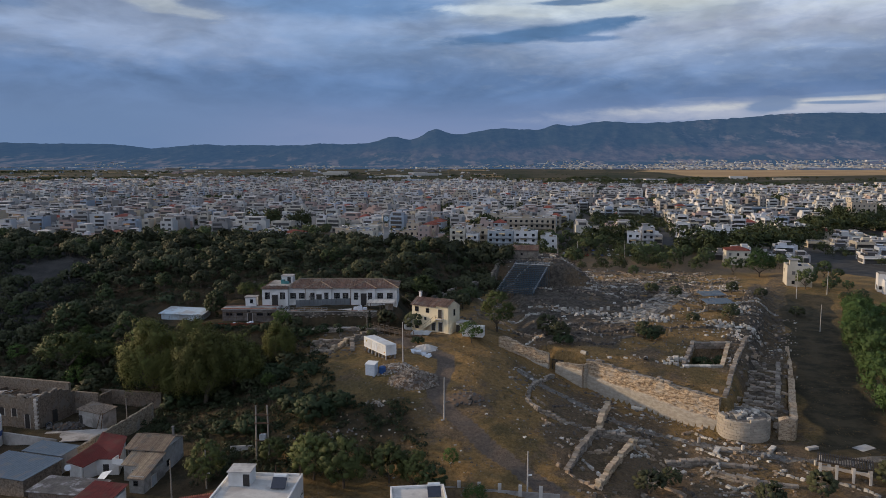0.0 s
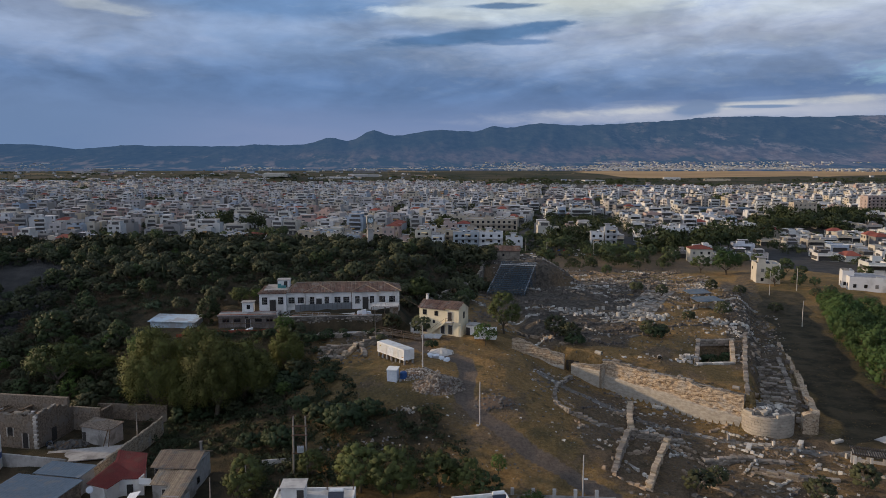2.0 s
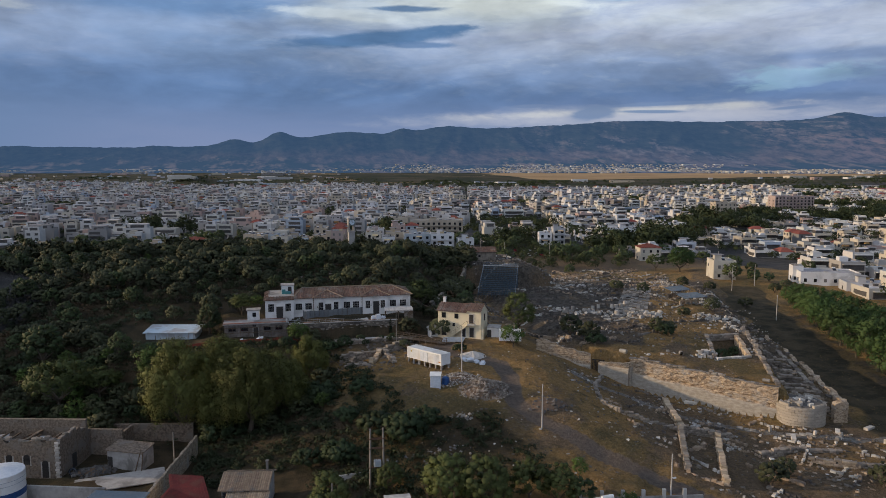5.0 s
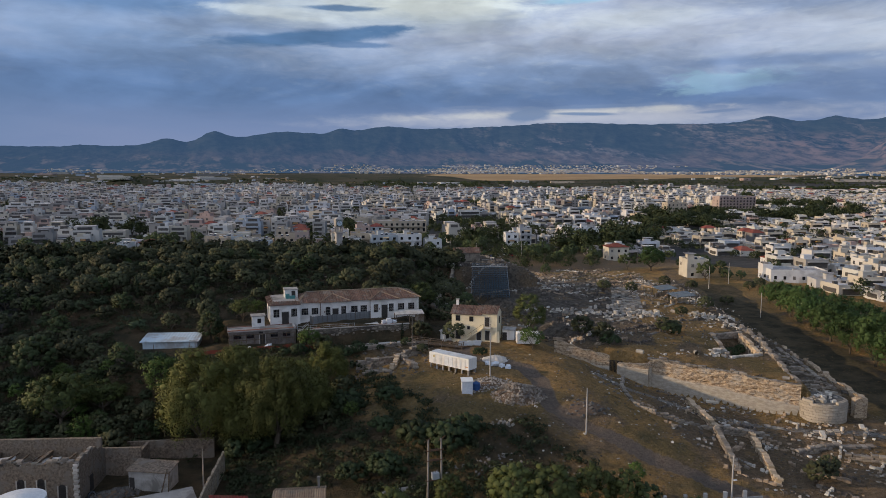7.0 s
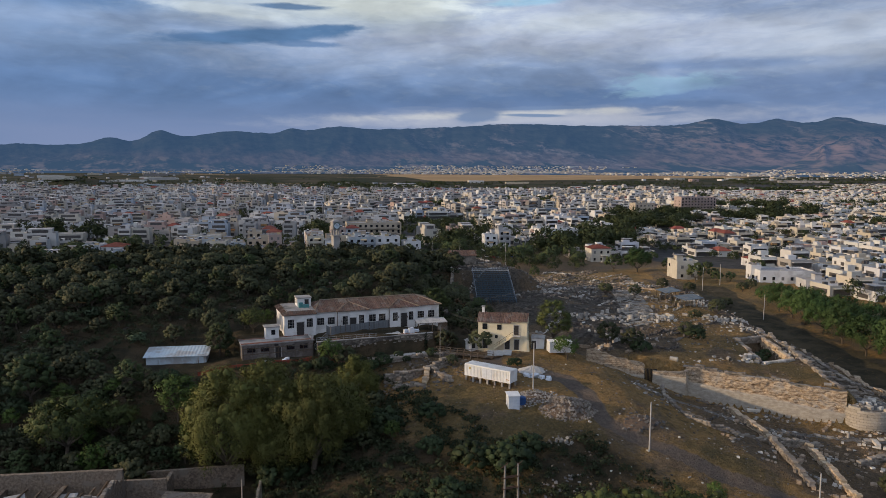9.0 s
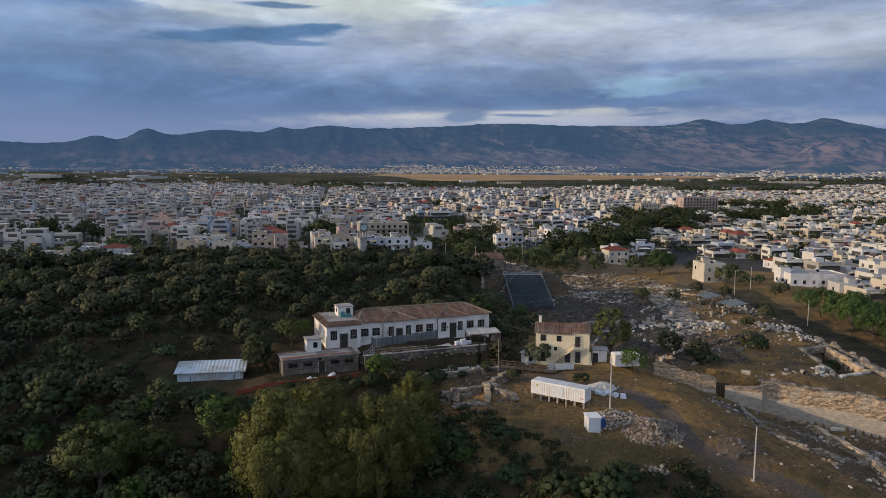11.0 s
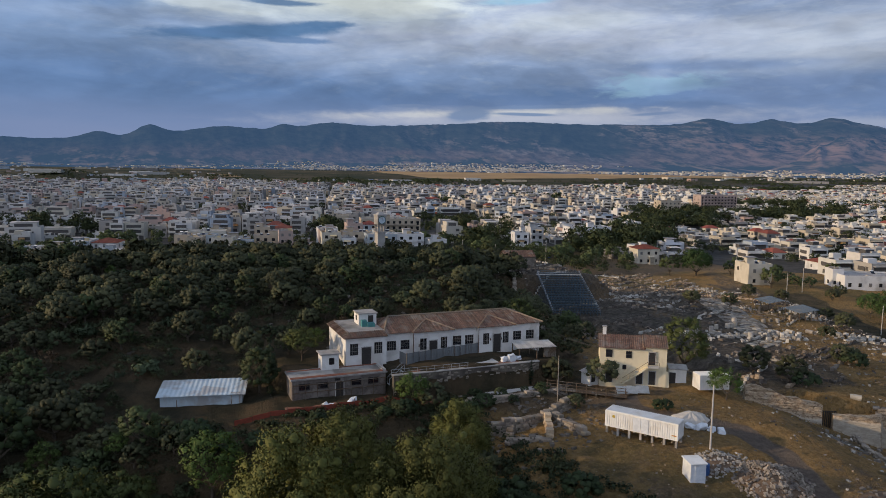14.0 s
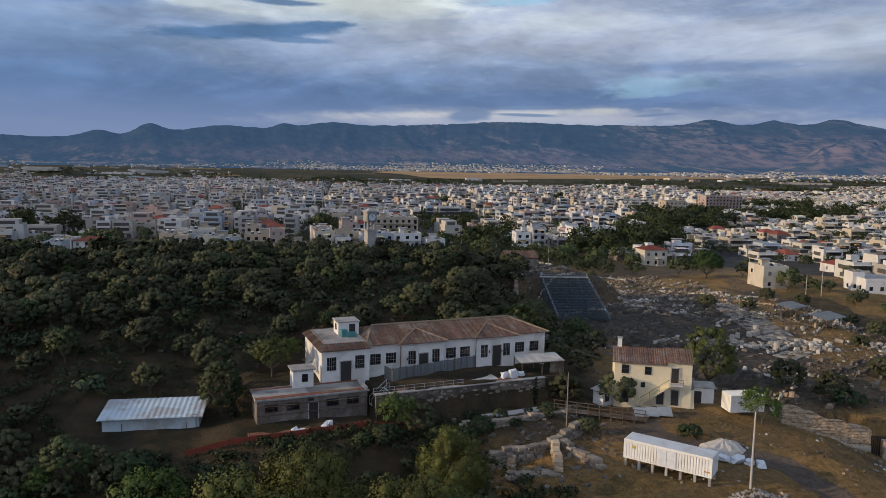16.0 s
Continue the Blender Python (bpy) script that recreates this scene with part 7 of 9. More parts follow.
tiled(tr, [(-3.3, -0.1, 4.4), (3.6, -0.1, 4.4), (3.6, 3.4, 5.6), (-3.3, 3.4, 5.6)], 0.3)
tiled(tr, [(3.6, 6.5, 4.5), (-3.3, 6.5, 4.5), (-3.3, 3.4, 5.6), (3.6, 3.4, 5.6)], 0.3)
part("upper_roof", tr, M_TILE_PALE, th)
part("gable", Shape().add([(3.2, 0.2, 4.4), (3.2, 6.2, 4.5), (3.2, 3.4, 5.5), (3.0, 0.2, 4.4), (3.0, 6.2, 4.5), (3.0, 3.4, 5.5)], [(0, 1, 2), (5, 4, 3)]), M_PLASTER, th)
tr = Shape()
tiled(tr, [(-2.1, -2.8, 3.0), (1.4, -2.8, 3.0), (1.4, 0.2, 4.1), (-2.1, 0.2, 4.1)], 0.3)
part("lower_roof", tr, M_TILE_PALE, th)
tr = Shape()
tiled(tr, [(1.0, -6.0, 2.5), (3.8, -6.0, 2.5), (3.8, 0.2, 4.2), (1.0, 0.2, 4.2)], 0.3)
part("wing_roof", tr, M_TILE_PALE, th)
part("chimney", Shape().box(2.6, 4.4, 4.8, 0.3, 0.3, 1.9).box(2.6, 4.4, 6.7, 0.45, 0.45, 0.12), M_CONCRETE, th)
bl_ = part("balcony", Shape().box(-3.4, -0.9, 2.3, 1.8, 1.6, 0.18), M_PALECONC, th)
part("balcony_wall", Shape().box(-3.4, -1.65, 2.48, 1.8, 0.1, 0.9).box(-4.25, -0.9, 2.48, 0.1, 1.5, 0.9), M_PLASTER, bl_)
window(th, -2.0, 0.17, 3.2, 1.3, 0.9, bars=0)
window(th, 0.6, 0.17, 3.7, 0.7, 0.5, bars=0)
door(th, 0.2, -2.43, 0.0, 1.2, 2.2)
window(th, 2.2, -5.62, 1.2, 0.7, 0.8, bars=0)
window(th, 3.23, 1.6, 1.4, 0.8, 1.0, bars=0, rz=90)
door(th, 3.53, -3.0, 0.0, 1.3, 1.9, mat=M_GALV, rz=90)
part("umbrella", Shape().add([(-4.6, -5.0, 1.6), (-2.6, -4.2, 2.7), (-3.2, -5.6, 1.7), (-4.4, -4.0, 2.2)], [(0, 2, 1, 3), (3, 1, 2, 0)]), M_WHITEPLASTIC, th, "pale folded sunshade")


def flat_house(name, m, w, d, h, label):
    t = thing(name, m, label, "house")
    part("wall", Shape().box(0, 0, -1.0, w, d, h + 1.0), M_PLASTER, t)
    p = Shape()
    for dx, dy, sx_, sy_ in ((0, -d / 2 + 0.12, w, 0.24), (0, d / 2 - 0.12, w, 0.24), (-w / 2 + 0.12, 0, 0.24, d - 0.48), (w / 2 - 0.12, 0, 0.24, d - 0.48)):
        p.box(dx, dy, h, sx_, sy_, 0.4)
    part("parapet", p, M_PLASTER, t)
    part("roof", Shape().box(0, 0, h, w - 0.5, d - 0.5, 0.1), M_PALECONC, t)
    return t


wh = flat_house("white_flat_house", pose(-25.3, 93.2, 1.4, 0, 0, -3), 10.5, 8.5, 4.6, "white house with flat roof and solar heater")
sb = part("stair_head", Shape().box(-2.6, 1.6, 4.7, 3.0, 2.6, 2.0), M_PLASTER, wh)
part("stair_roof", Shape().box(-2.6, 1.6, 6.7, 3.3, 2.9, 0.12), M_PALECONC, sb)
part("stair_door", Shape().box(-1.6, 0.28, 4.75, 0.9, 0.06, 1.7), M_DARKWOOD, sb)
so = part("solar_heater", Shape().slab([(2.0, -0.6, 5.0), (4.0, -0.6, 5.0), (4.0, 0.7, 6.0), (2.0, 0.7, 6.0)], 0.08), M_SOLAR, wh)
part("water_cylinder", Shape().tube((2.1, 0.95, 6.1), (3.9, 0.95, 6.1), 0.28, n=12), M_WHITEMETAL, so)
part("heater_legs", Shape().bar((2.1, 0.9, 4.7), (2.1, 0.9, 6.0), 0.05).bar((3.9, 0.9, 4.7), (3.9, 0.9, 6.0), 0.05), M_GALV, so)
for x in (-4.9, -2.0, 1.4, 4.9):
    part("rebar_post", Shape().box(x, 4.0, 4.7, 0.12, 0.12, 1.5), M_RUST, wh)
for x in (-3, 2):
    window(wh, x, -4.27, 1.4, 1.2, 1.2, bars=0)
w2 = flat_house("white_flat_house", pose(-3.2, 90.4, 1.6, 0, 0, 6), 7.4, 7.0, 4.2, "white roof with solar heater beside the fence")
so = part("solar_heater", Shape().slab([(1.2, -0.2, 4.6), (3.0, -0.2, 4.6), (3.0, 1.0, 5.5), (1.2, 1.0, 5.5)], 0.08), M_SOLAR, w2)
part("water_cylinder", Shape().tube((1.3, 1.3, 5.6), (2.9, 1.3, 5.6), 0.28, n=12), M_WHITEMETAL, so)
orr = thing("orange_roof_annex", pose(-33.2, 92.6, 1.2, 0, 0, 20), "small annex with orange clay tile roof", "house")
part("wall", Shape().box(0, 0, -0.8, 4.6, 4.2, 3.9), M_PLASTER, orr)
ot = Shape()
tiled(ot, [(-2.6, -2.4, 3.1), (2.6, -2.4, 3.1), (2.6, 0, 3.9), (-2.6, 0, 3.9)], 0.3)
tiled(ot, [(2.6, 2.4, 3.1), (-2.6, 2.4, 3.1), (-2.6, 0, 3.9), (2.6, 0, 3.9)], 0.3)
part("roof", ot, M_TILE_RED, orr)
lw_ = thing("concrete_boundary", pose(-35.0, 113.4, 2.6, 0, 0, 6), "low pale concrete boundary wall", "wall")
part("wall", Shape().box(5.0, 0, -0.8, 10.0, 0.25, 2.0), M_PALECONC, lw_, soft=0.02)
part("sign_plate", Shape().box(5.6, -0.14, 0.5, 0.5, 0.03, 0.45), M_TARP, lw_)
fe = thing("post_fence", pose(-1.0, 101.6, 1.6, 0, 0, -9), "pale concrete fence with square posts", "fence")
for i in range(6):
    part("post", Shape().box(0.4 + i * 3.0, 0, -0.4, 0.5, 0.4, 2.3), M_PALECONC, fe, soft=0.03)
    part("panel", Shape().box(1.9 + i * 3.0, 0, -0.4, 2.5, 0.2, 1.3), M_CONCRETE, fe)
tk = thing("storage_tank", pose(-81.6, 122.0, 0.4), "white round storage tank with blue band", "tank")
part("shell", Shape().tube((0, 0, -0.3), (0, 0, 5.0), 3.2, n=32), M_WHITEMETAL, tk)
part("lid", Shape().tube((0, 0, 5.0), (0, 0, 5.5), 3.2, 0.4, n=32), M_WHITEPLASTIC, tk)
part("painted_band", Shape().tube((0, 0, 1.6), (0, 0, 2.5), 3.22, n=32, caps=False), M_TARP, tk, "painted blue band")
part("tank_rail", Shape().tube((0, 0, 4.2), (0, 0, 4.26), 3.27, n=32, caps=False).tube((0, 0, 3.6), (0, 0, 3.66), 3.27, n=32, caps=False), M_GALV, tk)

# ---------------------------------------------------------------- trees and scrub
LEAF_N = {}
import itertools
GOLD = (1 + 5 ** 0.5) / 2
ICO = np.array([(a * i, b * GOLD * j, 0) for a, b in ((1, 1),) for i in (-1, 1) for j in (-1, 1)] + [(0, i, GOLD * j) for i in (-1, 1) for j in (-1, 1)] + [(GOLD * j, 0, i) for i in (-1, 1) for j in (-1, 1)], float)
ICO /= np.linalg.norm(ICO[0])
ICO_F = np.array([f for f in itertools.combinations(range(12), 3) if all(np.linalg.norm(ICO[a] - ICO[b]) < 1.1 for a, b in itertools.combinations(f, 2))])
ICO_F = np.array([f if np.dot(np.cross(ICO[f[1]] - ICO[f[0]], ICO[f[2]] - ICO[f[0]]), ICO[f[0]]) > 0 else f[::-1] for f in ICO_F])


def leaf_mesh(name, mat, n_clump, n_leaf, size, dims, seed, base=0.0, droop=0.0, kind="round", upward=0.25, lobe=(0.26, 0.42), core=0.0):
    """A crown: clumps of small leaves round an uneven outline. dims: half widths and height."""
    g = np.random.RandomState(seed)
    rx, ry, h = dims
    P, Nn, Q, lobes = [], [], [], []
    for i in range(n_clump):
        while True:
            d = g.normal(size=3)
            d /= np.linalg.norm(d)
            if d[2] > -0.55:
                break
        rr = g.uniform(0.66, 0.97) if core else g.uniform(0.45, 0.92)
        if kind == "cone":
            t = g.uniform(0, 1) ** 1.2
            a = g.uniform(0, 6.283)
            w = (1 - t) * 0.85 + 0.06
            c = np.array([rx * w * math.cos(a) * g.uniform(0.3, 1), ry * w * math.sin(a) * g.uniform(0.3, 1), base + h * t])
            rc = 0.34 * rx * (1.1 - 0.7 * t)
        elif kind == "column":
            t = g.uniform(0, 1)
            a = g.uniform(0, 6.283)
            w = math.sin(math.pi * min(1, (t * 0.86 + 0.1))) ** 0.6
            c = np.array([rx * w * 0.6 * math.cos(a), ry * w * 0.6 * math.sin(a), base + h * t * 0.97])
            rc = 0.42 * rx * w + 0.08
        else:
            c = np.array([rx * rr * d[0], ry * rr * d[1], base + h * 0.5 + h * 0.47 * rr * d[2]])
            rc = g.uniform(*lobe) * min(rx, ry)
        lobes.append((c, rc))
        m = max(8, int(n_leaf * g.uniform(0.6, 1.4)))
        q = g.normal(size=(m, 3))
        q /= np.linalg.norm(q, axis=1)[:, None]
        k = g.uniform(0.8 if core else 0.55, 1.12 if core else 1.05, size=(m, 1))
        p = c + q * k * rc * np.array([1, 1, 0.85])
        if droop:
            low_ = g.uniform(0, 1, size=m) < 0.45
            p[low_, 2] -= g.uniform(0, droop, size=low_.sum())
        P.append(p)
        Q.append(q)
        Nn.append(q + np.array([0, 0, upward]) + g.normal(scale=0.55, size=(m, 3)))
    P, Nn, Q = np.concatenate(P), np.concatenate(Nn), np.concatenate(Q)
    Nn /= np.linalg.norm(Nn, axis=1)[:, None]
    mid = np.array([0, 0, base + h * 0.42])
    out = (P - mid) / np.array([rx, ry, h * 0.55])
    out /= np.linalg.norm(out, axis=1)[:, None] + 1e-6
    flip = np.sum(Nn * out, axis=1) < 0
    Nn[flip] *= -1
    t1 = np.cross(Nn, g.normal(size=Nn.shape))
    t1 /= np.linalg.norm(t1, axis=1)[:, None]
    t2 = np.cross(Nn, t1)
    s = (size * g.uniform(0.6, 1.35, size=len(P)))[:, None]
    asp = 0.62
    V = np.stack([P - t1 * s, P - t2 * s * asp, P + t1 * s, P + t2 * s * asp], 1).reshape(-1, 3)
    V[:, 2] = np.maximum(V[:, 2], 0.05)
    n = len(P)
    soft_n = 0.55 * out + 0.45 * Q + (0.55 if core else 0.35) * Nn + np.array([0, 0, 0.1])
    soft_n /= np.linalg.norm(soft_n, axis=1)[:, None]
    NV = np.repeat(soft_n, 4, 0)
    LI, starts = np.arange(4 * n), np.arange(0, 4 * n, 4)
    if core:
        # leafy bodies of the lobes: knocked-about icosahedra
        cv, cn, cl = [], [], []
        for c, rc in lobes:
            q = ICO * g.uniform(0.8, 1.12, size=(12, 1))
            cl.append(ICO_F.ravel() + 4 * n + 12 * len(cv))
            cv.append(c + q * rc * core * np.array([1, 1, 0.85]))
            way = (c - mid) / np.array([rx, ry, h * 0.55])
            cn.append(0.62 * ICO + 0.6 * way / (np.linalg.norm(way) + 1e-6))
        V, NV = np.concatenate([V] + cv), np.concatenate([NV] + cn)
        V[:, 2] = np.maximum(V[:, 2], 0.05)
        tri = np.concatenate(cl)
        starts = np.concatenate([starts, 4 * n + np.arange(0, len(tri), 3)])
        LI = np.concatenate([LI, tri])
    me = bpy.data.meshes.new(name)
    me.vertices.add(len(V))
    me.vertices.foreach_set("co", V.astype(np.float32).ravel())
    me.loops.add(len(LI))
    me.loops.foreach_set("vertex_index", LI.astype(np.int32))
    me.polygons.add(len(starts))
    me.polygons.foreach_set("loop_start", starts.astype(np.int32))
    me.update()
    LEAF_N[me.name] = NV
    me.normals_split_custom_set_from_vertices(LEAF_N[me.name].tolist())
    me.materials.append(mat)
    return me


def trunk_mesh(h, r, limbs, spread, seed):
    """Tapered trunk that forks into limbs."""
    g = random.Random(seed)
    s = Shape()
    bend = (g.uniform(-0.2, 0.2) * h * 0.5, g.uniform(-0.2, 0.2) * h * 0.5, h * 0.5)
    s.tube((0, 0, -0.5), bend, r, r * 0.75, 7)
    for i in range(limbs):
        a = 6.283 * i / limbs + g.uniform(-0.4, 0.4)
        tip = (bend[0] + spread * math.cos(a), bend[1] + spread * math.sin(a), h * g.uniform(0.95, 1.35))
        s.tube(bend, tip, r * 0.55, r * 0.16, 5)
    return s.mesh("trunk", M_BARK)


TREES = {}


def tree_kind(key, name, label, mat, dims, n_clump, n_leaf, size, trunk, variants=3, base=None, droop=0.0, kind="round", cat="tree", seed=0, lobe=(0.14, 0.27), core=0.7):
    made = []
    for v in range(variants):
        g = random.Random(seed * 31 + v)
        d = (dims[0] * g.uniform(0.85, 1.15), dims[1] * g.uniform(0.85, 1.15), dims[2] * g.uniform(0.9, 1.1))
        th, tr, limbs = trunk
        made.append((leaf_mesh("crown", mat, n_clump, n_leaf, size, d, seed * 100 + v, th * 0.72 if base is None else base, droop, kind, lobe=lobe, core=core), trunk_mesh(th, tr, limbs, d[0] * 0.5, seed * 7 + v)))
    TREES[key] = (name, label, cat, made)


tree_kind("olive", "olive_tree", "grey-green olive tree with rounded crown", L_OLIVE, (2.5, 2.5, 3.7), 84, 15, 0.085, (1.4, 0.24, 4), 6, base=0.5, seed=1)
tree_kind("olive_big", "wild_olive_tree", "tall dark grey-green wild olive", L_OLIVE, (3.0, 2.9, 4.9), 96, 16, 0.09, (1.5, 0.28, 5), 4, base=0.35, seed=2)
tree_kind("pine", "pine_tree", "dark green pine with layered crown", L_PINE, (2.9, 2.9, 6.4), 100, 22, 0.1, (2.6, 0.26, 5), 4, base=0.3, seed=3, core=0.65)
tree_kind("pine_round", "umbrella_pine", "broad yellow-green pine with rounded crown", L_YPINE, (4.4, 4.2, 6.0), 110, 60, 0.11, (3.6, 0.3, 6), 3, seed=4, lobe=(0.12, 0.24), core=0.5)
tree_kind("pine_tall", "tall_pine", "tall yellow-green pine with irregular crown", L_YPINE, (3.7, 3.6, 10.0), 120, 56, 0.11, (4.0, 0.3, 6), 2, base=0.9, seed=14, lobe=(0.12, 0.24), core=0.5)
tree_kind("pine_young", "young_pine", "bushy young pine with pointed top", L_YPINE, (3.0, 2.9, 6.4), 110, 36, 0.1, (2.0, 0.2, 4), 3, base=0.3, seed=24, core=0.65)
tree_kind("cypress", "cypress_tree", "narrow dark green cypress tree", L_CYPRESS, (0.95, 0.95, 8.5), 30, 40, 0.13, (1.2, 0.16, 2), 3, base=0.6, kind="column", seed=5)
tree_kind("pepper", "pepper_tree", "large pepper tree with drooping yellow-green foliage", L_PEPPER, (6.0, 5.8, 12.5), 150, 250, 0.1, (4.4, 0.5, 7), 3, base=0.7, droop=1.7, seed=6, lobe=(0.10, 0.22), core=0.4)
tree_kind("street", "street_tree", "dense bright green street tree", L_GREEN, (5.6, 5.4, 9.4), 110, 90, 0.13, (3.0, 0.3, 6), 4, base=1.0, droop=0.9, seed=7, lobe=(0.12, 0.25), core=0.45)
tree_kind("city", "town_tree", "dark green broad town tree", L_TOWN, (4.0, 4.0, 7.0), 60, 16, 0.2, (3.0, 0.28, 5), 4, base=1.6, seed=8)
tree_kind("fresh", "young_tree", "bright fresh green young tree", L_BRIGHT, (1.9, 1.9, 3.6), 60, 40, 0.08, (1.4, 0.12, 4), 3, base=0.6, seed=9, core=0.45)
tree_kind("dry", "dry_tree", "brown dead-leaved shrubby tree", L_DRY, (2.0, 2.0, 3.0), 20, 44, 0.12, (1.2, 0.12, 4), 2, base=0.4, seed=10, core=0.0)
BUSH = [leaf_mesh("scrub_bush", L_SCRUB, 50, 14, 0.085, (1.6, 1.5, 1.9), 300 + v, 0.0, core=0.78, lobe=(0.14, 0.27)) for v in range(5)]
BUSH_DARK = [leaf_mesh("dark_bush", L_BUSH, 90, 26, 0.09, (2.6, 2.4, 3.0), 320 + v, 0.0, core=0.75, lobe=(0.12, 0.24)) for v in range(3)]
CACTUS = [leaf_mesh("prickly_pear", L_CACTUS, 20, 22, 0.19, (1.8, 1.6, 1.5), 340 + v, 0.0) for v in range(3)]
placed = []


def tree(key, x, y, scale=1.0, tall=1.0, v=None, dz=-0.15, group=""):
    name, label, cat, made = TREES[key]
    i = rnd.randrange(len(made)) if v is None else v % len(made)
    t = thing(name, at(x, y, rnd.uniform(0, 360), dz), label, cat, group)
    t.scale = (scale, scale, scale * tall)
    part("trunk", made[i][1], None, t)
    part("crown", made[i][0], None, t)
    placed.append((x, y))
    return t


def bush(meshes, name, x, y, s, label, cat="bush", group="", tall=1.0):
    o = single(name, meshes[rnd.randrange(len(meshes))], None, at(x, y, rnd.uniform(0, 360), -0.1), label, cat, group)
    o.scale = (s, s, s * tall)
    placed.append((x, y))
    return o


# trees with a place of their own
for x, y, s, v in ((-59.5, 143.0, 1.12, 0), (-47.5, 138.5, 1.0, 1), (-43.0, 143.5, 0.85, 2), (-53.0, 149.0, 0.95, 1), (-36.2, 154.5, 0.62, 0), (-52.0, 141.5, 0.8, 2)):
    tree("pepper", x, y, s * 1.06, 1.18, v, group="pepper trees below the museum")
for x, y, s in ((83.5, 123, 1.2), (88.5, 137, 1.2), (94.5, 149, 1.15), (99.5, 161, 1.05), (104.5, 172, 1.1), (110, 183, 1.0), (115.5, 194, 1.0), (121, 204, 0.9), (126, 214, 0.85), (130, 223, 0.7), (94, 127, 1.15), (101, 142, 1.2), (108, 157, 1.1), (115, 172, 1.05), (122, 187, 1.0), (129, 203, 0.85), (78.5, 110, 0.75)):
    tree("street", x, y, s, 1.15, group="street trees along the site")
for x, y, k, s in ((-5.5, 196.5, "pine_round", 0.95), (-13.5, 168.4, "olive", 1.12), (-17.7, 169.6, "cypress", 0.42), (-6.6, 166.4, "olive_big", 0.95), (-16.2, 159.2, "olive", 0.6),
                    (6.2, 153.6, "fresh", 1.35), (-38.2, 167.4, "fresh", 1.35), (-35.5, 166.4, "olive", 0.9), (-56.5, 176.5, "cypress", 0.95), (-57.6, 179.0, "pine", 1.1), (-50.8, 182.5, "pine_round", 0.62), (-47.5, 188, "fresh", 0.95), (-52, 187, "olive", 0.9), (-6, 190, "cypress", 0.5), (-2.5, 182, "olive_big", 0.7), (-9.0, 189.0, "olive_big", 0.8),
                    (24.8, 166.4, "olive_big", 0.98), (26.6, 160.2, "olive_big", 0.9), (48.0, 168.0, "olive", 1.0), (51.5, 168.5, "olive", 0.8), (66.0, 186.0, "olive", 0.75), (78.0, 191.0, "olive_big", 0.85), (73, 222, "olive_big", 0.75), (68, 231, "olive_big", 0.8), (98, 240, "olive_big", 0.8), (105, 234, "olive", 0.9), (113, 225, "olive", 0.9),
                    (-19.5, 103.2, "pine_young", 1.2), (-14.8, 101.6, "pine_young", 1.28), (-8.0, 102.4, "pine_young", 1.0), (-4.0, 101.0, "pine_young", 0.9), (-26.9, 108.6, "pine_young", 0.7), (-1.5, 99.5, "pine", 0.7), (-35.8, 103.4, "pine_young", 1.05), (-82.4, 152.7, "pine_round", 1.25), (-89.2, 168.5, "pine", 1.3), (-76, 157, "pine_round", 0.8), (-66.2, 157.0, "fresh", 1.9), (-22, 96, "pine", 0.8), (4.5, 97.5, "fresh", 0.9), (1.2, 106.5, "fresh", 0.75),
                    (31.0, 102.5, "olive", 0.9), (34.8, 104.6, "olive_big", 0.62), (47, 98, "olive", 0.9), (55.5, 100, "olive_big", 0.8), (68, 103, "olive_big", 0.9), (137.5, 268.0, "city", 0.95), (136.5, 306.0, "street", 1.22), (127, 311, "city", 1.0), (81.6, 304.0, "city", 0.65), (150, 290, "city", 0.8), (159, 286, "city", 0.7), (150, 301, "city", 0.7), (161, 300, "city", 0.8), (120, 331, "city", 0.8), (126, 339, "city", 0.9), (112, 345, "city", 0.9), (104, 338, "city", 0.8), (96, 345, "city", 0.8), (157, 331, "city", 0.8), (167, 335, "city", 0.8), (172, 320, "city", 0.7), (131, 356, "city", 0.9), (160, 363, "city", 0.9), (120, 354, "city", 1.0), (183, 280, "city", 0.7), (150, 262, "city", 0.5), (146, 247, "olive_big", 0.8), (139, 244, "olive_big", 0.8), (143, 262, "city", 0.6), (150, 272, "city", 0.6)):
    tree(k, x, y, s)
for x, y, s in ((-27.3, 140.5, 1.0), (-22.5, 121.5, 1.5), (-26.5, 125.0, 1.3), (-18.5, 124.0, 1.1), (-31, 131, 0.9), (27, 157.5, 0.9), (49, 166, 1.0), (-5.5, 153.5, 0.6), (-33, 119, 1.2), (-38, 120, 1.0), (63, 158, 0.8), (57.5, 155.5, 0.9)):
    bush(BUSH_DARK, "dark_bush", x, y, s, "dark green rounded bush on the dry slope")

def free(x, y, d):
    return all((x - a) ** 2 + (y - b) ** 2 > d * d for a, b in placed)


tree("pine_tall", 13.2, 170.6, 1.0)

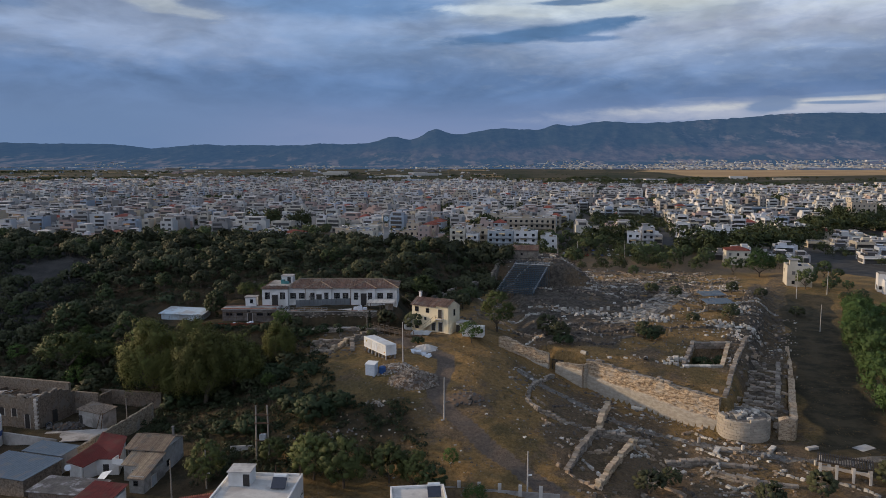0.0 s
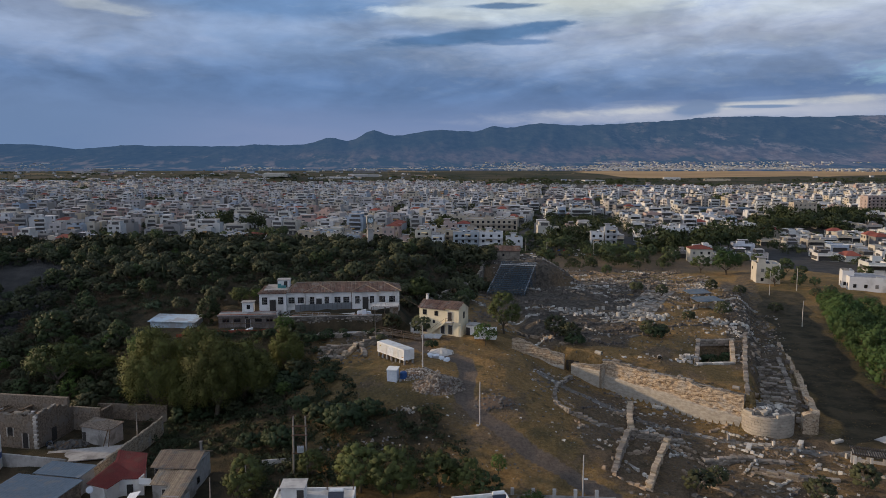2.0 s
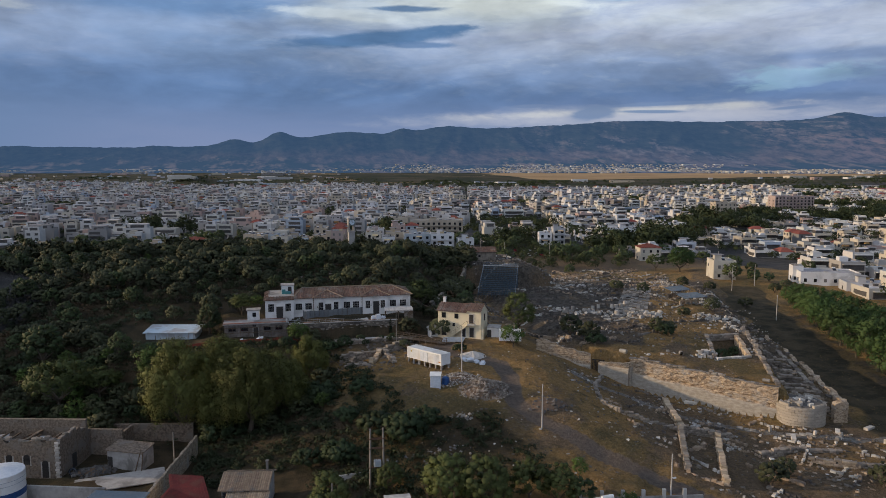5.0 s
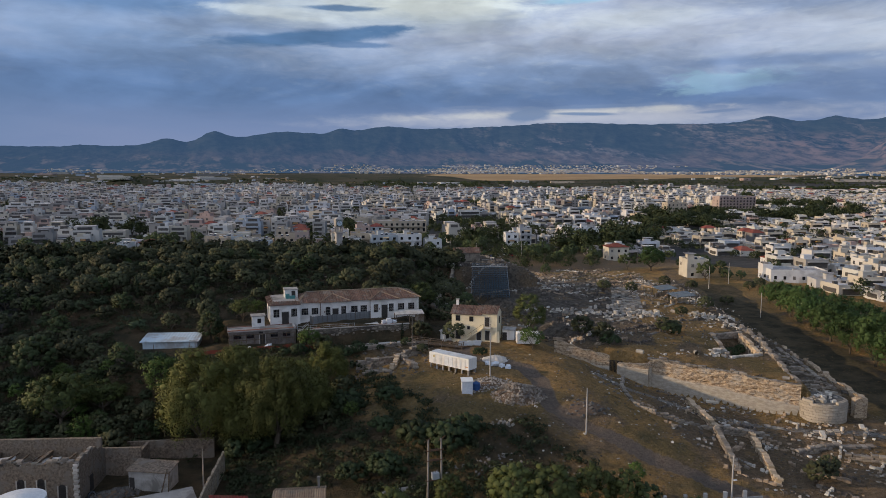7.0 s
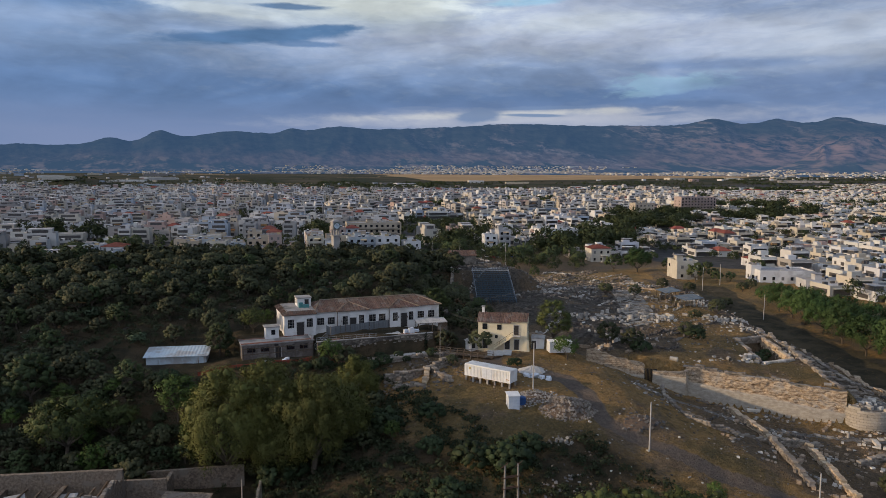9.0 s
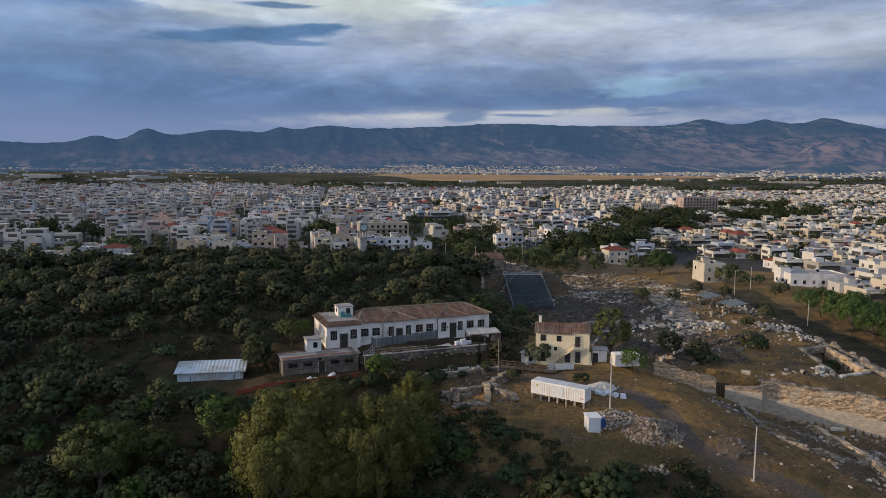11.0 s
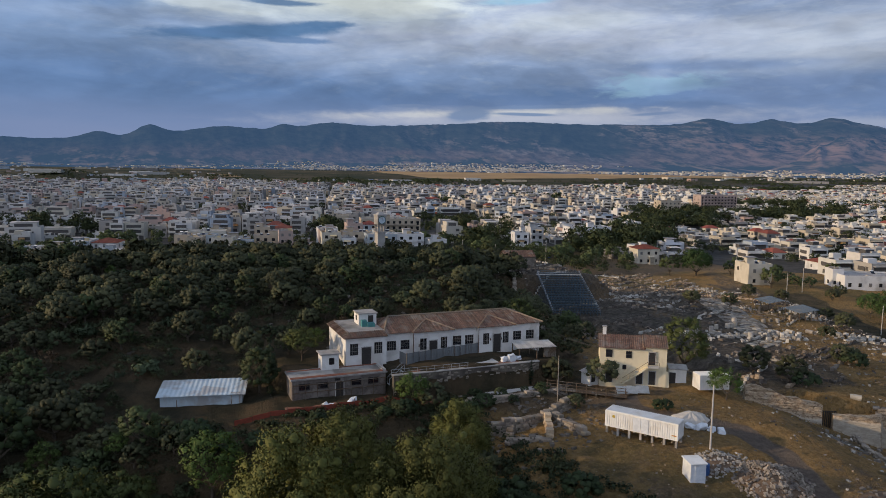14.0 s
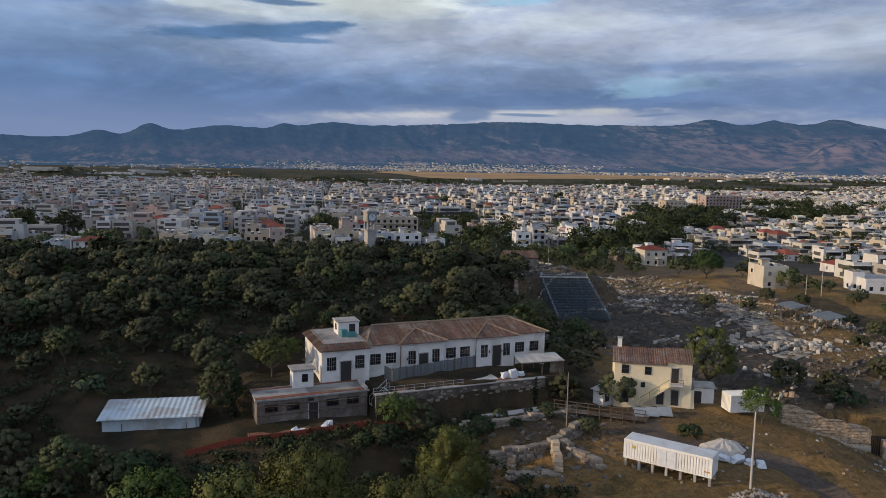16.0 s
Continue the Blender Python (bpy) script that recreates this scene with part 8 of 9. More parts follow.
# thicket below the museum
tk = random.Random(57)
n_ = 0
while n_ < 120:
    x, y = tk.uniform(-92, -16), tk.uniform(138, 167.5)
    if x > -34 and y < 162 or (x < -56 and y < 148) or not free(x, y, 2.3) or (-66 < x < -36 and y > 163.5):
        continue
    n_ += 1
    r_ = tk.random()
    if x > -66 and y > 156:
        r_ = 0.7 + 0.3 * r_
    if r_ < 0.34:
        tree("olive", x, y, tk.uniform(0.55, 0.95), group="trees of the thicket below the museum")
    elif r_ < 0.48:
        tree("fresh", x, y, tk.uniform(0.7, 1.3), group="young trees of the thicket")
    elif r_ < 0.60:
        tree("pine", x, y, tk.uniform(0.5, 0.9), group="pines of the thicket")
    else:
        bush(BUSH_DARK if r_ < 0.85 else BUSH, "thicket_bush", x, y, tk.uniform(0.7, 1.2) * (0.62 if y > 156 and x > -66 else 1.0), "dark dense bush in the thicket below the museum", "bush", "bushes of the thicket")

# the wooded hill
hill_rnd = random.Random(77)
count = {"olive": 0, "olive_big": 0, "pine": 0, "bush": 0}
back_trees = []


def clear_ground(x, y):
    """The sandy opening high on the hill."""
    return ((x + 114) / 10) ** 2 + ((y - 209) / 12) ** 2 < 1


def on_hill(x, y):
    if y < 142 or y > 318 or x < -175 + 0.1 * y or (y < 150 and -72 < x < -30):
        return False
    if x > 4 + (y - 185) * 0.28:
        return False
    if -58 < x < -7 and y < 194:
        return False
    if -76 < x < -36 and y < 184 and y > 165:
        return False
    if x > -40 and y < 186:
        return False
    return True


tries = 0
while tries < 7000:
    tries += 1
    x, y = hill_rnd.uniform(-150, 30), hill_rnd.uniform(142, 318)
    if not on_hill(x, y):
        continue
    if clear_ground(x, y):
        continue
    open_patch = float(vnoise(x / 23, y / 17, 40))
    d = 2.9 + 1.0 * (open_patch > 0.3) + 3.0 * (open_patch > 0.6)
    if not free(x, y, d):
        continue
    r = hill_rnd.random()
    if y > 238 and hill_rnd.random() < 0.8:
        back_trees.append((x, y, hill_rnd.uniform(0.75, 1.2)))
        placed.append((x, y))
        continue
    wild = float(vnoise(x / 30, y / 30, 41))
    if r < 0.52 and count["olive"] < 285:
        count["olive"] += 1
        tree("olive", x, y, hill_rnd.uniform(0.62, 1.15), hill_rnd.uniform(0.85, 1.15), group="olive trees on the hill")
    elif r < 0.70 and count["olive_big"] < 150:
        count["olive_big"] += 1
        tree("olive_big", x, y, hill_rnd.uniform(0.7, 1.05), group="wild olives on the hill")
    elif r < 0.75 and count["pine"] < 60:
        count["pine"] += 1
        tree("pine", x, y, hill_rnd.uniform(0.55, 0.85), group="pines on the hill")
    elif r < 0.775 and y > 200:
        tree("cypress", x, y, hill_rnd.uniform(0.45, 0.75), group="cypresses on the hill")
    elif 0.82 < r < 0.83:
        tree("dry", x, y, hill_rnd.uniform(0.7, 1.2))
    elif 0.83 < r < 0.85:
        tree("fresh", x, y, hill_rnd.uniform(0.6, 1.1))
    elif 0.85 < r < 0.90:
        bush(CACTUS, "prickly_pear", x, y, hill_rnd.uniform(0.8, 1.4), "clump of prickly pear on the hill", "cactus", "prickly pears on the hill")
    elif count["bush"] < 120:
        count["bush"] += 1
        bush(BUSH, "scrub_bush", x, y, hill_rnd.uniform(0.8, 1.5), "low dark scrub bush on the hill", "bush", "scrub on the hill")


shrubs = []
for _ in range(9000):
    x, y = hill_rnd.uniform(-150, 30), hill_rnd.uniform(142, 300)
    if on_hill(x, y) and not clear_ground(x, y) and free(x, y, 1.9):
        placed.append((x, y))
        shrubs.append((x, y, hill_rnd.uniform(0.5, 1.15)))


def carpet(name, meshes_args, spots, label, cat):
    """Many small plants that nobody could count, as one mesh."""
    base = [leaf_mesh(name, *a) for a in meshes_args]
    data = []
    for b in base:
        co_ = np.zeros(len(b.vertices) * 3, np.float32)
        b.vertices.foreach_get("co", co_)
        data.append((co_.reshape(-1, 3), LEAF_N[b.name]))
    V, NV = [], []
    g = random.Random(5)
    for x, y, s in spots:
        d, dn = data[g.randrange(len(data))]
        a = g.uniform(0, 6.28)
        c_, s_ = math.cos(a), math.sin(a)
        q = d * np.array([s, s, s * g.uniform(0.7, 1.2)])
        V.append(np.stack([x + q[:, 0] * c_ - q[:, 1] * s_, y + q[:, 0] * s_ + q[:, 1] * c_, gz(x, y) + q[:, 2] - 0.05], 1))
        NV.append(np.stack([dn[:, 0] * c_ - dn[:, 1] * s_, dn[:, 0] * s_ + dn[:, 1] * c_, dn[:, 2]], 1))
    V, NV = np.concatenate(V), np.concatenate(NV)
    n = len(V) // 4
    m_ = bpy.data.meshes.new(name)
    m_.vertices.add(4 * n)
    m_.vertices.foreach_set("co", V.astype(np.float32).ravel())
    m_.loops.add(4 * n)
    m_.loops.foreach_set("vertex_index", np.arange(4 * n, dtype=np.int32))
    m_.polygons.add(n)
    m_.polygons.foreach_set("loop_start", np.arange(0, 4 * n, 4, dtype=np.int32))
    m_.update()
    m_.normals_split_custom_set_from_vertices(NV.tolist())
    m_.materials.append(meshes_args[0][0])
    for b in base:
        bpy.data.meshes.remove(b)
    return tagged(new(name, m_), label, cat, kind="stuff")


carpet("back_hill_trees", [(L_OLIVE, 16, 23, 0.36, (2.7, 2.7, 4.2), 380 + i, 0.4) for i in range(5)], back_trees, "grey-green trees on the back of the hill", "trees")
carpet("hill_shrubs", [(L_SCRUB, 12, 26, 0.13, (1.5, 1.4, 1.7), 500 + i) for i in range(5)], [q for i, q in enumerate(shrubs) if i % 3], "low dark shrubs filling the gaps of the wood", "shrubs")
carpet("hill_herbs", [(L_CACTUS, 10, 24, 0.13, (1.5, 1.4, 1.1), 510 + i) for i in range(4)], [q for i, q in enumerate(shrubs) if not i % 3], "green cactus and weeds in the gaps of the wood", "shrubs")
g = random.Random(21)
spots = []
while len(spots) < 2300:
    x, y = g.uniform(-120, 28), g.uniform(140, 318)
    if clear_ground(x, y):
        continue
    if on_hill(x, y) or (x < -30 and 128 < y < 164 and g.random() < 0.8):
        spots.append((x, y, g.uniform(0.35, 0.9)))
carpet("hill_scrub", [(L_SCRUB, 5, 12, 0.2, (1.5, 1.4, 1.2), 400 + i) for i in range(4)], spots, "low dark scrub under the trees of the hill", "scrub")
spots = []
while len(spots) < 1300:
    x, y = g.uniform(-85, 2), g.uniform(104, 168)
    if (x < -14 - (y - 104) * 0.25 or y < 126 and x < 0 - (y - 104) * 0.3 and g.random() < 0.6) and not (-60 < x < -36 and y > 168) and not (x < -56 and y < 147) and not (x < -38 and y < 120):
        spots.append((x, y, g.uniform(0.4, 1.1)))
carpet("slope_scrub", [(L_SCRUB, 7, 15, 0.17, (1.4, 1.3, 1.2), 420 + i) for i in range(4)], spots, "dark scrub and weeds on the lower slope", "scrub")
spots = []
while len(spots) < 3600:
    x, y = g.uniform(-34, 100), g.uniform(96, 215)
    e_ = float(east_edge(x, y))
    if float(line_dist(x, y, TRACK)) > 2.6 and float(vnoise(x / 9, y / 9, 5)) > -0.4 and (y < 160 and x < 60 or -30 < e_ < -1 and y < 200 or 12 < e_ < 26 and g.random() < 0.4):
        spots.append((x, y, g.uniform(0.25, 0.6)))
carpet("dry_grass", [(L_GRASS, 3, 8, 0.11, (0.9, 0.9, 0.45), 440 + i) for i in range(4)], spots, "tufts of dry yellow grass", "grass")

# ---------------------------------------------------------------- the town
PAL = [((0.70, 0.70, 0.69), (0.62, 0.62, 0.61)), ((0.60, 0.56, 0.47), (0.53, 0.49, 0.40)), ((0.50, 0.50, 0.50), (0.42, 0.42, 0.42)), ((0.49, 0.42, 0.32), (0.42, 0.36, 0.28)), ((0.45, 0.35, 0.31), (0.39, 0.31, 0.27)), ((0.44, 0.49, 0.52), (0.38, 0.42, 0.45))]
TOWN = [material("town_render_%s" % n, a, b, 0.35, 0.9, 0.1, 4.0, tuple(0.72 * v for v in b), 0.12) for n, (a, b) in zip(("white", "cream", "grey", "ochre", "rose", "bluish"), PAL)]
M_ROOFDECK = material("roof_deck", (0.36, 0.345, 0.335), (0.23, 0.225, 0.22), 0.4, 0.9, 0.15, c3=(0.56, 0.545, 0.52), s3=0.07, rand=0.3, island=0.55)
M_AWNING = material("faded_awning", (0.50, 0.40, 0.25), (0.42, 0.33, 0.20), 1.0, 0.8, 0.1, rand=0.5)
M_AWN = material("canvas_awning", (0.42, 0.24, 0.10), (0.32, 0.20, 0.10), 0.5, 0.85, 0.0, island=0.6)
# dark tone of shutters, also used to paint shade in recesses and verandas
M_SHUTTER_SHADE = material("window_shutter", (0.10, 0.10, 0.10), (0.16, 0.15, 0.14), 2.0, 0.6, 0.1, rand=0.5)
m_far = bpy.data.materials.new("far_town_render")
m_far.use_nodes = True
nt = m_far.node_tree
N = Net(nt)
house_tone = node(nt, "ShaderNodeAttribute")
house_tone.attribute_name = "tone"
cr = node(nt, "ShaderNodeValToRGB")
cr.color_ramp.interpolation = "CONSTANT"
tones = [(0.59, 0.59, 0.58), (0.56, 0.56, 0.52), (0.37, 0.36, 0.34), (0.60, 0.59, 0.56), (0.18, 0.17, 0.16), (0.55, 0.56, 0.58), (0.45, 0.39, 0.29), (0.49, 0.46, 0.39), (0.27, 0.26, 0.25), (0.61, 0.60, 0.58), (0.40, 0.29, 0.25), (0.52, 0.46, 0.36), (0.33, 0.39, 0.46), (0.42, 0.40, 0.39), (0.58, 0.56, 0.52), (0.34, 0.32, 0.29)]
while len(cr.color_ramp.elements) < len(tones):
    cr.color_ramp.elements.new(0.5)
for i, (e_, t_) in enumerate(zip(cr.color_ramp.elements, tones)):
    e_.position, e_.color = i / len(tones), (*(1.08 * v for v in t_), 1)
nt.links.new(house_tone.outputs["Fac"], cr.inputs[0])
co = node(nt, "ShaderNodeTexCoord").outputs["Object"]
stain = N.mix(N.ramp(N.noise(co, 0.12, 5, 0.65), 0.35, 0.7), cr.outputs[0], (0.30, 0.29, 0.28))
bs = nt.nodes["Principled BSDF"]
nt.links.new(N.mix(0.3, cr.outputs[0], stain), bs.inputs["Base Color"])
bs.inputs["Roughness"].default_value = 0.9


def boxes(name, rows, mats, label, cat):
    """One mesh out of many boxes: centre, base, size, turn in degrees, tone, width of the top; open below."""
    a = np.array([(*r, 0.5, 1.0)[:9] if len(r) < 9 else r for r in rows], float)
    hx, hy = a[:, 3] / 2, a[:, 4] / 2
    c_, s_ = np.cos(np.radians(a[:, 6])), np.sin(np.radians(a[:, 6]))
    V = np.zeros((len(a), 8, 3))
    for i, (p, q, r) in enumerate(((-1, -1, 0), (1, -1, 0), (1, 1, 0), (-1, 1, 0), (-1, -1, 1), (1, -1, 1), (1, 1, 1), (-1, 1, 1))):
        k = a[:, 8] if r else 1.0
        V[:, i, 0] = a[:, 0] + (c_ * hx * p - s_ * hy * q) * k
        V[:, i, 1] = a[:, 1] + (s_ * hx * p + c_ * hy * q) * k
        V[:, i, 2] = a[:, 2] + a[:, 5] * r
    F = np.array([(4, 5, 6, 7), (0, 1, 5, 4), (1, 2, 6, 5), (2, 3, 7, 6), (3, 0, 4, 7)])
    fs_ = (np.arange(len(a))[:, None, None] * 8 + F[None]).reshape(-1, 4)
    m_ = bpy.data.meshes.new(name)
    m_.vertices.add(len(a) * 8)
    m_.vertices.foreach_set("co", V.astype(np.float32).ravel())
    m_.loops.add(fs_.size)
    m_.loops.foreach_set("vertex_index", fs_.ravel().astype(np.int32))
    m_.polygons.add(len(fs_))
    m_.polygons.foreach_set("loop_start", np.arange(0, fs_.size, 4, dtype=np.int32))
    m_.polygons.foreach_set("use_smooth", np.zeros(len(fs_), bool))
    for mt in mats:
        m_.materials.append(mt)
    tone_ = m_.attributes.new("tone", "FLOAT", "POINT")
    tone_.data.foreach_set("value", np.repeat(a[:, 7], 8).astype(np.float32))
    m_.update()
    return tagged(new(name, m_), label, cat, kind="stuff")


PANE = Shape().box(0, 0, 0, 1.1, 0.08, 1.35).mesh("window", M_GLASS)
PANE_S = Shape().box(0, 0, 0, 1.1, 0.10, 1.35).mesh("window", M_SHUTTER_SHADE)
DOORW = Shape().box(0, 0, 0, 1.5, 0.08, 2.15).mesh("balcony_door", M_GLASS)
TANKM = Shape().tube((-0.6, 0.5, 1.1), (0.6, 0.5, 1.1), 0.27, n=8).mesh("water_heater", M_WHITEMETAL)
PANEL = Shape().slab([(-0.7, -0.6, 0.15), (0.7, -0.6, 0.15), (0.7, 0.4, 1.0), (-0.7, 0.4, 1.0)], 0.06).mesh("solar_panel", M_SOLAR)


def town_house(x, y, rz, w, d, st, g, tone=None, pitched=None, name=None, label=None, sh=3.05, balc=None, z=None):
    """A flat-roofed town house with its storeys, openings, balconies and roof gear."""
    mt = TOWN[tone if tone is not None else g.choice((0, 0, 1, 1, 1, 2, 3, 3, 4, 5))]
    tint = mt.name.rsplit("_", 1)[1]
    pitched = (g.random() < 0.06) if pitched is None else pitched
    nm = name or ("apartment_building" if st > 2 else "town_house")
    lb = label or ("%s rendered %s with %s" % (tint, "apartment block" if st > 2 else "low house", "a red tiled roof" if pitched else "a flat roof and parapet"))
    t = thing(nm, pose(x, y, (gz(x, y) if z is None else z) - 0.05, 0, 0, rz), lb, "building", "" if name else "houses of the town")
    h = st * sh
    part("wall", Shape().box(0, 0, -0.5, w, d, h + 0.5), mt, t)
    if pitched:
        r_ = Shape()
        hx, hy = w / 2 + 0.4, d / 2 + 0.4
        rl = max(0.2, hx - hy)
        tiled(r_, [(-hx, -hy, h), (hx, -hy, h), (rl, 0, h + 1.7), (-rl, 0, h + 1.7)], 0.5, 0.1)
        tiled(r_, [(hx, hy, h), (-hx, hy, h), (-rl, 0, h + 1.7), (rl, 0, h + 1.7)], 0.5, 0.1)
        tiled(r_, [(hx, -hy, h), (hx, hy, h), (rl, 0, h + 1.7)], 0.5, 0.1)
        tiled(r_, [(-hx, hy, h), (-hx, -hy, h), (-rl, 0, h + 1.7)], 0.5, 0.1)
        part("roof", r_, M_TILE_RED, t, "red tiled roof")
    else:
        p = Shape()
        for dx, dy, sx_, sy_ in ((0, -d / 2 + 0.1, w, 0.2), (0, d / 2 - 0.1, w, 0.2), (-w / 2 + 0.1, 0, 0.2, d - 0.4), (w / 2 - 0.1, 0, 0.2, d - 0.4)):
            p.box(dx, dy, h, sx_, sy_, 0.65)
        part("parapet", p, mt, t)
        part("roof", Shape().box(0, 0, h, w - 0.42, d - 0.42, 0.12), M_ROOFDECK, t)
        if g.random() < 0.6:
            hx, hy = g.uniform(-w / 4, w / 4), g.uniform(-d / 6, d / 4)
            q = part("stair_head", Shape().box(hx, hy, h + 0.12, g.uniform(2.6, 4.2), g.uniform(2.6, 4), 2.4), mt, t)
            part("stair_roof", Shape().box(hx, hy, h + 2.52, 4.4, 4.2, 0.14), M_ROOFDECK, q)
        for i in range(g.choice((0, 1, 1, 2))):
            o = part("solar_panel", PANEL, None, t, m=pose(g.uniform(-w / 3, w / 3), g.uniform(-d / 3, d / 3), h + 0.1, 0, 0, g.uniform(-20, 20)))
            part("water_heater", TANKM, None, o)
        for i in range(g.choice((2, 3, 4, 5))):
            part("roof_clutter", Shape().box(g.uniform(-w / 2.6, w / 2.6), g.uniform(-d / 2.6, d / 2.6), h + 0.1, g.uniform(0.6, 2.2), g.uniform(0.6, 1.6), g.uniform(0.5, 1.3)), g.choice((M_CONCRETE, M_PALECONC, M_GALV, M_AWNING)), t)
    if name is None and g.random() < 0.75:
        # dark box paints the shade under the veranda roof
        part("veranda_opening", Shape().box(0, -d / 2 - 0.05, 0.1, w * 0.72, 0.25, 2.3), M_SHUTTER_SHADE, t)
        vr = part("veranda_roof", Shape().box(0, -d / 2 - 1.2, 2.62, w * 0.82, 2.4, 0.18), mt, t)
        for i in (-1, 0, 1):
            part("veranda_post", Shape().box(i * w * 0.38, -d / 2 - 2.2, 0, 0.16, 0.16, 2.62), mt, vr)
    bal = (g.random() < 0.65) if balc is None else balc
    n = max(2, int(w / 3.4))
    for s_ in range(st):
        z0 = s_ * sh
        if bal and s_ > 0:
            b = part("balcony", Shape().box(0, -d / 2 - 0.6, z0 - 0.12, w * 0.86, 1.2, 0.16), mt, t)
            part("balustrade", Shape().box(0, -d / 2 - 1.16, z0 + 0.04, w * 0.86, 0.07, 0.85).box(-w * 0.43 + 0.04, -d / 2 - 0.6, z0 + 0.04, 0.07, 1.1, 0.85).box(w * 0.43 - 0.04, -d / 2 - 0.6, z0 + 0.04, 0.07, 1.1, 0.85), mt, b)
            if g.random() < 0.3:
                aw = part("awning", Shape().slab([(-1.6, -d / 2 - 1.5, z0 + 2.0), (1.6, -d / 2 - 1.5, z0 + 2.0), (1.6, -d / 2, z0 + 2.6), (-1.6, -d / 2, z0 + 2.6)], 0.05), M_AWNING, t, m=pose(g.uniform(-w / 5, w / 5), 0, 0))
        for i in range(n):
            xx = -w / 2 + (i + 0.5) * w / n
            part("balcony_door" if bal and s_ else "window", DOORW if bal and s_ else (PANE if g.random() < 0.6 else PANE_S), None, t, m=pose(xx, -d / 2 - 0.02, z0 + (0.1 if bal and s_ else 0.95)))
        for sgn in (-1, 1):
            for j in range(max(1, int(d / 5.5))):
                if g.random() < 0.75:
                    part("window", PANE if g.random() < 0.5 else PANE_S, None, t, m=pose(sgn * (w / 2 + 0.02), -d / 2 + (j + 0.5) * d / max(1, int(d / 5.5)), z0 + 0.95, 0, 0, 90))
    return t


def in_view(x, y):
    for ex, ey, lo, hi in ((0, 0, -34, 34), (-62, 26, -16, 55), (-65, 87, -13, 57)):
        b = math.degrees(math.atan2(x - ex, y - ey))
        if lo < b < hi and y - ey > 30:
            return True
    return False


# stands of tall trees in the town: centre and half widths
GROVES = [(165, 392, 30, 20), (150, 385, 22, 16), (215, 445, 34, 20), (290, 510, 36, 34), (340, 560, 42, 32), (385, 590, 38, 26), (450, 560, 52, 20), (515, 580, 48, 22), (100, 430, 18, 16), (610, 720, 60, 22), (860, 1290, 110, 30), (1060, 1300, 130, 26), (1300, 1300, 130, 30), (20, 520, 24, 14), (690, 960, 60, 20), (-120, 560, 30, 16), (420, 900, 50, 18)]


def is_town(x, y):
    if y > 1850 + 260 * (x < -330) - 360 * float(sm(x / 350)) + 60 * math.sin(x / 130):
        return False
    for cx, cy, rx_, ry_ in GROVES:
        if ((x - cx) / rx_) ** 2 + ((y - cy) / ry_) ** 2 < 1.0:
            return False
    if y < 352 and x < 112 + 0.36 * (y - 120) + (10 if y < 230 else 16):
        return False
    if y < 395 and x < 108:
        return False
    if y < 420 and 50 < x < 108:
        return False
    for cx, cy, r in ((144, 349, 17), (139, 279, 14), (168, 252, 19), (186, 250, 14), (205, 303, 13), (318, 545, 20), (470, 655, 36), (112, 372, 26), (60, 430, 22), (175, 420, 18), (330, 700, 40)):
        if (x - cx) ** 2 + (y - cy) ** 2 < r * r:
            return False
    return in_view(x, y)


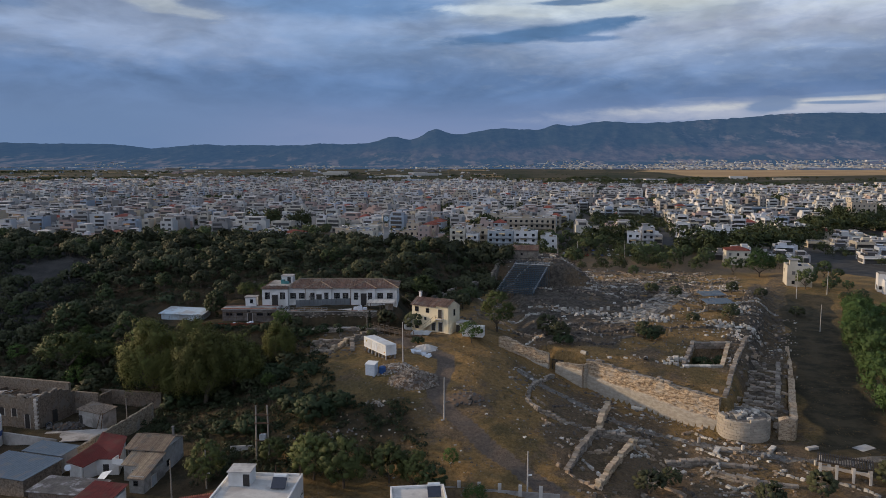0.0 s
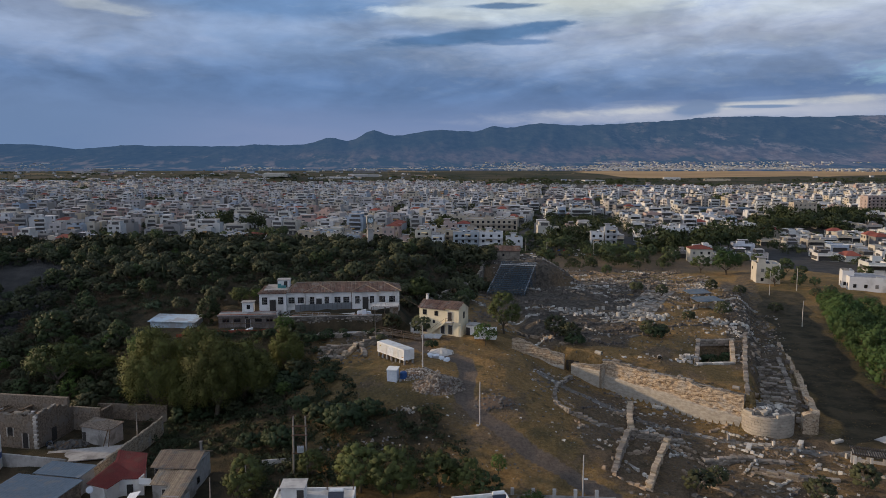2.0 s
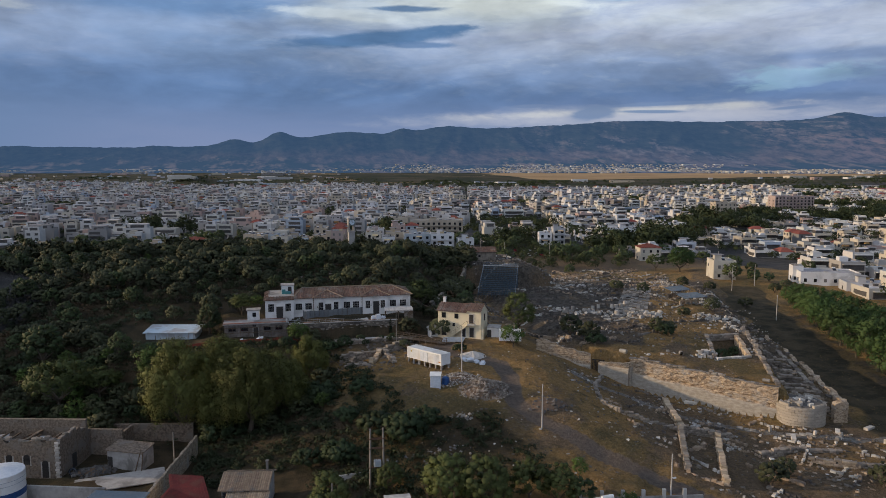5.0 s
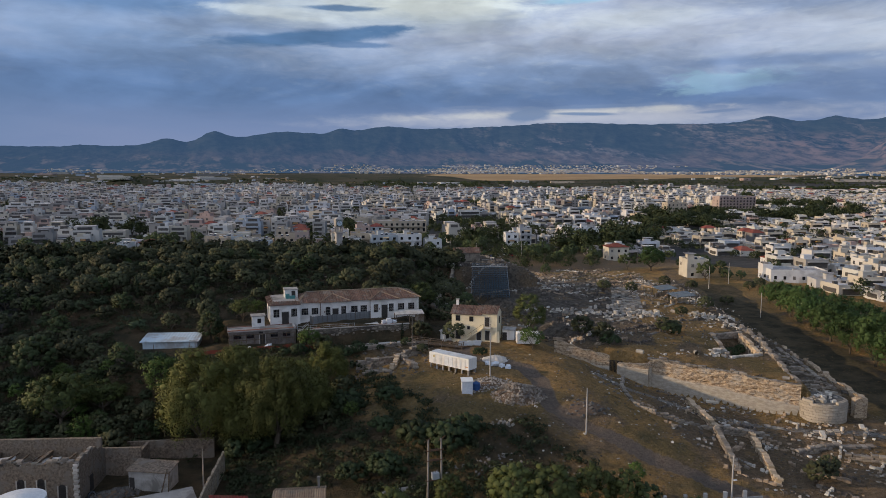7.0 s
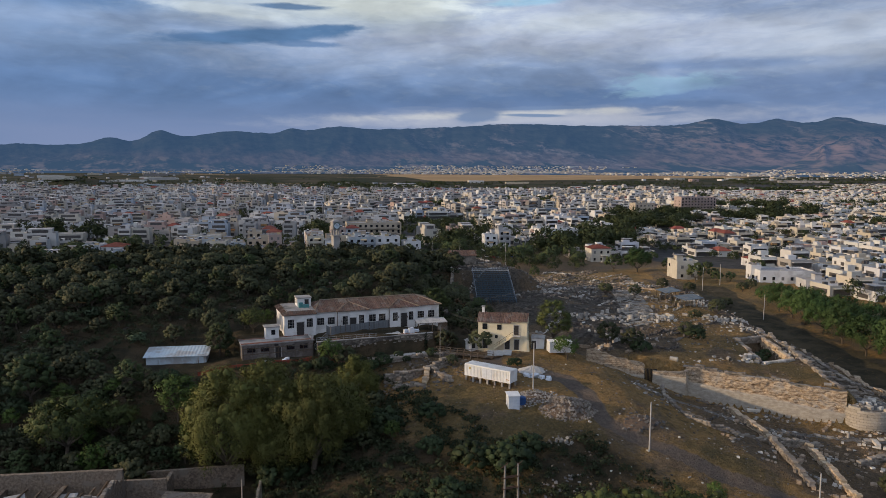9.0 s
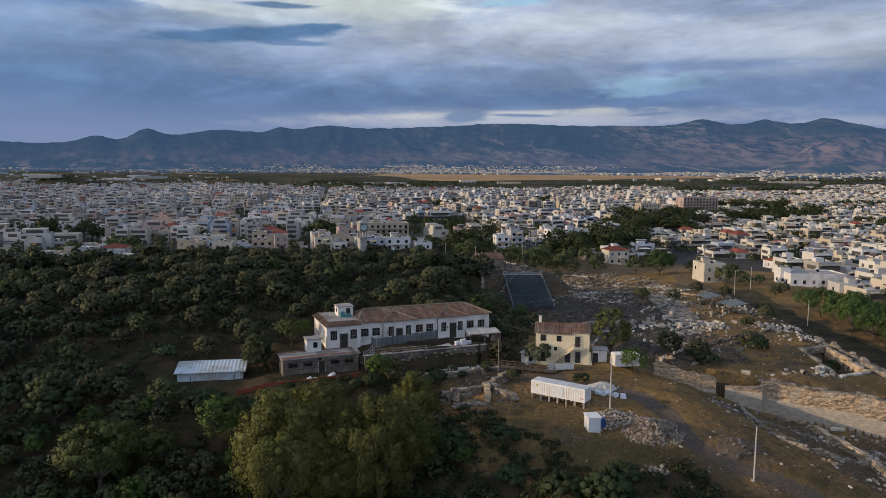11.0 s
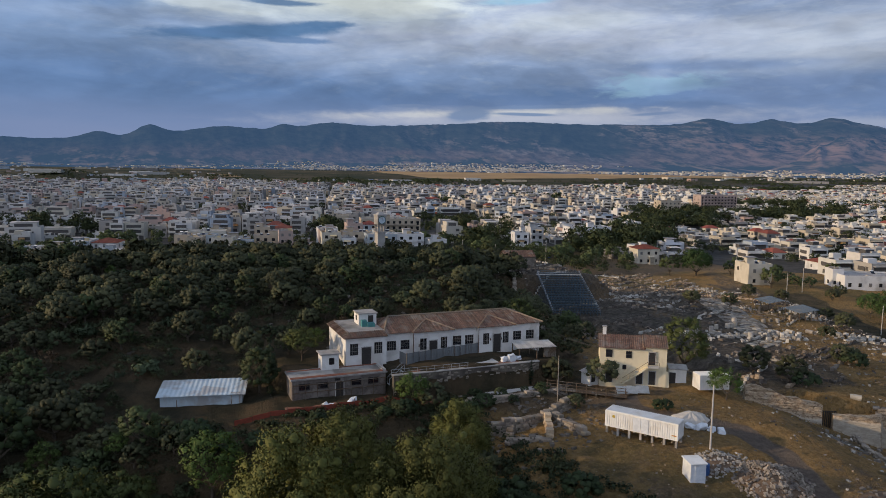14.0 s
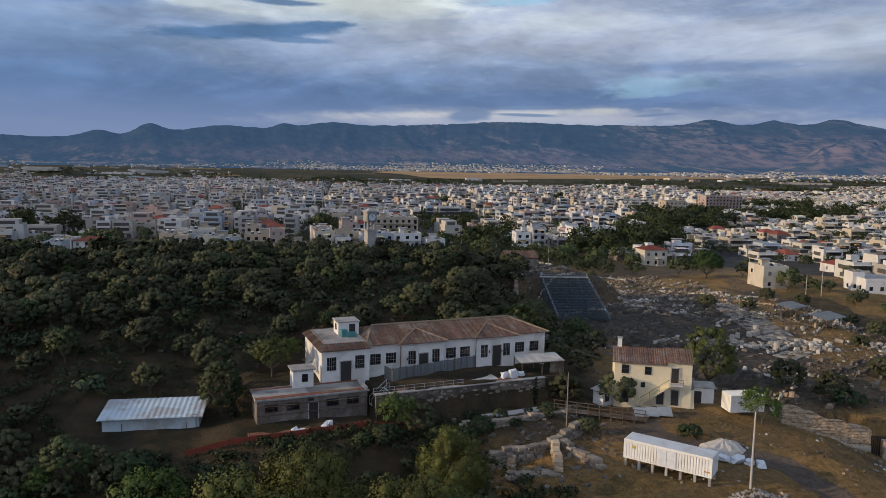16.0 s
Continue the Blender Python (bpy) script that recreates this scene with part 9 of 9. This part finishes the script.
tg = random.Random(1234)
TH = -14.0
ct, st_ = math.cos(radians(TH)), math.sin(radians(TH))
body_rows, dark_rows, roof_rows, tile_rows, awn_rows, tree_spots, near_n = [], [], [], [], [], [], 0
for bi in range(-44, 52):
    for bj in range(2, 58):
        u0, v0 = bi * 66 + tg.uniform(-3, 3), bj * 42 + tg.uniform(-2, 2)
        cx, cy = ct * u0 - st_ * v0, st_ * u0 + ct * v0
        th = TH + (26 * float(vnoise(cx / 210, cy / 210, 70)) if cy > 420 else 0)
        cb, sb_ = math.cos(radians(th)), math.sin(radians(th))
        if not in_view(cx, cy):
            continue
        green = float(vnoise(cx / 150, cy / 150, 61))
        if green > 0.55 and cy > 450:
            for _ in range(14):
                tree_spots.append((cx + tg.uniform(-30, 30), cy + tg.uniform(-18, 18), tg.uniform(0.7, 1.3)))
            continue
        for row in (0, 1, 2):
            u = -29.0
            while u < 27:
                w = tg.uniform(7, 11.5) if tg.random() < 0.78 else tg.uniform(12, 20)
                if cx > 100 and cy < 520:
                    w = tg.uniform(6.5, 11)
                if u + w > 30:
                    break
                d = tg.uniform(7.5, 12.5)
                uu, vv = u + w / 2, (-13.0, 0.0, 13.0)[row] + tg.uniform(-1.0, 1.0)
                u += w + (tg.uniform(0.5, 5) if tg.random() < 0.45 else 0.15)
                x, y = cx + cb * uu - sb_ * vv, cy + sb_ * uu + cb * vv
                if not is_town(x, y):
                    continue
                dist = math.hypot(x, y - 60)
                if tg.random() < (0.18 + (0.24 if y > 1250 else 0.06 * (x > 120))):
                    tree_spots.append((x, y, tg.uniform(0.6, 1.0)))
                    continue
                tall = float(vnoise(x / 110, y / 110, 62))
                if x > 120 and (y < 520 or x > 0.75 * y):
                    st2 = tg.choice((1, 1, 1, 1, 1, 2, 2))
                elif y > 1300:
                    st2 = tg.choice((1, 2, 2, 3))
                else:
                    st2 = tg.choice((2, 3, 3, 4, 4)) if tall > 0.1 else tg.choice((1, 2, 2, 3, 3))
                rz = th + tg.uniform(-2, 2)
                if dist < 400 and near_n < 47:
                    near_n += 1
                    town_house(x, y, rz, w - 0.3, d, st2, tg)
                    if tg.random() < 0.25:
                        tree_spots.append((x + tg.uniform(-9, 9), y - 9, tg.uniform(0.4, 0.7)))
                    continue
                sh = 3.0
                h = st2 * sh
                z = gz(x, y) - 0.3
                c1, s1 = math.cos(radians(rz)), math.sin(radians(rz))
                tn = tg.random() if x < 0.5 * y else tg.choice((0.09, 0.22, 0.41, 0.47, 0.72, 0.91, tg.random(), tg.random(), tg.random()))

                def loc2(a, b):
                    return x + c1 * a - s1 * b, y + s1 * a + c1 * b
                body_rows.append((x, y, z, w - 0.3, d, h + 0.5, rz, tn, 1.0))
                if st2 < 4 and tg.random() < 0.05:
                    tile_rows.append((x, y, z + h + 0.4, w + 0.3, d + 0.6, 1.9, rz, 0.5, 0.3))
                else:
                    roof_rows.append((x, y, z + h + 0.5, w - 0.9, d - 0.7, 0.1, rz))
                    if dist < 800:
                        for pa, pb, pw, pd in ((0, -d / 2 + 0.1, w - 0.3, 0.2), (0, d / 2 - 0.1, w - 0.3, 0.2), (-w / 2 + 0.25, 0, 0.2, d), (w / 2 - 0.25, 0, 0.2, d)):
                            body_rows.append((*loc2(pa, pb), z + h + 0.5, pw, pd, 0.7, rz, tn, 1.0))
                        if tg.random() < 0.30:
                            q = loc2(tg.uniform(-w / 5, w / 5), tg.uniform(-d / 5, d / 5))
                            # solid dark box in place of the shade beneath a rooftop canopy
                            dark_rows.append((*q, z + h + 0.6, w * 0.42, d * 0.42, 2.0, rz))
                            roof_rows.append((*q, z + h + 2.6, w * 0.5, d * 0.5, 0.16, rz))
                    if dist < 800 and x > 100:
                        # dark boxes paint the shade of verandas and side recesses
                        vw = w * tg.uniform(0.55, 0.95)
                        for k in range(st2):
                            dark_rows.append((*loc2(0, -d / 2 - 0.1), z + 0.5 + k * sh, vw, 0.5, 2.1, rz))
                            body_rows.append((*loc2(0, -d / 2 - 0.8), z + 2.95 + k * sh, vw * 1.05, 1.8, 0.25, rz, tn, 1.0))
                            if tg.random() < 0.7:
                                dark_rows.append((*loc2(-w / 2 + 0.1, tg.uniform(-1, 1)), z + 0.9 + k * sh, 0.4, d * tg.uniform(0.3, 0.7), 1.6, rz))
                    if st2 > 2 and tg.random() < 0.35:
                        body_rows.append((*loc2(0, d * 0.1), z + h + 0.5, w * 0.72, d * 0.7, 2.8, rz, tn, 1.0))
                        dark_rows.append((*loc2(0, -d * 0.25), z + h + 1.0, w * 0.5, 0.2, 1.7, rz))
                        roof_rows.append((*loc2(0, d * 0.1), z + h + 3.3, w * 0.76, d * 0.74, 0.14, rz))
                    for _ in range(tg.choice((0, 1, 1, 2)) if dist < 1500 else 0):
                        q = loc2(tg.uniform(-w / 3, w / 3), tg.uniform(-d / 3, d / 3))
                        body_rows.append((*q, z + h + 0.6, tg.uniform(1.8, 4.2), tg.uniform(1.8, 4.0), tg.uniform(1.2, 2.5), rz, tn if tg.random() < 0.6 else tg.random(), 1.0))
                    for _ in range(tg.choice((0, 1, 2, 3)) if dist < 1100 else 0):
                        q = loc2(tg.uniform(-w / 2.4, w / 2.4), tg.uniform(-d / 2.4, d / 2.4))
                        dark_rows.append((*q, z + h + 0.6, tg.uniform(0.8, 1.8), tg.uniform(0.6, 1.4), tg.uniform(0.7, 1.5), rz))
                if dist < 1500:
                    bal = tg.random() < 0.66 and st2 > 1
                    bw = tg.uniform(0.5, 0.96)
                    bo = tg.uniform(-0.5, 0.5) * (1 - bw) * w
                    bt = tn if tg.random() < 0.7 else tg.random()
                    for k in range(st2):
                        zz = z + 0.3 + k * sh
                        if bal and k:
                            body_rows.append((*loc2(bo, -d / 2 - 0.6), zz - 0.1, w * bw, 1.5, 0.95, rz, bt, 1.0))
                            # dark band paints the shade inside the balcony recess
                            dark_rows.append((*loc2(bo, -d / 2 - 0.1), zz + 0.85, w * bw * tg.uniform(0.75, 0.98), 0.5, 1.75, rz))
                            if tg.random() < 0.22:
                                awn_rows.append((*loc2(bo + tg.uniform(-0.25, 0.25) * w, -d / 2 - 0.9), zz + 1.5, tg.uniform(2, w * 0.5), 1.7, 0.9, rz, tg.random(), 0.9))
                        else:
                            n = max(1, int(w / 3.4))
                            for i in range(n):
                                if tg.random() < 0.85:
                                    dark_rows.append((*loc2(-w / 2 + (i + 0.5) * w / n, -d / 2), zz + (0.1 if k == 0 else 0.8), tg.uniform(1.2, 2.2 if k else 2.9), 0.2, 2.2 if k == 0 else 1.5, rz))
                        for i in range(2):
                            if tg.random() < 0.6:
                                dark_rows.append((*loc2(-w / 2 + 0.15, -d / 4 + i * d / 2), zz + 0.8, 0.2, tg.uniform(1.2, 2.4), 1.5, rz))
                elif tg.random() < 0.8:
                    for k in range(st2):
                        dark_rows.append((*loc2(0, -d / 2), z + 1.2 + k * sh, w * tg.uniform(0.4, 0.85), 0.3, 1.4, rz))
# works and halls at the far edge of the town
for _ in range(70):
    x, y = tg.uniform(-1500, 2600), tg.uniform(1900, 3400)
    if in_view(x, y) and not (y > 2200 and x > 100):
        w, d = tg.uniform(25, 90), tg.uniform(15, 40)
        body_rows.append((x, y, gz(x, y) - 0.5, w, d, tg.uniform(5, 9), tg.uniform(-20, 10), tg.random(), 1.0))
for _ in range(650):
    y = tg.uniform(1850, 3500)
    x = tg.uniform(-0.6, 1.35) * y
    if in_view(x, y) and float(vnoise(x / 420, y / 260, 66)) > -0.3 and not (2200 < y < 3440 and 200 < x < 2900):
        body_rows.append((x, y, gz(x, y) - 0.5, tg.uniform(6, 14), tg.uniform(6, 11), tg.uniform(3, 6), tg.uniform(-30, 20), tg.random(), 1.0))
for x, y, w, d in ((-660, 1130, 150, 46), (-760, 1500, 170, 40), (-330, 2300, 120, 40)):
    body_rows.append((x, y, -0.5, w, d, 9, 6, 0.2, 1.0))
body_rows.append((1900, 1800, 8, 150, 40, 9, -40))
boxes("far_town", body_rows, [m_far], "white and cream town blocks filling the plain", "buildings")
boxes("far_town_roofs", roof_rows, [M_ROOFDECK], "grey flat roofs of the far town", "roofs")
boxes("far_town_tiles", tile_rows, [M_TILE_RED], "red tiled roofs of the far town", "roofs")
boxes("far_town_awnings", awn_rows, [M_AWN], "faded canvas awnings on the balconies of the far town", "awnings")
boxes("far_town_openings", dark_rows, [M_SHUTTER_SHADE], "dark windows and balcony doors of the far town", "windows")
single("blue_roof_hall", Shape().box(0, 0, 0, 75, 24, 7).box(0, 0, 7, 77, 26, 1.2, top=0.97), material("blue_sheet", (0.04, 0.10, 0.24), (0.035, 0.08, 0.19), 0.1, 0.6, 0.05), pose(505, 1440, 0, 0, 0, -4), "long hall with a deep blue roof", "hall")
single("blue_roof_hall", Shape().box(0, 0, 0, 62, 20, 7).box(0, 0, 7, 64, 22, 1.0, top=0.97), M_BLUEROOF, pose(316, 690, 0, 0, 0, -8), "long low hall with blue-grey roof", "hall")

# town trees
far_trees, nt_ = [], 0
for x, y, s in tree_spots:
    if math.hypot(x, y - 60) < 520 and nt_ < 80:
        nt_ += 1
        tree("city", x, y, s * 0.85, group="trees in the town")
    else:
        far_trees.append((x, y, s))
for _ in range(260):
    x, y = tg.uniform(40, 135), tg.uniform(322, 450)
    if free(x, y, 6.0) and not is_town(x, y) and (x - 144) ** 2 + (y - 349) ** 2 > 230 and not (115 < x < 146 and 300 < y < 349) and nt_ < 130:
        nt_ += 1
        tree(tg.choice(("city", "city", "olive_big", "pine")), x, y, tg.uniform(0.6, 1.15), group="trees in the town")
for cx, cy, rx_, ry_ in GROVES:
    for _ in range(int(rx_ * ry_ / (20 if cy < 800 else 34))):
        x, y = cx + tg.uniform(-rx_, rx_), cy + tg.uniform(-ry_, ry_)
        if ((x - cx) / rx_) ** 2 + ((y - cy) / ry_) ** 2 < 1.0:
            far_trees.append((x, y, tg.uniform(1.0, 2.0)))
for _ in range(420):
    x, y = tg.uniform(20, 170), tg.uniform(318, 455)
    if free(x, y, 4.5) and not is_town(x, y) and (x - 144) ** 2 + (y - 349) ** 2 > 230 and not (115 < x < 146 and 300 < y < 349) and (x - 60) ** 2 + (y - 405) ** 2 > 90 and (x - 139) ** 2 + (y - 279) ** 2 > 200 and x > 24 + (y - 318) * 0.2:
        placed.append((x, y))
        far_trees.append((x, y, tg.uniform(0.35, 0.95)))
for _ in range(1900):
    y = tg.uniform(430, 1850)
    x = tg.uniform(-0.6, 1.3) * y
    if in_view(x, y):
        far_trees.append((x, y, tg.uniform(0.5, 1.15)))
for _ in range(170):
    far_trees.append((-242 + tg.gauss(0, 60), 1885 + tg.gauss(0, 50), tg.uniform(0.4, 0.9)))
for _ in range(3600):
    y = 1780 + 800 * tg.random() ** 1.2
    x = tg.uniform(-0.65, 1.4) * y
    if in_view(x, y) and float(vnoise(x / 240, y / 130, 67)) > -0.05 - 0.4 * (x < 300) and not (x > 0.24 * y and y > 2200):
        far_trees.append((x, y, tg.uniform(0.6, 1.3) if y < 2150 else tg.uniform(0.5, 0.9)))
carpet("town_grove", [(L_TOWN, 18, 20, 0.40, (4.4, 4.2, 7.2), 480 + i, 0.4) for i in range(4)], [t_ for t_ in far_trees if t_[1] < 760], "dark groves of tall trees inside the town", "trees")
carpet("far_trees", [(L_TOWN, 6, 8, 1.0, (4.4, 4.2, 6.4), 460 + i, 0.4) for i in range(4)], [t_ for t_ in far_trees if t_[1] >= 760], "dark trees among and beyond the town", "trees")

# buildings with a place of their own
vil = town_house(144.0, 349.5, -12, 10.8, 9.4, 2, random.Random(3), 1, True, "red_roof_villa", "cream villa with red tiled hipped roof and tall windows", 3.6, False)
part("porch", Shape().box(1.2, -5.6, -0.3, 3.2, 2.2, 0.9).box(0.0, -6.3, 0.6, 0.3, 0.3, 2.8).box(2.4, -6.3, 0.6, 0.3, 0.3, 2.8).box(1.2, -5.6, 3.4, 3.4, 2.4, 0.25), TOWN[1], vil)
for i in (-4.1, 4.1):
    part("pilaster", Shape().box(i, -4.55, 0, 0.5, 0.2, 7.2), TOWN[0], vil)
part("finial", Shape().tube((0, 0, 8.8), (0, 0, 9.6), 0.25, 0.05), M_PALECONC, vil)
town_house(139.5, 279.0, -18, 9.0, 11.0, 2, random.Random(4), 1, False, "cream_end_house", "tall cream house with blank end wall beside trees", 3.7, False)
town_house(172.5, 257.5, -24, 22.0, 13.0, 1, random.Random(5), 0, False, "white_modern_house", "long white modern house with roof terraces and awnings", 4.3, False)
town_house(164.0, 264.0, -24, 4.0, 6.0, 1, random.Random(6), 0, False, "white_stair_block", "white stair block beside the modern house", 6.0, False)
town_house(178.0, 240.0, -24, 20.0, 9.0, 1, random.Random(7), 2, False, "long_grey_house", "long low grey house with shaded veranda", 3.6, False)
town_house(57.0, 470.0, -10, 34.0, 14.0, 4, random.Random(9), 3, False, "brown_hotel", "long brown brick apartment block with dark balconies", 3.1, True)
town_house(60.0, 405.0, -6, 9.0, 9.0, 2, random.Random(10), 0, False, "white_blank_house", "white house with a blank bluish end wall", 3.3, False)
town_house(318.0, 545.0, -14, 17.0, 13.0, 6, random.Random(12), 3, False, "ochre_block", "pale ochre apartment block above the trees", 3.1, False)
town_house(470.0, 655.0, -12, 40.0, 16.0, 6, random.Random(14), 4, False, "rose_block", "long rose-red apartment block beyond the trees", 3.1, True)
town_house(205.0, 303.0, -14, 11.0, 9.0, 1, random.Random(15), 0, True, "red_roof_house", "low white house with a red tiled roof", 3.6, False)
town_house(172.0, 440.0, -10, 26.0, 12.0, 3, random.Random(13), 0, False, "white_office", "bright white long office with dark window bands", 3.1, True)
cham = thing("stone_chapel", pose(30.5, 262.5, 15.3, 0, 0, -10), "grey stone chapel with a brown tiled roof", "chapel")
part("wall", Shape().box(0, 3, -0.6, 9.0, 6.0, 3.6), M_STONE, cham)
cr_ = Shape()
tiled(cr_, [(-4.8, -0.4, 2.95), (4.8, -0.4, 2.95), (4.8, 3, 4.6), (-4.8, 3, 4.6)], 0.4)
tiled(cr_, [(4.8, 6.4, 2.95), (-4.8, 6.4, 2.95), (-4.8, 3, 4.6), (4.8, 3, 4.6)], 0.4)
part("roof", cr_, M_TILE, cham)
part("gable", Shape().add([(-4.5, 0, 3), (-4.5, 6, 3), (-4.5, 3, 4.45), (4.5, 0, 3), (4.5, 6, 3), (4.5, 3, 4.45)], [(0, 2, 1), (3, 4, 5)]), M_STONE, cham)
window(cham, -1.5, -0.03, 1.0, 0.7, 0.9, bars=0)
clk = thing("clock_tower", pose(-19.4, 243.2, gz(-19.4, 243.2) - 0.3, 0, 0, 8), "slender weathered stone clock tower among olive trees", "tower")
hz = 33.4 - gz(-19.4, 243.2)
part("shaft", Shape().box(0, 0, -0.5, 2.1, 2.1, hz - 4.6 + 0.5, top=0.93).box(0, 0, hz - 4.7, 2.5, 2.5, 0.25), M_CONCRETE, clk)
for dx in (-0.8, 0.8):
    for dy in (-0.8, 0.8):
        part("pier", Shape().box(dx, dy, hz - 4.45, 0.36, 0.36, 1.7), M_CONCRETE, clk)
part("clock_stage", Shape().box(0, 0, hz - 2.75, 2.3, 2.3, 2.2), M_CONCRETE, clk, soft=0.05)
part("cornice", Shape().box(0, 0, hz - 0.55, 2.6, 2.6, 0.25).box(0, 0, hz - 0.3, 2.0, 2.0, 0.5, top=0.4), M_CONCRETE, clk)
fc = part("clock_face", Shape().tube((0, -1.14, hz - 1.65), (0, -1.24, hz - 1.65), 0.85, n=20), M_SHEETROOF, clk, "round pale clock face")
part("clock_rim", Shape().tube((0, -1.13, hz - 1.65), (0, -1.2, hz - 1.65), 1.0, n=20), material("green_bronze", (0.06, 0.14, 0.12), (0.04, 0.1, 0.09)), fc)
part("clock_pointer", Shape().box(0, -1.26, hz - 1.65, 0.07, 0.03, 0.7).box(0.22, -1.26, hz - 1.68, 0.45, 0.03, 0.07), M_DARKWOOD, fc)


def car(x, y, rz, mat, tint):
    t = thing("car", at(x, y, rz), "%s parked car near the site" % tint, "car", "parked cars")
    b = Shape().box(0, 0, 0.3, 4.2, 1.7, 0.6, top=0.97)
    part("body", b, mat, t, soft=0.08)
    part("cabin", Shape().box(-0.1, 0, 0.9, 2.3, 1.5, 0.55, top=0.78), M_GLASS, t, soft=0.05)
    part("roof", Shape().box(-0.1, 0, 1.45, 1.75, 1.15, 0.05), mat, t)
    for wx in (-1.3, 1.3):
        for wy in (-0.8, 0.8):
            part("wheel", Shape().tube((wx, wy - 0.1, 0.32), (wx, wy + 0.1, 0.32), 0.32, n=12), M_GLASS, t)
    return t


CARM = [(material("car_paint_" + n, c_, tuple(v * 0.95 for v in c_), 1.0, 0.25, 0.0, spec=0.6), n) for n, c_ in (("white", (0.7, 0.7, 0.7)), ("silver", (0.4, 0.42, 0.44)), ("black", (0.02, 0.02, 0.022)), ("red", (0.35, 0.03, 0.03)), ("blue", (0.04, 0.08, 0.25)))]
cg = random.Random(8)
for i in range(34):
    m_, n_ = cg.choice(CARM)
    x, y = 48 + (i % 17) * 3.9 + cg.uniform(-0.6, 0.6), (374 if i < 17 else 396) + cg.uniform(-0.8, 0.8)
    if (x - 60) ** 2 + (y - 405) ** 2 > 90:
        car(x, y, 80 + cg.uniform(-6, 6), m_, n_)
for x, y, h in ((88, 345, 11), (66, 350, 10), (125, 250, 9), (139, 256, 8.5), (152, 300, 9), (110, 205, 8), (60, 372, 10)):
    utility_pole("street_lamp", x, y, h, "tall pale street lamp at the edge of town")

# settlements on the foot of the mountains
foot = []
fg = random.Random(19)
while len(foot) < 4600:
    b, k_ = fg.uniform(-38, 60) if fg.random() < 0.35 else fg.uniform(10, 60), 0.48 * fg.random() ** 1.25
    if float(vnoise(b / 5.0, k_ * 9, 81)) < -0.30 + 0.5 * k_ + 0.45 * (b < 5) * (abs(b - 2) > 3):
        continue
    r_ = 3450 + 1400 * k_
    zz = float(ZM[int(round(k_ * 109)), int(round((b + 60) / 145 * 1299))])
    if zz > (92 if b < 43 else 52):
        continue
    foot.append((-30 + r_ * math.sin(radians(b)), 40 + r_ * math.cos(radians(b)), zz - 6, fg.uniform(4, 13), fg.uniform(4, 10), 6 + fg.uniform(2, 4.5), fg.uniform(-40, 40), fg.choice((0.09, 0.16, 0.28, 0.41, 0.47, 0.54, 0.72, 0.85, 0.97)), 1.0))
    if fg.random() < 0.04:
        foot.append((*foot[-1][:3], fg.uniform(25, 60), 14, 9, fg.uniform(-10, 10), 0.2, 1.0))
boxes("foothill_town", foot, [m_far], "pale houses dotted over the far foothills", "buildings")
